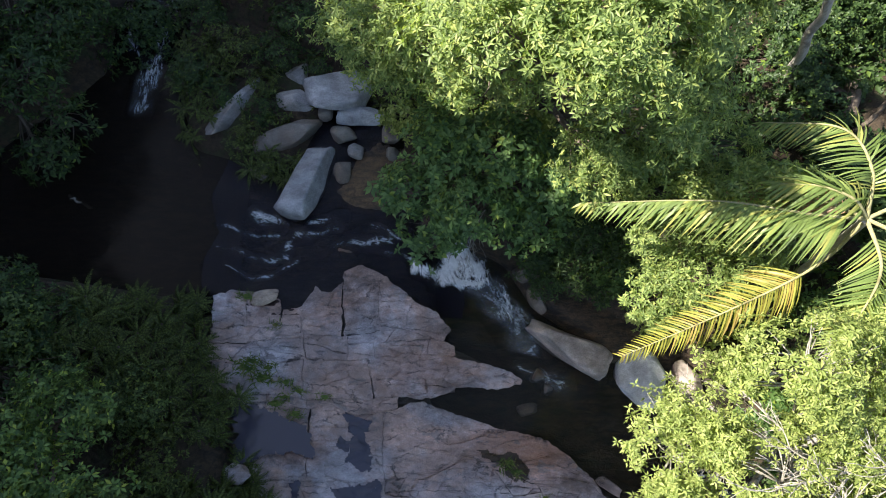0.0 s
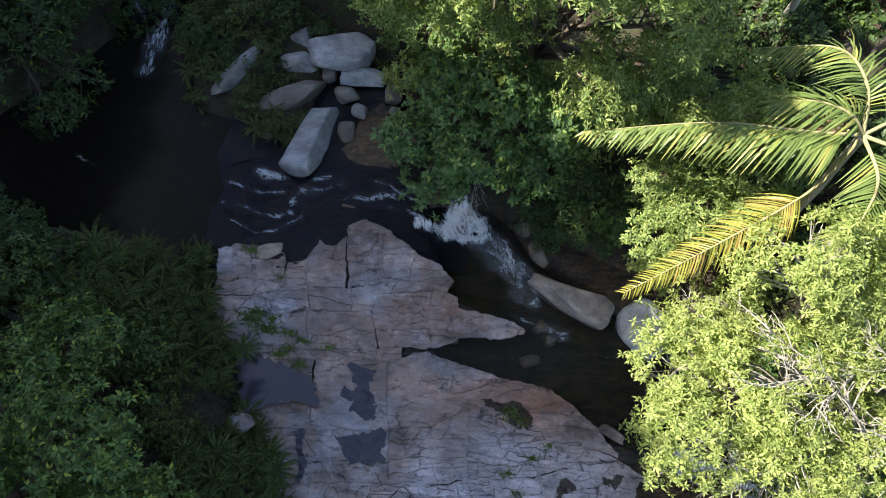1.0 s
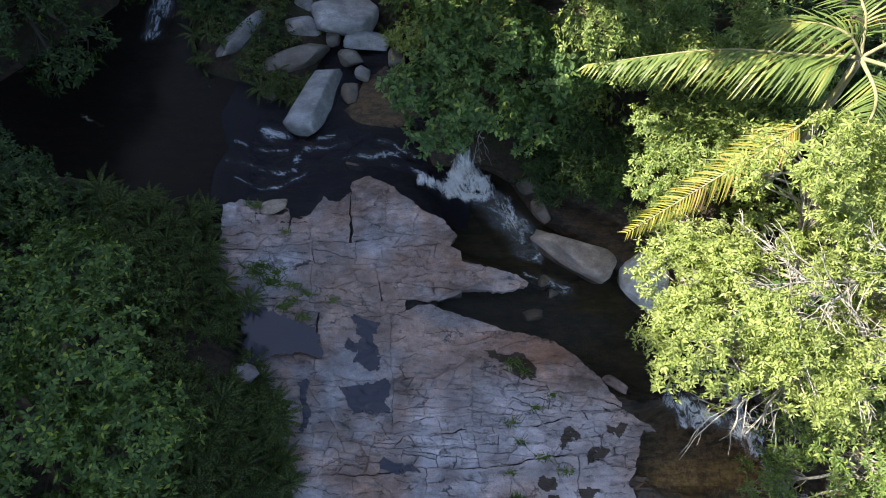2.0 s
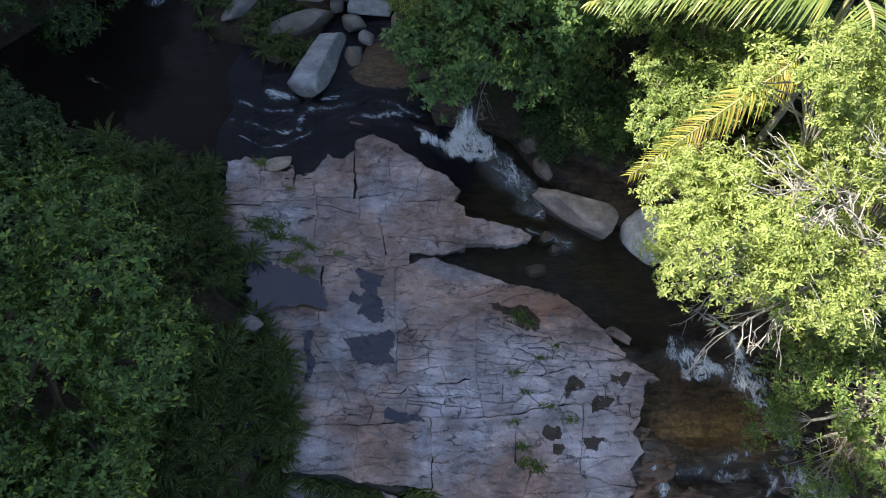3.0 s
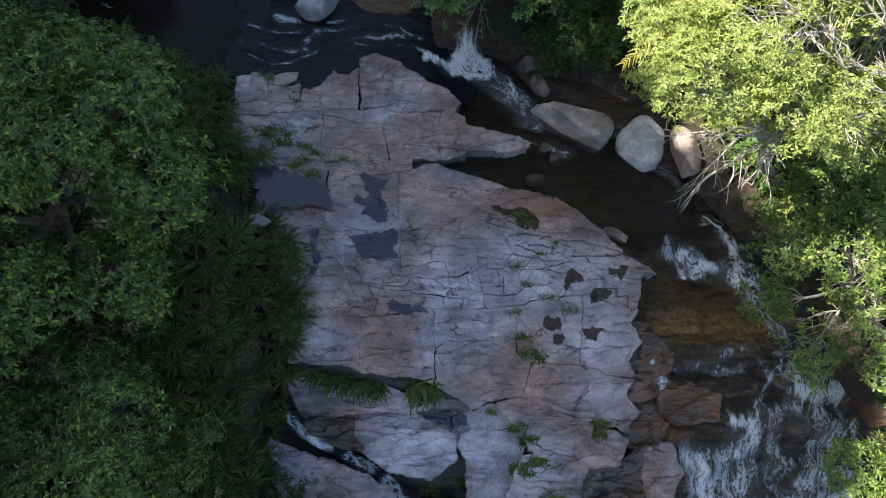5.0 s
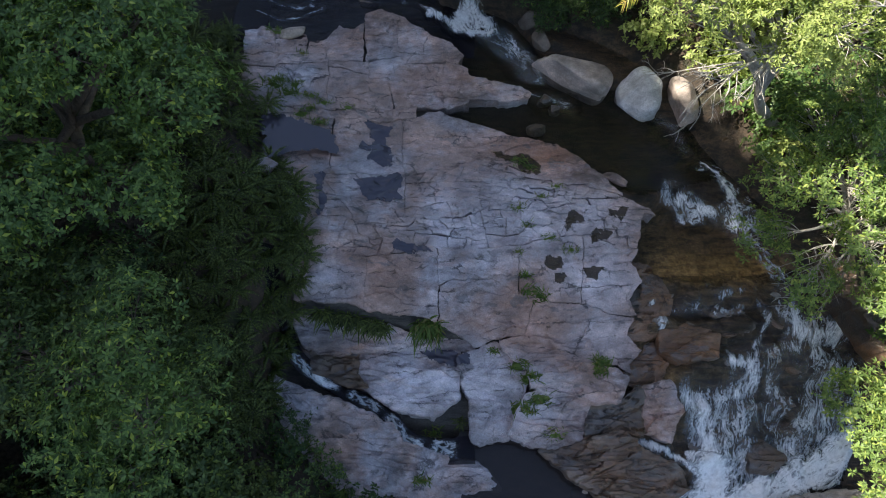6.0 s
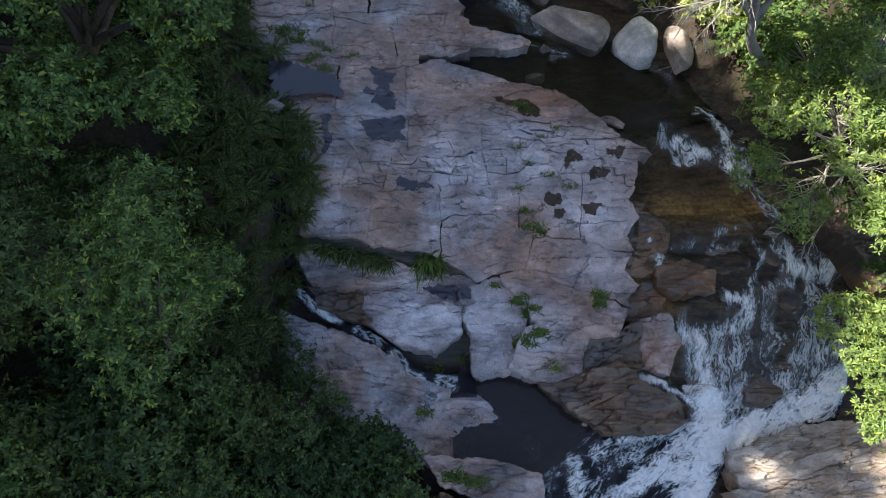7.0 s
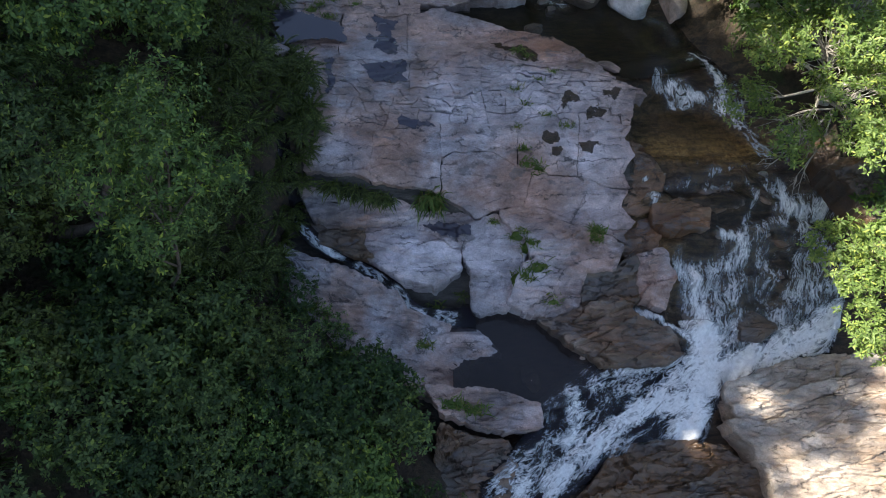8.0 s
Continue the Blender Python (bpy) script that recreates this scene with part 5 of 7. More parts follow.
stones = random.Random(77)
for k in range(26):
    x, y = stones.uniform(4.4, 9.0), stones.uniform(-7.6, -3.6)
    if inside(np.array(x), np.array(y), CASCADE):
        w = stones.uniform(0.10, 0.24)
        boulder("boulder", "wet brown stone in the cascade's thin sheet", x, y, float(ground_z(x, y)) - 0.02, (w, w * stones.uniform(0.45, 0.8), w * 0.38), stones.uniform(-30, 30), (ROCK_WET_SHADED, BOULDER_BROWN, ROCK_WET_SHADED)[k % 3], 700 + k, 0.45, fine=3, group="stones in the cascade")

# ---- pools left on the rock ----
from mathutils.bvhtree import BVHTree

ROCK_TREE = BVHTree.FromPolygons(np.concatenate(rock_verts).tolist(), np.concatenate(rock_tris).tolist())


def rock_z(x, y):
    """Top of the rock, or of the land where there is no rock."""
    hit = ROCK_TREE.ray_cast(Vector((x, y, 12)), Vector((0, 0, -1)))[0]
    low = float(ground_z(x, y))
    return max(hit.z, low) if hit else low


def puddle(label, poly, material, ragged=0.2, lift=0.02, level=None):
    p = outline(poly, 0.06)
    p = p + ragged * np.stack([wave(p[:, 0] * 5.3, p[:, 1] * 5.3, 3.0, 5, 0.75), wave(p[:, 0] * 5.3, p[:, 1] * 5.3, 4.0, 5, 0.75)], 1)
    step = 0.035
    xs, ys = np.arange(p[:, 0].min(), p[:, 0].max() + step, step), np.arange(p[:, 1].min(), p[:, 1].max() + step, step)
    x, y = np.meshgrid(xs, ys, indexing="ij")
    tris = grid_tris(len(xs), len(ys))
    tris = tris[inside(x.ravel()[tris].mean(1), y.ravel()[tris].mean(1), [tuple(q) for q in p])]
    used, tris = np.unique(tris, return_inverse=True)
    x, y = x.ravel()[used], y.ravel()[used]
    z = np.array([rock_z(*q) for q in zip(x, y)]) if level is None else np.full(len(x), level)
    me = raw_mesh("puddle", np.column_stack([x, y, z + lift]), tris.reshape(-1, 3))
    if sum(q.normal.z for q in me.polygons) < 0:
        me.flip_normals()
    me.materials.append(material)
    return tagged(new("puddle", me), label, "puddle", "pools left on the rock")


puddle("still blue-grey pool in a hollow of the ledge", [(-5.2, 0.8), (-4.4, 0.72), (-3.15, 0.2), (-3.12, -0.35), (-3.6, -0.3), (-4.0, -0.42), (-4.9, -0.5)], WATER_FILM, level=-0.215)
wet = "thin dark film of water on pale rock"
puddle(wet, [(-2.4, 0.58), (-1.7, 0.5), (-1.85, 0.2), (-1.67, -0.7), (-2.0, -0.72), (-2.35, -0.44), (-2.2, 0.1)], WATER_FILM)
puddle(wet, [(-2.7, -1.05), (-1.45, -1.0), (-1.44, -1.65), (-2.2, -1.76), (-2.42, -1.5), (-2.5, -1.25)], WATER_FILM)
puddle(wet, [(-3.65, -0.98), (-3.4, -0.95), (-3.29, -1.68), (-3.35, -2.1), (-3.53, -2.1), (-3.43, -1.6)], WATER_FILM, 0.14)
puddle(wet, [(-1.57, -2.7), (-1.09, -2.8), (-0.7, -2.92), (-1.22, -3.0), (-1.63, -2.97)], WATER_FILM, 0.14)
puddle(wet, [(-2.56, 0.02), (-2.2, -0.03), (-2.33, -0.29), (-2.56, -0.16)], WATER_FILM, 0.14)
brown = "thin brown film of water in a rock hollow"
puddle(brown, [(0.84, -0.25), (1.7, -0.29), (2.02, -0.7), (2.0, -1.0), (1.64, -0.92), (1.24, -0.53)], WATER_BROWN)
puddle(brown, [(2.6, -2.06), (2.95, -2.06), (3.0, -2.26), (2.67, -2.39), (2.54, -2.6), (2.48, -2.45)], WATER_BROWN, 0.13)
puddle(brown, [(3.06, -2.6), (3.41, -2.45), (3.69, -2.52), (3.47, -2.74), (3.12, -2.9)], WATER_BROWN, 0.13)
puddle(brown, [(1.96, -3.16), (2.35, -3.12), (2.42, -3.34), (2.13, -3.47)], WATER_BROWN, 0.13)
puddle(brown, [(2.19, -3.53), (2.44, -3.5), (2.4, -3.73), (2.24, -3.71)], WATER_BROWN, 0.13)
puddle(brown, [(2.89, -3.34), (3.33, -3.37), (3.15, -3.64), (2.94, -3.61)], WATER_BROWN, 0.13)
puddle(brown, [(3.54, -2.03), (4.08, -1.99), (3.98, -2.22), (3.63, -2.19)], WATER_BROWN, 0.13)
puddle("dark wet seep along the foot of a shelf", [(-1.03, -4.98), (0.15, -5.1), (0.13, -5.44), (-0.28, -5.41), (-0.83, -5.2)], WATER_FILM, 0.14)


# ---- plants ----
def leaves(name, at, way, up, length, width, fold=0.18, bend=0.15):
    """Many small blades in one mesh, each a folded, slightly drooping leaf."""
    way = unit(way)
    side = unit(np.cross(way, up))
    up = np.cross(side, way)
    l, w = length[:, None], width[:, None]
    mid = at + way * l * 0.45
    tip = at + way * l - up * l * bend
    a = mid + side * w * 0.5 + up * w * fold
    b = mid - side * w * 0.5 + up * w * fold
    v = np.stack([at, tip, a, b], 1).reshape(-1, 3)
    i = np.arange(len(at))[:, None] * 4
    t = np.concatenate([i + [0, 2, 1], i + [0, 1, 3]])
    return raw_mesh(name, v, t, False)


def crown_mesh(seed, radii, clumps, per, size, slim=0.42, spread=0.30, top=-0.25, hole=-0.25):
    """Foliage of one lobe of a crown: tufts of leaves over an uneven shell, with gaps."""
    g = np.random.default_rng(seed)
    d = unit(g.normal(size=(clumps * 3, 3)))
    d = d[d[:, 2] > top]
    lump = wave(d[:, 0] * 3.1 + d[:, 2] * 2, d[:, 1] * 3.1 - d[:, 2] * 1.4, seed * 0.37, 3)
    d, lump = d[lump > hole], lump[lump > hole]
    d, lump = d[:clumps], lump[:clumps]
    rad = np.array(radii)
    c = d * rad * (0.80 + 0.50 * lump + g.uniform(-0.22, 0.08, len(d)))[:, None]
    per_sprig = 6
    sprigs = max(1, per // per_sprig) * len(c)
    n = sprigs * per_sprig
    k = np.repeat(np.arange(len(c)), sprigs // len(c))
    out = unit(d / rad)[k]
    axis = unit(out * 0.8 + np.array([0, 0, 0.45]) + g.normal(scale=0.33, size=(sprigs, 3)))
    away = unit(g.normal(size=(sprigs, 3)))
    away = unit(away - (away * out).sum(1, keepdims=True) * out * 0.7)
    heart = c[k] + away * (spread * g.uniform(0.1, 1.0, sprigs) ** 0.7)[:, None] + out * g.uniform(-0.16, 0.14, sprigs)[:, None]
    e1 = unit(np.cross(axis, unit(g.normal(size=(sprigs, 3)))))
    e2 = np.cross(axis, e1)
    j = np.repeat(np.arange(sprigs), per_sprig)
    ang = np.tile(np.arange(per_sprig) * 2 * math.pi / per_sprig, sprigs) + g.uniform(-0.45, 0.45, n)
    ring = np.cos(ang)[:, None] * e1[j] + np.sin(ang)[:, None] * e2[j]
    way = ring + axis[j] * g.uniform(-0.15, 0.75, n)[:, None] - np.array([0, 0, 0.12])
    up = unit(axis[j] + g.normal(scale=0.16, size=(n, 3)))
    length = size * (g.uniform(0.75, 1.35, sprigs))[j] * g.uniform(0.75, 1.2, n)
    at = heart[j] + ring * length[:, None] * 0.08
    return leaves("crown", at, way, up, length, length * slim), c


def tree(name, label, base, lobes, leaf, bark, seed, size=0.12, dense=1.0, per=20, trunk=0.12, group="", slim=0.42, twigs=0.35, spread=0.30, category="tree", hole=-0.25):
    """A tree or shrub: tapered trunk, a limb to each lobe of the crown, twigs to many of its tufts."""
    r = random.Random(seed)
    bx, by = base
    bz = float(ground_z(bx, by)) - 0.15
    ob = thing(name, label, category, group, (bx, by, bz))
    cs = np.array([q[:3] for q in lobes])
    mean = cs.mean(0)
    low = cs[:, 2].min() - 0.4
    fork = np.array([bx * 0.55 + mean[0] * 0.45, by * 0.55 + mean[1] * 0.45, max(bz + 0.35 * (low - bz), bz + 0.3)])
    o = np.array([bx, by, bz])
    stem = curve([o, o * 0.5 + fork * 0.5 + np.array([r.uniform(-0.1, 0.1), r.uniform(-0.1, 0.1), 0]), fork, fork + (mean - fork) * 0.45], 14)
    part("trunk", raw_mesh("trunk", *(lambda vt: (vt[0] - o, vt[1]))(tube(stem, np.linspace(trunk, trunk * 0.55, 14) * (1 + 0.6 * np.exp(-np.arange(14) / 1.5)), 9))), bark, ob)
    for k, lobe in enumerate(lobes):
        x, y, z, rx, ry, rz = lobe[:6]
        area = rx * ry * 3.2 + rz * (rx + ry) * 1.2
        mesh, tufts = crown_mesh(seed * 31 + k, (rx, ry, rz), int(20 * area * dense / (spread / 0.30) ** 2), per, size, slim, spread, hole=hole)
        crown = part("crown", mesh, leaf, ob)
        crown.location = (x - bx, y - by, z - bz)
        start = stem[-1 - (k % 5)]
        end = np.array([x, y, z - 0.25 * rz])
        bend = (start + end) / 2 + np.array([r.uniform(-0.15, 0.15), r.uniform(-0.15, 0.15), 0.12])
        limb = curve([start, bend, end], 10)
        pieces = [tube(limb, np.linspace(trunk * 0.5, trunk * 0.16, 10), 6)]
        for q in tufts[:: max(1, int(1 / twigs))]:
            tip = q + np.array([x, y, z])
            root = limb[r.randint(4, 9)]
            knee = root * 0.45 + tip * 0.55 + np.array([r.uniform(-0.1, 0.1), r.uniform(-0.1, 0.1), r.uniform(-0.08, 0.1)])
            pieces.append(tube(curve([root, knee, tip], 5), np.linspace(trunk * 0.14, 0.004, 5), 3))
        v, t = joined(pieces)
        part("limb", raw_mesh("limb", v - o, t), bark, ob)
    return ob


RIGHT = "sunlit trees on the right bank"
tree("tree", "tall light-green tree with a broad sunlit crown", (2.4, 8.6), [(-1.3, 7.0, 5.5, 1.15, 1.1, 0.8), (-0.3, 6.5, 5.9, 1.1, 1.0, 0.8), (0.6, 5.6, 7.2, 1.2, 1.1, 0.9), (1.3, 4.9, 8.0, 1.2, 1.1, 0.9), (2.4, 4.7, 8.4, 1.2, 1.0, 0.9),
     (3.1, 4.7, 7.1, 1.0, 0.9, 0.8), (0.6, 7.3, 7.2, 1.5, 1.3, 0.9), (2.2, 6.2, 8.3, 1.5, 1.3, 0.9), (3.6, 6.0, 7.6, 1.2, 1.2, 0.9), (-0.9, 8.0, 5.6, 1.3, 1.2, 0.8), (4.4, 7.2, 7.4, 1.4, 1.3, 0.9), (0.1, 7.6, 4.4, 1.1, 0.9, 0.6), (1.1, 6.7, 5.0, 1.0, 0.8, 0.6), (-0.6, 9.2, 4.4, 1.2, 1.0, 0.6), (2.0, 8.2, 6.6, 1.3, 1.1, 0.7), (2.7, 4.75, 5.2, 0.85, 0.75, 0.55), (3.9, 5.0, 4.9, 0.95, 0.8, 0.55), (5.0, 5.2, 4.9, 0.95, 0.8, 0.55), (3.1, 5.0, 5.8, 0.85, 0.75, 0.55)],
     LEAF_TALL, BARK, 11, 0.098, 0.85, 12, 0.2, RIGHT, slim=0.32, twigs=0.04, hole=-0.04, spread=0.15)
tree("shrub", "deep green shrub overhanging the little fall", (1.9, 6.6), [(-0.7, 5.5, 2.2, 0.85, 0.8, 0.6), (-0.2, 4.6, 2.0, 0.75, 0.7, 0.6), (0.7, 4.9, 2.6, 0.95, 0.8, 0.7), (1.2, 5.7, 3.7, 1.0, 0.9, 0.7), (2.2, 4.9, 1.9, 1.0, 0.8, 0.7), (2.6, 5.6, 3.0, 1.1, 0.9, 0.8), (3.4, 4.6, 0.9, 1.0, 0.7, 0.5), (0.1, 6.0, 3.2, 0.9, 0.9, 0.7)],
     LEAF_BROAD, BARK, 12, 0.14, 1.15, 18, 0.09, category="shrub", slim=0.5, hole=-0.4)
tree("shrub", "dark narrow-leaved shrub hanging over the shaded pool bank", (4.4, 4.9), [(2.4, 4.3, 0.7, 0.75, 0.6, 0.5), (3.1, 4.0, 0.8, 0.8, 0.65, 0.5), (3.9, 3.6, 0.9, 0.75, 0.6, 0.5), (3.2, 4.6, 1.5, 0.9, 0.7, 0.6), (4.2, 4.2, 1.4, 0.8, 0.7, 0.6), (2.7, 3.8, 0.35, 0.55, 0.4, 0.35)],
     LEAF_DARK, BARK, 18, 0.13, 1.2, 18, 0.05, category="shrub", slim=0.3, hole=-0.4)
tree("tree", "leafy young tree with feathery light leaves", (5.9, 4.6), [(4.4, 2.8, 2.8, 0.75, 0.75, 0.6), (5.2, 3.2, 3.2, 0.9, 0.8, 0.65), (6.2, 3.6, 3.3, 1.0, 0.9, 0.7), (4.6, 4.0, 3.0, 0.9, 0.8, 0.7), (5.6, 4.7, 3.7, 1.0, 0.9, 0.7), (4.2, 4.9, 3.9, 0.8, 0.7, 0.6), (6.9, 4.4, 3.6, 1.0, 1.0, 0.7), (5.3, 4.1, 5.7, 0.6, 0.45, 0.35), (4.6, 4.0, 5.2, 0.5, 0.4, 0.35), (6.0, 4.0, 5.4, 0.6, 0.5, 0.4)],
     LEAF_TALL, BARK, 13, 0.098, 0.85, 12, 0.08, RIGHT, slim=0.34, twigs=0.06, spread=0.15)
tree("tree", "spreading yellow-green tree with pale bare twigs", (7.9, -0.2), [(4.8, 0.9, 6.8, 1.1, 0.9, 0.6), (3.55, -0.25, 5.05, 0.9, 0.85, 0.5), (3.5, -1.35, 5.4, 0.9, 0.85, 0.5), (4.1, 0.3, 5.0, 0.8, 0.7, 0.5), (4.9, -0.6, 5.6, 1.1, 1.0, 0.6), (5.0, -1.7, 5.2, 0.95, 0.8, 0.5), (6.2, -1.5, 4.9, 1.2, 1.0, 0.7), (6.0, 0.5, 6.2, 1.2, 1.0, 0.7), (7.0, -0.4, 5.6, 1.2, 1.1, 0.7), (7.2, 1.2, 5.8, 1.2, 1.1, 0.7)],
     LEAF_SUN, BARK_PALE, 14, 0.078, 0.85, 18, 0.16, RIGHT, slim=0.34, twigs=0.16, hole=0.0, spread=0.15)
tree("tree", "thin-branched tree leaning over the chute", (9.0, -2.6), [(6.9, -2.2, 1.5, 0.8, 0.75, 0.5), (6.6, -3.1, 0.6, 0.65, 0.6, 0.4), (7.2, -4.3, 0.8, 0.75, 0.75, 0.45), (7.9, -2.7, 2.0, 0.95, 0.9, 0.6), (8.3, -3.9, 1.5, 0.95, 0.9, 0.6), (7.5, -1.3, 2.2, 0.9, 0.8, 0.6), (8.6, -1.6, 3.0, 1.1, 1.0, 0.7), (9.2, -3.3, 2.4, 1.0, 0.9, 0.6), (8.8, -5.1, 1.3, 0.9, 0.8, 0.5), (8.2, -2.0, 2.6, 0.8, 0.8, 0.5), (9.6, -4.6, 2.0, 0.9, 0.9, 0.6)],
     LEAF_BANK, BARK_PALE, 15, 0.1, 0.6, 12, 0.09, RIGHT, slim=0.36, twigs=0.25, hole=0.0, spread=0.16)
tree("tree", "bright-leaved tree overhanging the white water", (10.6, -7.4), [(8.2, -6.5, -0.3, 0.75, 0.7, 0.5), (8.6, -7.6, -0.2, 0.8, 0.8, 0.5), (9.2, -7.0, 0.4, 1.0, 0.9, 0.6), (9.6, -8.4, 0.5, 0.9, 0.9, 0.6), (8.2, -8.7, -0.2, 0.55, 0.6, 0.4)],
     LEAF_BANK, BARK, 16, 0.098, 0.85, 12, 0.1, RIGHT, slim=0.36, twigs=0.12, spread=0.16)
# Dark leaf colour stands in for the shade behind the tall tree.
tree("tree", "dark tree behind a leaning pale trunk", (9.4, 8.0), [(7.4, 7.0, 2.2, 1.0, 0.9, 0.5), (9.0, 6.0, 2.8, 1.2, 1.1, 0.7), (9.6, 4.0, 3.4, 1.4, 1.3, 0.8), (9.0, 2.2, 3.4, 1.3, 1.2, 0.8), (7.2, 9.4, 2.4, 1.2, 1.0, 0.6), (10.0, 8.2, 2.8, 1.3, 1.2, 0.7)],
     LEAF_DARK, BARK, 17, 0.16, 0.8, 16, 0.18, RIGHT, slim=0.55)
LEFT = "shaded trees on the left bank"
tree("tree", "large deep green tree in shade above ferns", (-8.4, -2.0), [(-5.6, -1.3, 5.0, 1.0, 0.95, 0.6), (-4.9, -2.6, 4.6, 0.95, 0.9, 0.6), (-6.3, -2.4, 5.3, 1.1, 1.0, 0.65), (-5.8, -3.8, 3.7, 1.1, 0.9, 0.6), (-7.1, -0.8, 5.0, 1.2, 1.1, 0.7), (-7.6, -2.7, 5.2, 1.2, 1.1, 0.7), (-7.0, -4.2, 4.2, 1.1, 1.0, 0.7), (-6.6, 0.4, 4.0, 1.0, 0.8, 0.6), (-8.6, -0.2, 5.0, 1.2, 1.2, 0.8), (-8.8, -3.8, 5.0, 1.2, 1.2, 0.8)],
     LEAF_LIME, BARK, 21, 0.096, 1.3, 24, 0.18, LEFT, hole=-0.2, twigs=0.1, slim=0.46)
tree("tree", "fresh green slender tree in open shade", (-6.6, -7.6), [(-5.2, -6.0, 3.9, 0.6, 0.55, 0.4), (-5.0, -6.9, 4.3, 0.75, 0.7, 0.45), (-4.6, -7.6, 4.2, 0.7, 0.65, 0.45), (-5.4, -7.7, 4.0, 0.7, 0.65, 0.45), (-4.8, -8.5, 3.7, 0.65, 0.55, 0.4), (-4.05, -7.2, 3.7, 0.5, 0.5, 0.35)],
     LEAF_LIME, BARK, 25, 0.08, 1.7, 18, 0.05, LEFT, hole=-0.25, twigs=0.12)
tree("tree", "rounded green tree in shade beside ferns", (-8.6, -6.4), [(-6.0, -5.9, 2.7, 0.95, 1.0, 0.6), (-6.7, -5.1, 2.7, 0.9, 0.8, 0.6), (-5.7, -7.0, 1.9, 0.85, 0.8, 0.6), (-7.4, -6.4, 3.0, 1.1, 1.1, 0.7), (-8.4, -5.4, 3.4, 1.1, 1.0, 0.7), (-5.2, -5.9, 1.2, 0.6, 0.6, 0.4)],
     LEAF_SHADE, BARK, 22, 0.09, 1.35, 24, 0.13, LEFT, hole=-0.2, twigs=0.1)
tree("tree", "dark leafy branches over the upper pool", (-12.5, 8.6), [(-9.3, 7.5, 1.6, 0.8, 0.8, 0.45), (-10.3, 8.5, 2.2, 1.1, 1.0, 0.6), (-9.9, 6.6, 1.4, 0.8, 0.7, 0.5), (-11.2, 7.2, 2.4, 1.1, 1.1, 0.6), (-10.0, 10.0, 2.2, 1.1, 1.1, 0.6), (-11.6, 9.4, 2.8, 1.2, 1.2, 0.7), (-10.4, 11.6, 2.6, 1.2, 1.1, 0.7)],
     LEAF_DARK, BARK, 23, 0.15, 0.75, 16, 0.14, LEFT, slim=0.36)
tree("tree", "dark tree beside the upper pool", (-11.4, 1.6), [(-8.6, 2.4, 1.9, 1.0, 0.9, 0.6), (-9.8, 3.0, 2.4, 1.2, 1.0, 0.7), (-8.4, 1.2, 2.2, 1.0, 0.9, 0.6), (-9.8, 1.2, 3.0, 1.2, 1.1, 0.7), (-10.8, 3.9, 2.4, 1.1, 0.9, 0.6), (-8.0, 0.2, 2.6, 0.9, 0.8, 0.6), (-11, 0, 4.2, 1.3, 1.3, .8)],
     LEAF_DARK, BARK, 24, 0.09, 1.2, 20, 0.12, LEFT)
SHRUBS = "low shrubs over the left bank"
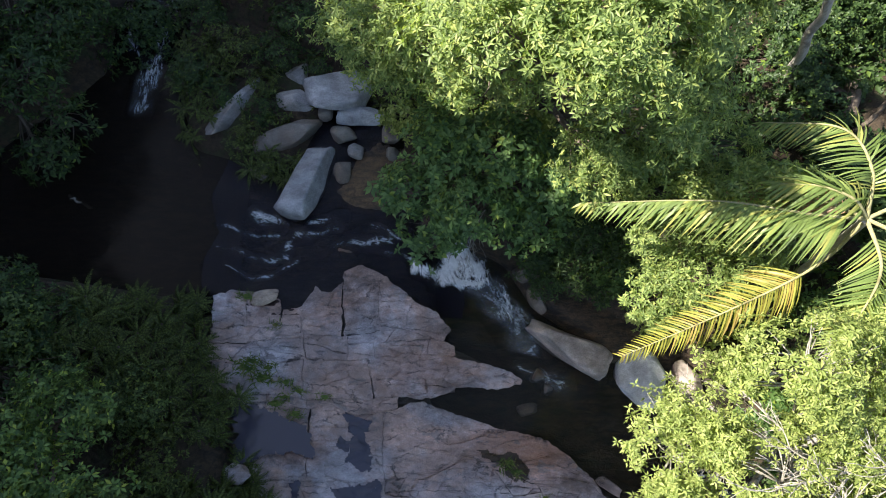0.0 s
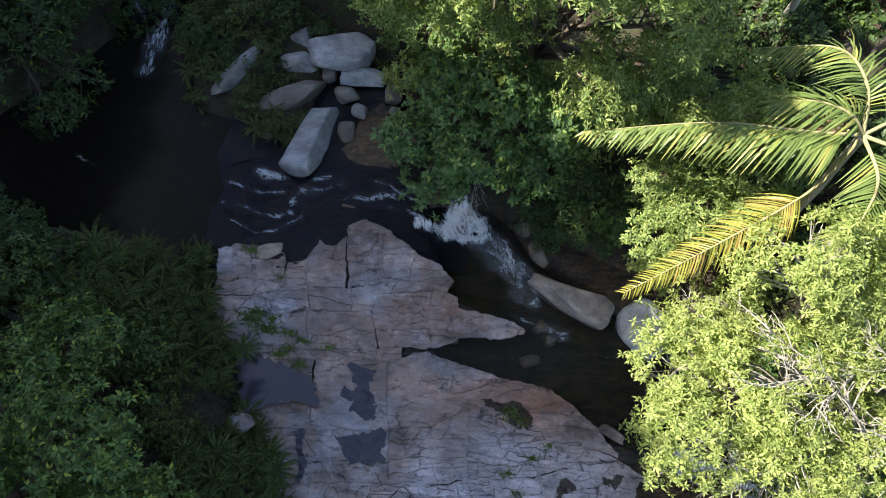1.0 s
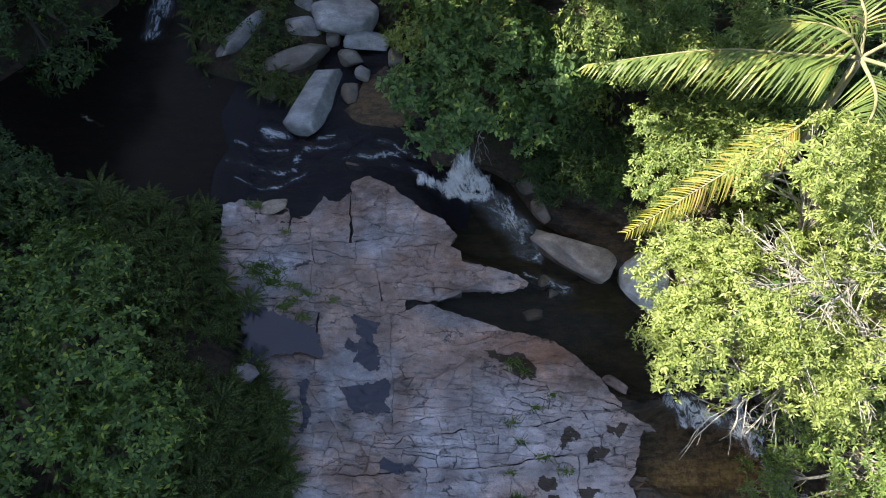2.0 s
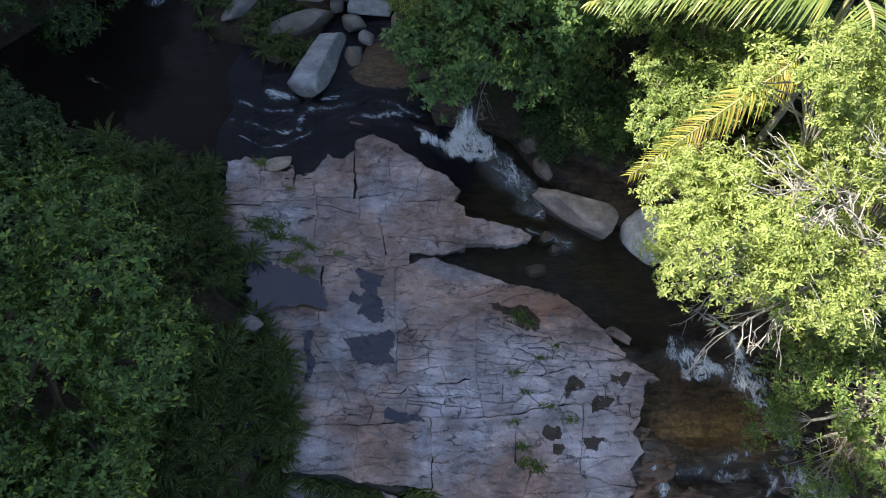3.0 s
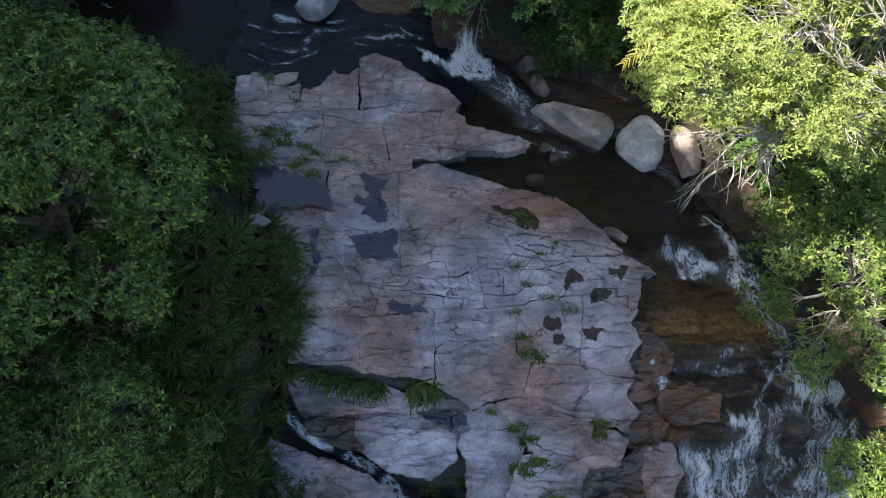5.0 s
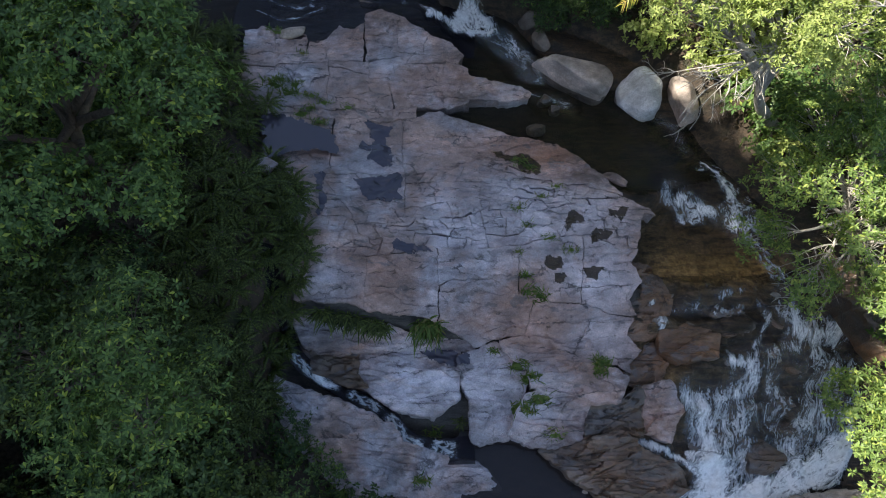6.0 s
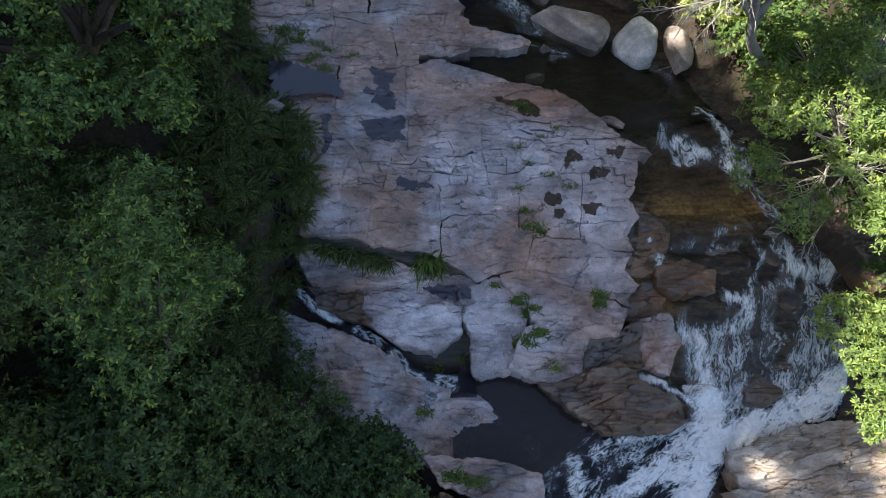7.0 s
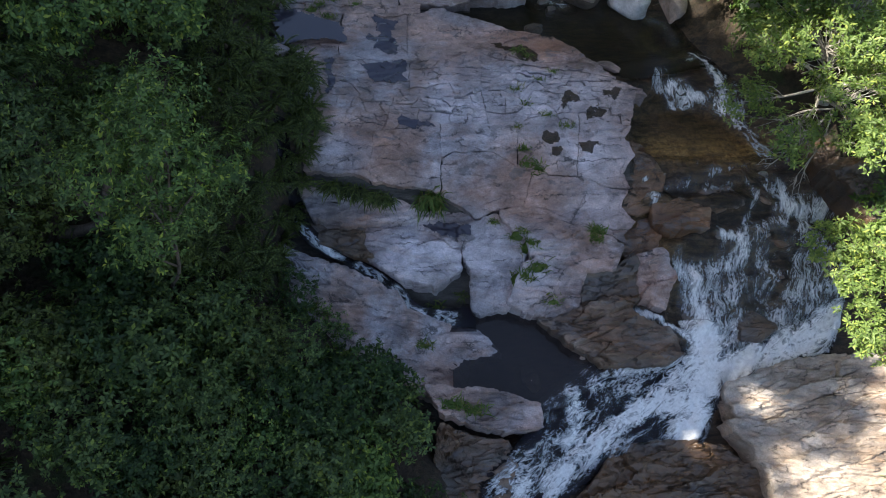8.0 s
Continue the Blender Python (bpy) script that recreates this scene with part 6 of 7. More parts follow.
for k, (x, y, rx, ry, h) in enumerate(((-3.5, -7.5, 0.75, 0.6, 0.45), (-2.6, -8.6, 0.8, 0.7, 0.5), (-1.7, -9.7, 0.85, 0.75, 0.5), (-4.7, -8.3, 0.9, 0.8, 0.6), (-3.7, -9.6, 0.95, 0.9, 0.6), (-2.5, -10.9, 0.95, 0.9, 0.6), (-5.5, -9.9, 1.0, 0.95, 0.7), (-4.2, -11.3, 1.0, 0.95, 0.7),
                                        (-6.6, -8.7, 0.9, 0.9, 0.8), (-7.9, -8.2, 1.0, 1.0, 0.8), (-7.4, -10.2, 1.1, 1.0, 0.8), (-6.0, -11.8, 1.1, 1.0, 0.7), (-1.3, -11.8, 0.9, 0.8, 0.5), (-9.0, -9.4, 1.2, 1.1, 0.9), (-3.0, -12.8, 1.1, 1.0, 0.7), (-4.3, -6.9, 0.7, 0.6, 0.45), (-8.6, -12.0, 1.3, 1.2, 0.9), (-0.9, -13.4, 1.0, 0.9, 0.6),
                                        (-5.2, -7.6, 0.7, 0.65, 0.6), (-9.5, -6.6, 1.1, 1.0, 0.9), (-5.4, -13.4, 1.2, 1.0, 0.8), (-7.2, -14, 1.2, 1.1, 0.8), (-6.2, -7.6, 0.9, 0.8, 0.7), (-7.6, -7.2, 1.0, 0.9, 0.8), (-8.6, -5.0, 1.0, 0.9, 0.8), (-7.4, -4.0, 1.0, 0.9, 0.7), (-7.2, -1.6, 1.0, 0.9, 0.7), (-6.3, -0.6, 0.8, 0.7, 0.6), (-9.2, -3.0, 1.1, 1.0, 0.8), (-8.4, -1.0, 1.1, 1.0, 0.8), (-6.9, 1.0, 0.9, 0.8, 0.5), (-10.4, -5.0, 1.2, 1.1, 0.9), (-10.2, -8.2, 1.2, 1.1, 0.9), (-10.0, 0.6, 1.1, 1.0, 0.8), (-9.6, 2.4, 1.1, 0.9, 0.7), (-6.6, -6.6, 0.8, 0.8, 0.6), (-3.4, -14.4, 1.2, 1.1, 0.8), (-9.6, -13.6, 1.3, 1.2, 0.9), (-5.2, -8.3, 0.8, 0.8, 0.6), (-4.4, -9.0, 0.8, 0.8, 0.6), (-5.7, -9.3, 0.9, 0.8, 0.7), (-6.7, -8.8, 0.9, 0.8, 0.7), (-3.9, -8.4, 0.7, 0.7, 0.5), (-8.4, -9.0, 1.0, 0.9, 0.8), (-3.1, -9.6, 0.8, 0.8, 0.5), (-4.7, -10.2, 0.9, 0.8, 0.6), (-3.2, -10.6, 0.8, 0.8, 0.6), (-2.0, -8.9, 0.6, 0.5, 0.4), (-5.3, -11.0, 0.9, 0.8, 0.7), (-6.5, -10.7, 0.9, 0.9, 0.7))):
    # Mostly shade-darkened leaf tones, so the bank's shade is partly in the colour.
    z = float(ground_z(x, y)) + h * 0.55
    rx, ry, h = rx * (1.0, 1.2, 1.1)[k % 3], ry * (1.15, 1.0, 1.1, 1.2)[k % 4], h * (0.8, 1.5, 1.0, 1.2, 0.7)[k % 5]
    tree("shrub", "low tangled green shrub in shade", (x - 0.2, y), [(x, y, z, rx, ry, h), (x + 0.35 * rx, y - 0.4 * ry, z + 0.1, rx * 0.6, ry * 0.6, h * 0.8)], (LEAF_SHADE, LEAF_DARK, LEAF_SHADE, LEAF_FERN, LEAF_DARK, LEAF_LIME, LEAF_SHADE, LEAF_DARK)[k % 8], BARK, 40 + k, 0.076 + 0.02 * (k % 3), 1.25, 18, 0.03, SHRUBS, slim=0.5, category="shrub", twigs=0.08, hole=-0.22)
BANK_SHRUBS = "low growth along the right bank"
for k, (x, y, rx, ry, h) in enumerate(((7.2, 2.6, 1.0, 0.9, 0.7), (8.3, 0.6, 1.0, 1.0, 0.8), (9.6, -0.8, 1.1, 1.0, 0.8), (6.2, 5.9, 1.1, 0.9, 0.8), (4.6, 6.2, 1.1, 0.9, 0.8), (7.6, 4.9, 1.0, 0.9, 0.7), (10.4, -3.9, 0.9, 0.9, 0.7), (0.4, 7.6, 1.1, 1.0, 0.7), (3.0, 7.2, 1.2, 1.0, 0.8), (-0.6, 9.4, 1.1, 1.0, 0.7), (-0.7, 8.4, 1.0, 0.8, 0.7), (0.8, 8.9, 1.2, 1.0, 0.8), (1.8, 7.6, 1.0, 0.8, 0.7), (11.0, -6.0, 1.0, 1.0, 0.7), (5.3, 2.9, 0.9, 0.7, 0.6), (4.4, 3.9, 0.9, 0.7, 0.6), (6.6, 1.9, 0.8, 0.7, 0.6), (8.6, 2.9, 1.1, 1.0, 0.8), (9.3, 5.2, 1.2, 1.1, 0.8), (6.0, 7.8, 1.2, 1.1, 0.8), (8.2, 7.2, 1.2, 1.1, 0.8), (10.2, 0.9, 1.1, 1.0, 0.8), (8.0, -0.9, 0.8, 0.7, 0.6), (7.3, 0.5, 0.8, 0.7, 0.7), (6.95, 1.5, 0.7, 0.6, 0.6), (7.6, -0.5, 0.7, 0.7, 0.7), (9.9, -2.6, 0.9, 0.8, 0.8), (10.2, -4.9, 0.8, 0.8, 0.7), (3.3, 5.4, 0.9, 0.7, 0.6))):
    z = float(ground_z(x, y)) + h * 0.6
    # Shrubs in the shaded far corner get the dark leaf, others the brighter ones.
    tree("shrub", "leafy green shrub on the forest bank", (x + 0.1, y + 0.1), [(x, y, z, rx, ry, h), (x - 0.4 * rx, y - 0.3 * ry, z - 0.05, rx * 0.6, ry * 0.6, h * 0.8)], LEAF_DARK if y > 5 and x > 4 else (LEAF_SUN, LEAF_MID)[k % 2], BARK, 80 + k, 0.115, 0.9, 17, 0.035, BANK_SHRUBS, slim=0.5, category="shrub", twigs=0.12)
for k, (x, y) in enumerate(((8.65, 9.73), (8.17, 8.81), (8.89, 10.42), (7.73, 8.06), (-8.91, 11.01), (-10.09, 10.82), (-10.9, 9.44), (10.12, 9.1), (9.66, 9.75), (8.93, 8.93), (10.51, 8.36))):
    # Filler shrubs whose dark leaf colour deepens the shaded forest floor.
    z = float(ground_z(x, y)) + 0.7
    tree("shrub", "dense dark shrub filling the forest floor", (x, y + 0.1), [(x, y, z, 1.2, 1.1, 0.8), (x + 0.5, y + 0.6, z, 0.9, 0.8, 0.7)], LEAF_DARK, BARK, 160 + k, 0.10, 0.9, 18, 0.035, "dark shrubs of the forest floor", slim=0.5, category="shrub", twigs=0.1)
CREEPERS = "creepers and herbs among the boulders"
for k, (x, y, rx, ry, h) in enumerate(((-4.9, 8.6, 0.65, 0.4, 0.25), (-5.0, 9.4, 0.55, 0.5, 0.3), (-4.6, 10.3, 0.8, 0.6, 0.4), (-5.9, 10.4, 0.9, 0.7, 0.45), (-3.9, 10.9, 0.9, 0.6, 0.4), (-4.75, 7.1, 0.5, 0.35, 0.2), (-7.0, 9.6, 0.6, 0.7, 0.4), (-5.2, 7.9, 0.35, 0.3, 0.2), (-2.2, 10.4, 1.0, 0.7, 0.5), (-5.0, 12.0, 1.2, 0.9, 0.6), (-6.8, 11.4, 0.8, 0.8, 0.5), (-5.5, 7.5, 0.5, 0.35, 0.22), (-6.1, 9.2, 0.35, 0.5, 0.25), (-4.6, 8.35, 0.5, 0.25, 0.2), (-3.5, 9.9, 0.5, 0.5, 0.3), (-3.4, 8.9, 0.25, 0.3, 0.2), (-7.3, 12.4, 1.0, 0.9, 0.5), (-6.2, 13.0, 1.2, 0.9, 0.6))):
    z = float(ground_z(x, y)) + h * 0.7
    tree("shrub", "low dark creeper over stones in shade", (x, y), [(x, y, z, rx, ry, h)], (LEAF_DARK, LEAF_FERN)[k % 2], BARK, 120 + k, 0.09, 1.1, 16, 0.02, CREEPERS, slim=0.4, category="shrub", twigs=0.15, spread=0.22)


# ---- ferns, grass, palm ----
def frond_mesh(name, length, arch, pairs, leaflet, slim, seed, sweep=0.35, drop=0.25):
    """A feathered frond along +x from the origin: stalk in one mesh is left to its own part; here its leaflets."""
    g = np.random.default_rng(seed)
    s = np.linspace(0.10, 1.0, pairs)
    x = length * (s - 0.10 * s**2)
    z = arch * length * (1.3 * s - 1.75 * s**2)
    base = np.stack([x, 0 * x, z], 1)
    tan = unit(np.gradient(base, axis=0))
    size = leaflet * np.sin(np.pi * np.clip(s * 0.9 + 0.12, 0, 1)) ** 0.7
    at, way, up, ln = [], [], [], []
    for sign in (-1, 1):
        w = np.stack([tan[:, 0] * sweep + 0 * s, np.full(pairs, sign * 1.0), tan[:, 2] * sweep - drop - 0.1 * s], 1)
        w += g.normal(scale=0.07, size=w.shape)
        at.append(base)
        way.append(w)
        up.append(np.tile([0.0, -0.15 * sign, 1.0], (pairs, 1)) + g.normal(scale=0.12, size=w.shape))
        ln.append(size * g.uniform(0.85, 1.1, pairs))
    at, way, up, ln = (np.concatenate(q) for q in (at, way, up, ln))
    me = leaves(name, at, way, up, ln, ln * slim, 0.12, 0.28)
    v = np.zeros(len(me.vertices) * 3, np.float32)
    me.vertices.foreach_get("co", v)
    t = np.zeros(len(me.loops), np.int32)
    me.loops.foreach_get("vertex_index", t)
    stalk = np.concatenate([[[0, 0, 0]], base[::4]])
    rib = tube(stalk, np.linspace(0.012, 0.004, len(stalk)), 3)
    return raw_mesh(name, *joined([(v.reshape(-1, 3), t.reshape(-1, 3)), rib]), False), base


fern_fronds = [frond_mesh("frond", 0.62 + 0.08 * k, 0.38, 17, 0.13, 0.34, 200 + k)[0] for k in range(3)]
strap_fronds = [frond_mesh("frond", 0.54 + 0.08 * k, 0.46, 15, 0.066, 0.62, 210 + k, 0.45, 0.10)[0] for k in range(3)]
for q in fern_fronds + strap_fronds:
    q.materials.append(LEAF_FERN)


def fern(label, fronds, count, group, seed):
    """A rosette of fronds about a short rootstock."""
    r = random.Random(seed)
    ob = thing("fern", label, "fern", group)
    part("rootstock", raw_mesh("rootstock", *tube([(0, 0, -0.12), (0, 0, 0.02), (0, 0, 0.08)], [0.06, 0.05, 0.02], 6)), BARK, ob)
    for k in range(count):
        f = part("frond", fronds[k % len(fronds)], None, ob)
        f.matrix_basis = pose(0, 0, 0.03, r.uniform(-12, 12), r.uniform(-38, 20), 360 * k / count + r.uniform(-14, 14)) @ Matrix.Scale(r.uniform(0.75, 1.12), 4)
    return ob


def in_polygon(poly, gap, seed, limit=999):
    r, pts = random.Random(seed), []
    x0, x1, y0, y1 = min(q[0] for q in poly), max(q[0] for q in poly), min(q[1] for q in poly), max(q[1] for q in poly)
    for _ in range(4000):
        x, y = r.uniform(x0, x1), r.uniform(y0, y1)
        if len(pts) < limit and inside(np.array(x), np.array(y), poly) and all((x - a) ** 2 + (y - b) ** 2 > gap * gap for a, b in pts):
            pts.append((x, y))
    return pts


FERNS = "dense ferns on the left bank"
models = [fern("dark green sword fern crowding the shaded bank", strap_fronds, 26, FERNS, 300 + k) for k in range(3)]
spots = in_polygon([(-6.1, 3.3), (-5.9, 2.2), (-5.4, 1.0), (-5.3, 0.1), (-7.2, 0.2), (-9.2, 1.5), (-9.0, 3.0)], 0.33, 1, 80) + in_polygon([(-4.2, -0.9), (-3.75, -2.2), (-3.6, -3.4), (-3.8, -4.0), (-4.2, -4.6), (-4.2, -5.5), (-4.4, -6.2), (-4.7, -6.9), (-5.8, -7.0), (-6.6, -5.0), (-6.4, -3.0), (-5.6, -1.0)], 0.33, 2, 100)
spots += [(-4.9, 0.95), (-4.75, -0.55)]
r = random.Random(9)
for k, (x, y) in enumerate(spots):
    m = pose(x, y, rock_z(x, y) + 0.22 + r.uniform(0, 0.14), r.uniform(-14, 14), r.uniform(-6, 26), r.uniform(0, 360)) @ Matrix.Scale(r.uniform(0.75, 1.08), 4)
    if k < len(models):
        models[k].matrix_basis = m
    else:
        twin = copy_thing(models[k % 3], m)
        twin.matrix_basis = m
BANK_FERNS = "ferns among the upper boulders"
upper = [fern("shaded fern beside boulders at the pool", strap_fronds, 13, BANK_FERNS, 320 + k) for k in range(2)]
spots = in_polygon([(-7.6, 9.8), (-7.2, 8.0), (-6.7, 7.3), (-6.3, 8.4), (-5.6, 9.6), (-6.4, 10.6), (-7.4, 10.8)], 0.4, 3, 26) + in_polygon([(-5.2, 6.9), (-4.2, 6.4), (-3.9, 7.4), (-4.6, 7.4)], 0.34, 4, 8) + [(-1.75, 8.95), (-1.5, 9.4), (-5.4, 8.1), (-4.9, 9.2), (-3.6, 10.2)]
for k, (x, y) in enumerate(spots):
    m = pose(x, y, rock_z(x, y) + 0.12, r.uniform(-8, 8), r.uniform(-8, 8), r.uniform(0, 360)) @ Matrix.Scale(r.uniform(0.7, 1.05), 4)
    if k < len(upper):
        upper[k].matrix_basis = m
    else:
        twin = copy_thing(upper[k % 2], m)
        twin.matrix_basis = m


def tuft(label, x, y, length, blades, spread, seed, lean=(0.0, 0.0), material=LEAF_GRASS):
    """A tuft of arching grass blades rooted in a crack."""
    g = np.random.default_rng(seed)
    a = g.uniform(0, 2 * math.pi, blades)
    l = length * g.uniform(0.5, 1.1, blades)
    root = np.stack([np.clip(g.normal(scale=spread, size=blades), -1.3 * spread, 1.3 * spread), np.clip(g.normal(scale=spread * 0.45, size=blades), -0.6 * spread, 0.6 * spread), 0 * a], 1)
    out = np.stack([np.cos(a) + lean[0], np.sin(a) + lean[1], 0 * a], 1) * g.uniform(0.3, 0.9, blades)[:, None]
    steps = np.array([0, 0.35, 0.7, 1.0])
    line = root[:, None] + out[:, None] * (l[:, None] * steps[None])[..., None] * 0.8
    line[..., 2] += l[:, None] * (1.15 * steps - 0.85 * steps**2)[None]
    side = unit(np.cross(out, [0, 0, 1.0]))[:, None] * (0.011 * np.array([1.0, 1.0, 0.7, 0.06]))[None, :, None] * (length / 0.35)
    v = np.stack([line - side, line + side], 2).reshape(blades, 8, 3)
    i = np.arange(blades)[:, None] * 8
    t = np.concatenate([np.concatenate([i + [k, k + 1, k + 2], i + [k + 1, k + 3, k + 2]]) for k in (0, 2, 4)])
    v[..., 2] -= 0.02
    for q in range(blades):
        v[q, :, 2] += rock_z(x + root[q, 0], y + root[q, 1])
    ring = np.linspace(0, 2 * math.pi, 10, endpoint=False)
    mat = np.stack([spread * 1.5 * np.cos(ring), spread * 0.75 * np.sin(ring), 0 * ring], 1)
    mat[:, 2] = [rock_z(x + a, y + b) - 0.03 for a, b in mat[:, :2]]
    mat = np.concatenate([mat, [[0, 0, rock_z(x, y) + 0.03]]])
    sod = (mat, np.array([(q, (q + 1) % 10, 10) for q in range(10)]))
    me = raw_mesh("grass_tuft", *joined([(v.reshape(-1, 3), t), sod]), False)
    me.materials.append(material)
    ob = tagged(new("grass_tuft", me), label, "grass", "grass rooted in the rock")
    ob.location = (x, y, 0)
    return ob


hanging = "dark green grass hanging from a rock crack"
for k in range(7):
    x = -3.35 + 0.24 * k
    tuft(hanging, x, -4.22 - 0.05 * k, 0.52, 90, 0.12, 400 + k, (0.0, -0.7), LEAF_FERN)
tuft("bushy green grass clump over a rock shelf", -0.95, -4.5, 0.6, 170, 0.14, 410, (0.0, -0.8), LEAF_GRASS)
tuft("bushy green grass clump over a rock shelf", -0.7, -4.55, 0.55, 120, 0.12, 411, (0.1, -0.8), LEAF_GRASS)
weed = "small green weed tuft in a rock crack"
for k, (x, y, l, n, s) in enumerate(((1.55, -3.9, 0.24, 60, 0.12), (1.85, -4.0, 0.25, 70, 0.12), (1.5, -3.55, 0.22, 50, 0.08), (3.3, -5.45, 0.3, 90, 0.12), (3.25, -5.65, 0.26, 60, 0.1), (1.35, -5.45, 0.24, 60, 0.12), (1.6, -5.75, 0.26, 70, 0.12), (0.75, -5.1, 0.2, 40, 0.08), (1.45, -6.35, 0.28, 80, 0.18), (1.85, -6.2, 0.26, 60, 0.15),
                                   (2.2, -6.95, 0.22, 50, 0.14), (1.55, -0.55, 0.26, 60, 0.14), (1.75, -0.75, 0.22, 40, 0.1), (1.4, -1.9, 0.2, 40, 0.1), (1.6, -2.35, 0.2, 40, 0.08), (1.35, -3.0, 0.18, 30, 0.06), (-4.75, 1.85, 0.22, 70, 0.14), (-4.3, 1.72, 0.2, 60, 0.12), (-3.85, 1.35, 0.2, 60, 0.12), (-3.5, 1.15, 0.18, 50, 0.12), (-2.9, 1.0, 0.16, 40, 0.12), (-4.1, 0.85, 0.2, 50, 0.14), (2.4, -1.3, 0.16, 40, 0.1), (2.15, -2.7, 0.2, 50, 0.12), (2.6, -3.0, 0.18, 50, 0.12), (2.0, -1.6, 0.18, 40, 0.1), (-5.0, 3.45, 0.22, 50, 0.12), (-4.9, 1.7, 0.3, 70, 0.18), (-4.45, 1.45, 0.28, 80, 0.16), (-3.9, 1.0, 0.2, 40, 0.1), (-4.2, 2.75, 0.18, 30, 0.1),
                                   (-3.6, 0.6, 0.22, 50, 0.14), (-1.0, -7.9, 0.26, 60, 0.12), (-0.7, -6.75, 0.3, 50, 0.12), (-0.3, -9.35, 0.3, 80, 0.18), (0.2, -9.5, 0.3, 80, 0.16), (9.6, -11.2, 0.3, 60, 0.15), (9.9, -10.8, 0.25, 50, 0.12), (-3.9, -7.2, 0.3, 60, 0.2), (-2.9, -8.2, 0.3, 60, 0.2))):
    tuft(weed, x, y, l * 1.3, n, s * 1.15, 430 + k)
spiky = fern("spiky green fern at the foot of a pale rock", strap_fronds, 11, "", 350)
spiky.matrix_basis = pose(0.0, -6.55, rock_z(0.0, -6.55) + 0.1, 0, 0, 0) @ Matrix.Scale(0.55, 4)

palm = thing("palm_tree", "slender palm with long arching sunlit fronds", "palm tree", "", (7.2, 3.1, float(ground_z(7.2, 3.1)) - 0.1))
po = np.array(palm.location)
HEART = np.array([6.55, 3.25, 6.1])
part("trunk", raw_mesh("trunk", *(lambda vt: (vt[0] - po, vt[1]))(tube(curve([po, (7.0, 3.15, 3.6), HEART], 16), np.linspace(0.10, 0.07, 16), 10))), BARK_PALE, palm)


def palm_frond(points, leaflet, pairs, material, seed, label, hang=0.5, slim=0.048, bare=0.14, fan=1.0, fall=(0, 0, 0)):
    """An arching stalk with two rows of long drooping leaflets."""
    g = np.random.default_rng(seed)
    line = curve(points, 40) - po
    stalk = part("frond", raw_mesh("frond", *tube(line, np.linspace(0.035, 0.006, 40), 6)), RACHIS, palm, label)
    s = np.linspace(bare, 1.0, pairs)
    at0 = np.stack([np.interp(s, np.linspace(0, 1, 40), line[:, k]) for k in range(3)], 1)
    tan = unit(np.gradient(at0, axis=0))
    flat = unit(np.cross(tan, [0, 0, 1.0]))
    pieces = []
    for sign in (-1, 1):
        l = leaflet * np.sin(np.pi * np.clip(0.25 + 0.72 * s, 0, 0.96)) ** 0.6 * g.uniform(0.85, 1.1, pairs)
        way = unit(flat * sign * fan + tan * (0.55 + 0.5 * s[:, None]) + g.normal(scale=0.06, size=(pairs, 3)) + np.array([0, 0, 0.18]) + np.array(fall))
        steps = np.array([0, 0.3, 0.62, 1.0])
        pts = at0[:, None] + way[:, None] * (l[:, None] * steps[None])[..., None]
        pts[..., 2] -= hang * l[:, None] * (steps**2)[None] * g.uniform(0.7, 1.2, pairs)[:, None]
        across = unit(np.cross(way, [0, 0, 1.0]) + g.normal(scale=0.25, size=(pairs, 3)))[:, None] * (leaflet * slim * np.array([0.4, 0.55, 0.45, 0.05]))[None, :, None]
        v = np.stack([pts - across, pts + across], 2).reshape(pairs, 8, 3)
        i = np.arange(pairs)[:, None] * 8
        t = np.concatenate([np.concatenate([i + [k, k + 1, k + 2], i + [k + 1, k + 3, k + 2]]) for k in (0, 2, 4)])
        pieces.append((v.reshape(-1, 3), t))
    for v, t in pieces:
        tagged(part("leaflet", raw_mesh("leaflet", v, t, False), material, stalk), "narrow drooping leaflets", kind="stuff")


palm_frond([HEART, (5.75, 3.35, 6.05), (4.4, 3.7, 5.75), (2.45, 3.95, 5.05)], 0.82, 62, LEAF_PALM, 1, "bright green arching frond", fan=0.35, fall=(0.0, -0.75, -0.1))
palm_frond([HEART, (6.2, 2.75, 5.2), (5.1, 2.2, 4.3), (3.6, 1.6, 2.7)], 0.62, 60, LEAF_YELLOW, 2, "yellowing drooping frond", bare=0.40)
palm_frond([HEART, (6.2, 3.45, 6.4), (5.7, 3.65, 6.45), (5.2, 3.8, 6.2)], 0.75, 30, LEAF_PALM, 3, "", fan=0.5, fall=(0.0, -0.4, 0.0))
palm_frond([HEART, (6.5, 3.9, 6.5), (6.2, 4.6, 6.5), (5.3, 5.0, 6.0)], 0.66, 46, LEAF_PALM, 4, "", fan=0.45, fall=(0.0, -0.6, -0.1))
palm_frond([HEART, (7.2, 2.7, 6.3), (7.9, 2.1, 6.2), (8.7, 1.6, 5.3)], 0.7, 44, LEAF_PALM, 5, "")
palm_frond([HEART, (7.3, 3.6, 6.4), (8.2, 4.3, 6.5), (9.2, 4.9, 5.5)], 0.7, 44, LEAF_PALM, 6, "")
palm_frond([HEART, (6.6, 2.5, 6.1), (6.3, 1.9, 6.0), (6.0, 1.3, 5.4)], 0.66, 34, LEAF_PALM, 7, "")
palm_frond([HEART, (6.2, 3.7, 5.7), (5.6, 4.0, 5.4), (4.7, 4.0, 5.0)], 0.5, 40, LEAF_DEAD, 8, "dry reddish dead frond")

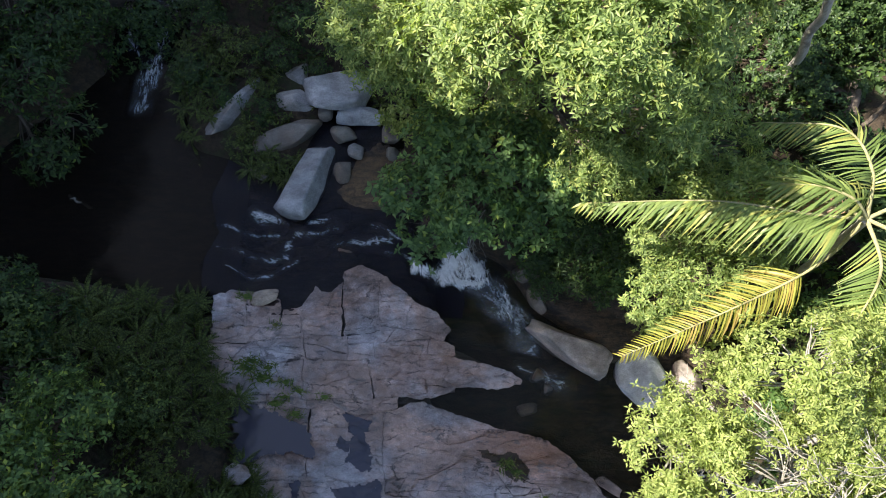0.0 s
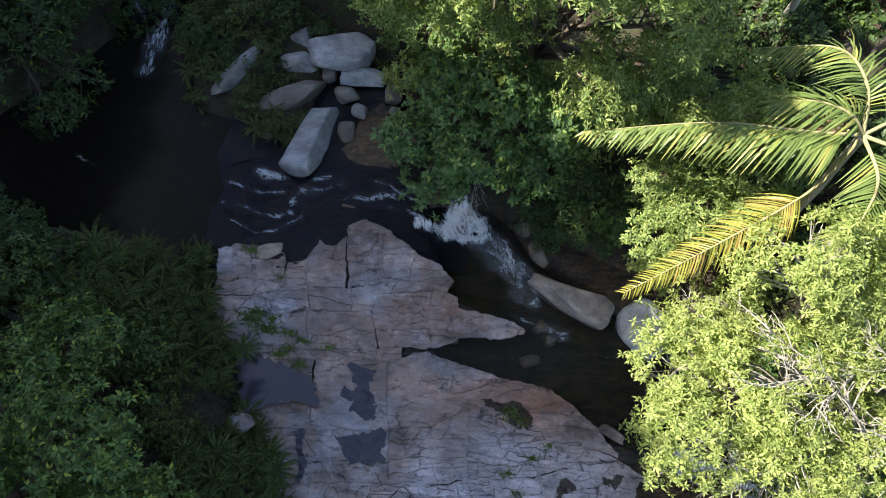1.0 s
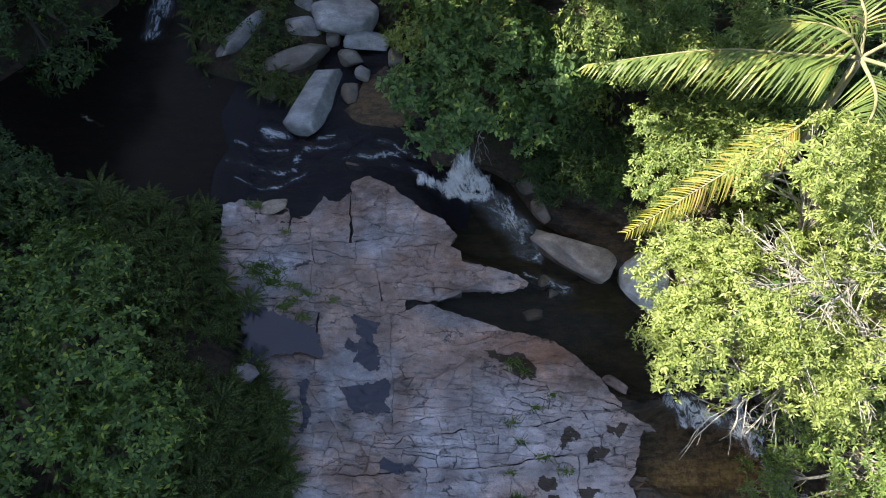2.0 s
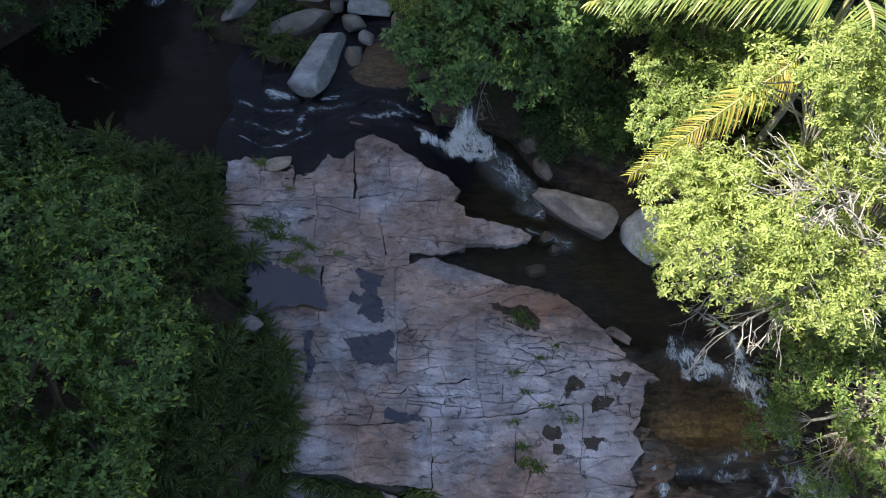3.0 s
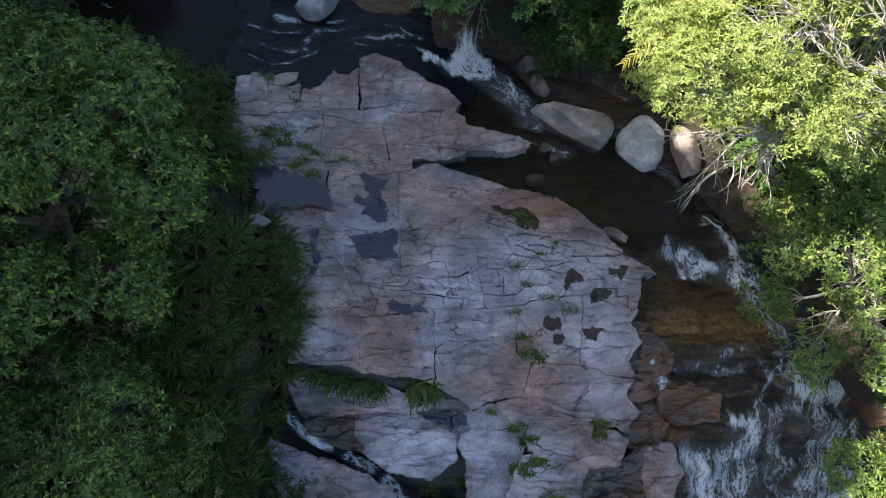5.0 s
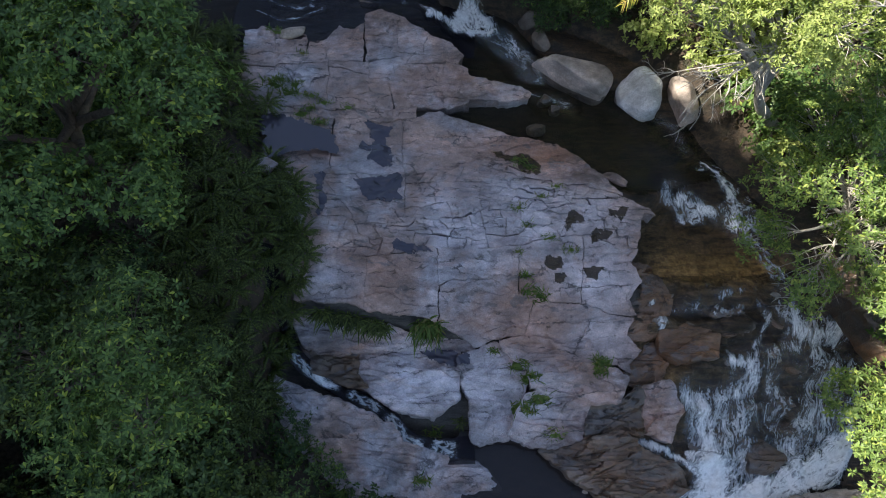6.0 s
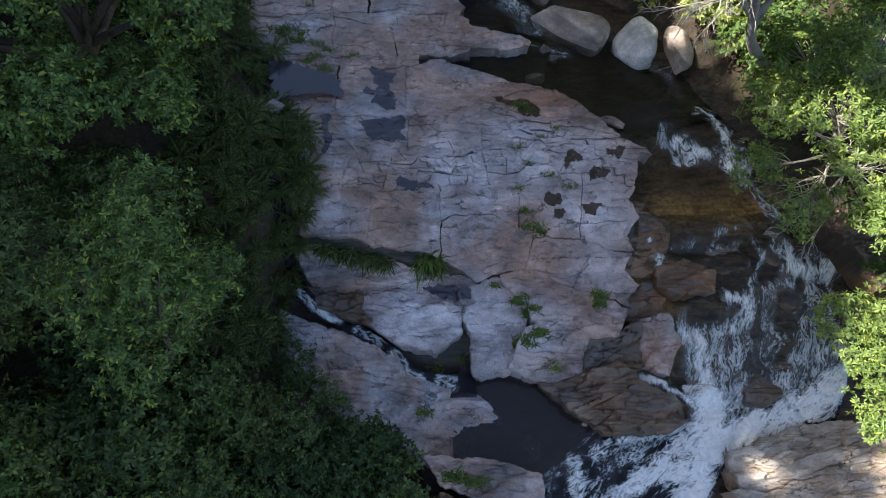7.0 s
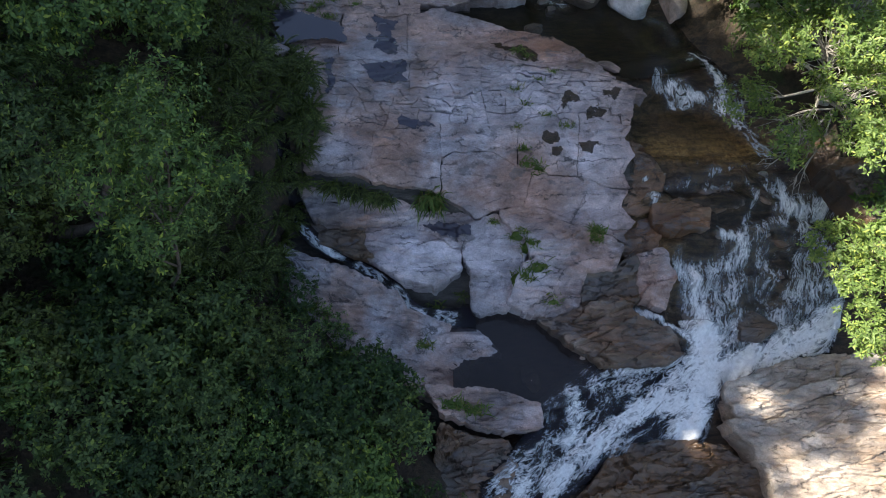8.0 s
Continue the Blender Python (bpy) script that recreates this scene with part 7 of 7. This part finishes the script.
# A leaning pale trunk, bare branches, fallen wood.
def pole(name, label, category, points, r0, r1, material, group=""):
    p = curve(points, 24)
    o = p[0]
    wob = 0.03 * np.stack([np.sin(np.arange(24) * 1.1), np.cos(np.arange(24) * 0.8), 0 * np.arange(24)], 1)
    ob = thing(name, label, category, group, tuple(o))
    part("trunk", raw_mesh("trunk", *(lambda vt: (vt[0] - o, vt[1]))(tube(p + wob * (r0 > 0.03), np.linspace(r0, r1, 24), 9))), material, ob)
    return ob


leaner = pole("leaning_tree", "slender pale grey trunk leaning over dark forest floor", "tree", [(8.15, 7.65, 1.2), (7.49, 7.67, 4.0), (6.67, 7.27, 6.5)], 0.11, 0.08, BARK_PALE)
pole("leaning_tree", "thin pale trunk in the shaded undergrowth", "tree", [(8.0, 5.6, 1.4), (8.5, 6.0, 2.8), (9.0, 6.5, 4.4)], 0.07, 0.05, BARK)
log = pole("fallen_branch", "short pale branch lying in the pool", "branch", [(-10.1, 6.25, -0.06), (-9.8, 6.1, -0.03), (-9.4, 5.9, -0.06)], 0.05, 0.035, BARK_PALE)


def bare_branch(label, root, tips, seed, r0=0.03):
    """A leafless branch that forks into pale twigs."""
    r = random.Random(seed)
    root = np.array(root, float)
    ob = thing("bare_branch", label, "branch", "bare twigs of the right bank", tuple(root))
    for tip in tips:
        tip = np.array(tip, float)
        mid = (root + tip) / 2 + np.array([r.uniform(-0.12, 0.12), r.uniform(-0.12, 0.12), r.uniform(0, 0.15)])
        main = curve([root, mid, tip], 12)
        pieces = [tube(main, np.linspace(r0, 0.007, 12), 6)]
        for _ in range(9):
            a = main[r.randint(3, 11)]
            b = a + (tip - root) * r.uniform(0.12, 0.38) + np.array([r.uniform(-0.35, 0.35), r.uniform(-0.35, 0.35), r.uniform(-0.15, 0.2)])
            side = curve([a, (a + b) / 2 + np.array([r.uniform(-0.06, 0.06), r.uniform(-0.06, 0.06), 0]), b], 7)
            pieces.append(tube(side, np.linspace(r0 * 0.4, 0.004, 7), 5))
            for _ in range(3):
                c = side[r.randint(2, 6)]
                d = c + (b - a) * r.uniform(0.2, 0.5) + np.array([r.uniform(-0.15, 0.15), r.uniform(-0.15, 0.15), r.uniform(-0.08, 0.08)])
                pieces.append(tube([c, (c + d) / 2 + 0.01, d], [0.006, 0.005, 0.003], 4))
        v, t = joined(pieces)
        tagged(part("twig", raw_mesh("twig", v - root, t), BARK_PALE, ob), kind="stuff")
    return ob


dry = "pale leafless twigs reaching over the water"
bare_branch(dry, (5.6, -0.2, 4.9), [(4.3, 0.3, 4.8), (4.1, 0.7, 4.7), (4.6, 0.9, 5.0)], 501)
bare_branch(dry, (5.6, -1.4, 4.6), [(4.2, -1.7, 4.5), (3.8, -1.4, 5.4), (4.0, -2.2, 4.2), (4.7, -2.4, 4.2)], 502)
bare_branch(dry, (6.3, -1.2, 4.9), [(4.9, -1.1, 5.7), (5.3, -0.6, 6.0), (5.7, -1.9, 5.3)], 503)
bare_branch(dry, (6.0, 0.0, 2.6), [(4.6, -0.5, 2.3), (4.3, 0.0, 2.2), (5.0, -0.9, 2.1)], 504, 0.022)
bare_branch(dry, (8.6, -3.4, 0.6), [(7.4, -3.6, 0.4), (7.2, -4.5, 0.2), (7.6, -4.9, 0.0)], 505, 0.025)
bare_branch(dry, (9.3, -2.4, 1.5), [(8.3, -2.6, 1.9), (8.0, -3.2, 1.6)], 506, 0.03)
bare_branch(dry, (5.9, -0.4, 5.6), [(4.6, 0.0, 6.1), (4.4, -0.6, 6.2), (4.9, -0.9, 6.1)], 511, 0.025)
bare_branch(dry, (6.4, -0.7, 5.9), [(5.4, 0.1, 6.6), (5.6, -0.2, 6.6)], 512, 0.025)
bare_branch(dry, (7.4, -1.6, 5.2), [(6.2, -1.8, 5.7), (6.6, -1.0, 6.1), (6.0, -1.3, 5.7)], 513, 0.03)
bare_branch("thin bare vine hanging above the fall", (1.0, 5.2, 1.6), [(0.3, 4.6, 0.7), (0.6, 4.3, 0.5)], 507, 0.012)

# Forest on the valley side, past the view, that shades the gorge.
for k in range(19):
    y = -26 + 2.2 * k
    x = -24.5 + 1.2 * math.sin(k * 2.1)
    top = 0.35 * math.sin(k * 1.7) + np.interp(y, [-26, -8, -5, -3.2, -1.5, 1.2, 2.6, 4.7, 7.6, 11.4, 13.8], [25.6, 25.2, 26.2, 28.8, 30.4, 30.4, 28.8, 28.6, 27.2, 24.6, 18])
    tree("tree", "tall dark forest tree on the valley side", (x - 0.5, y), [(x, y, top - 2.4, 2.3, 2.2, 2.4), (x + 0.8, y + 0.6, top - 6.0, 2.2, 2.2, 2.4)], LEAF_DARK, BARK, 600 + k, 0.55, 0.34, 14, 0.3, "forest on the valley side", slim=0.6, twigs=0.05, spread=0.6, hole=-0.9)
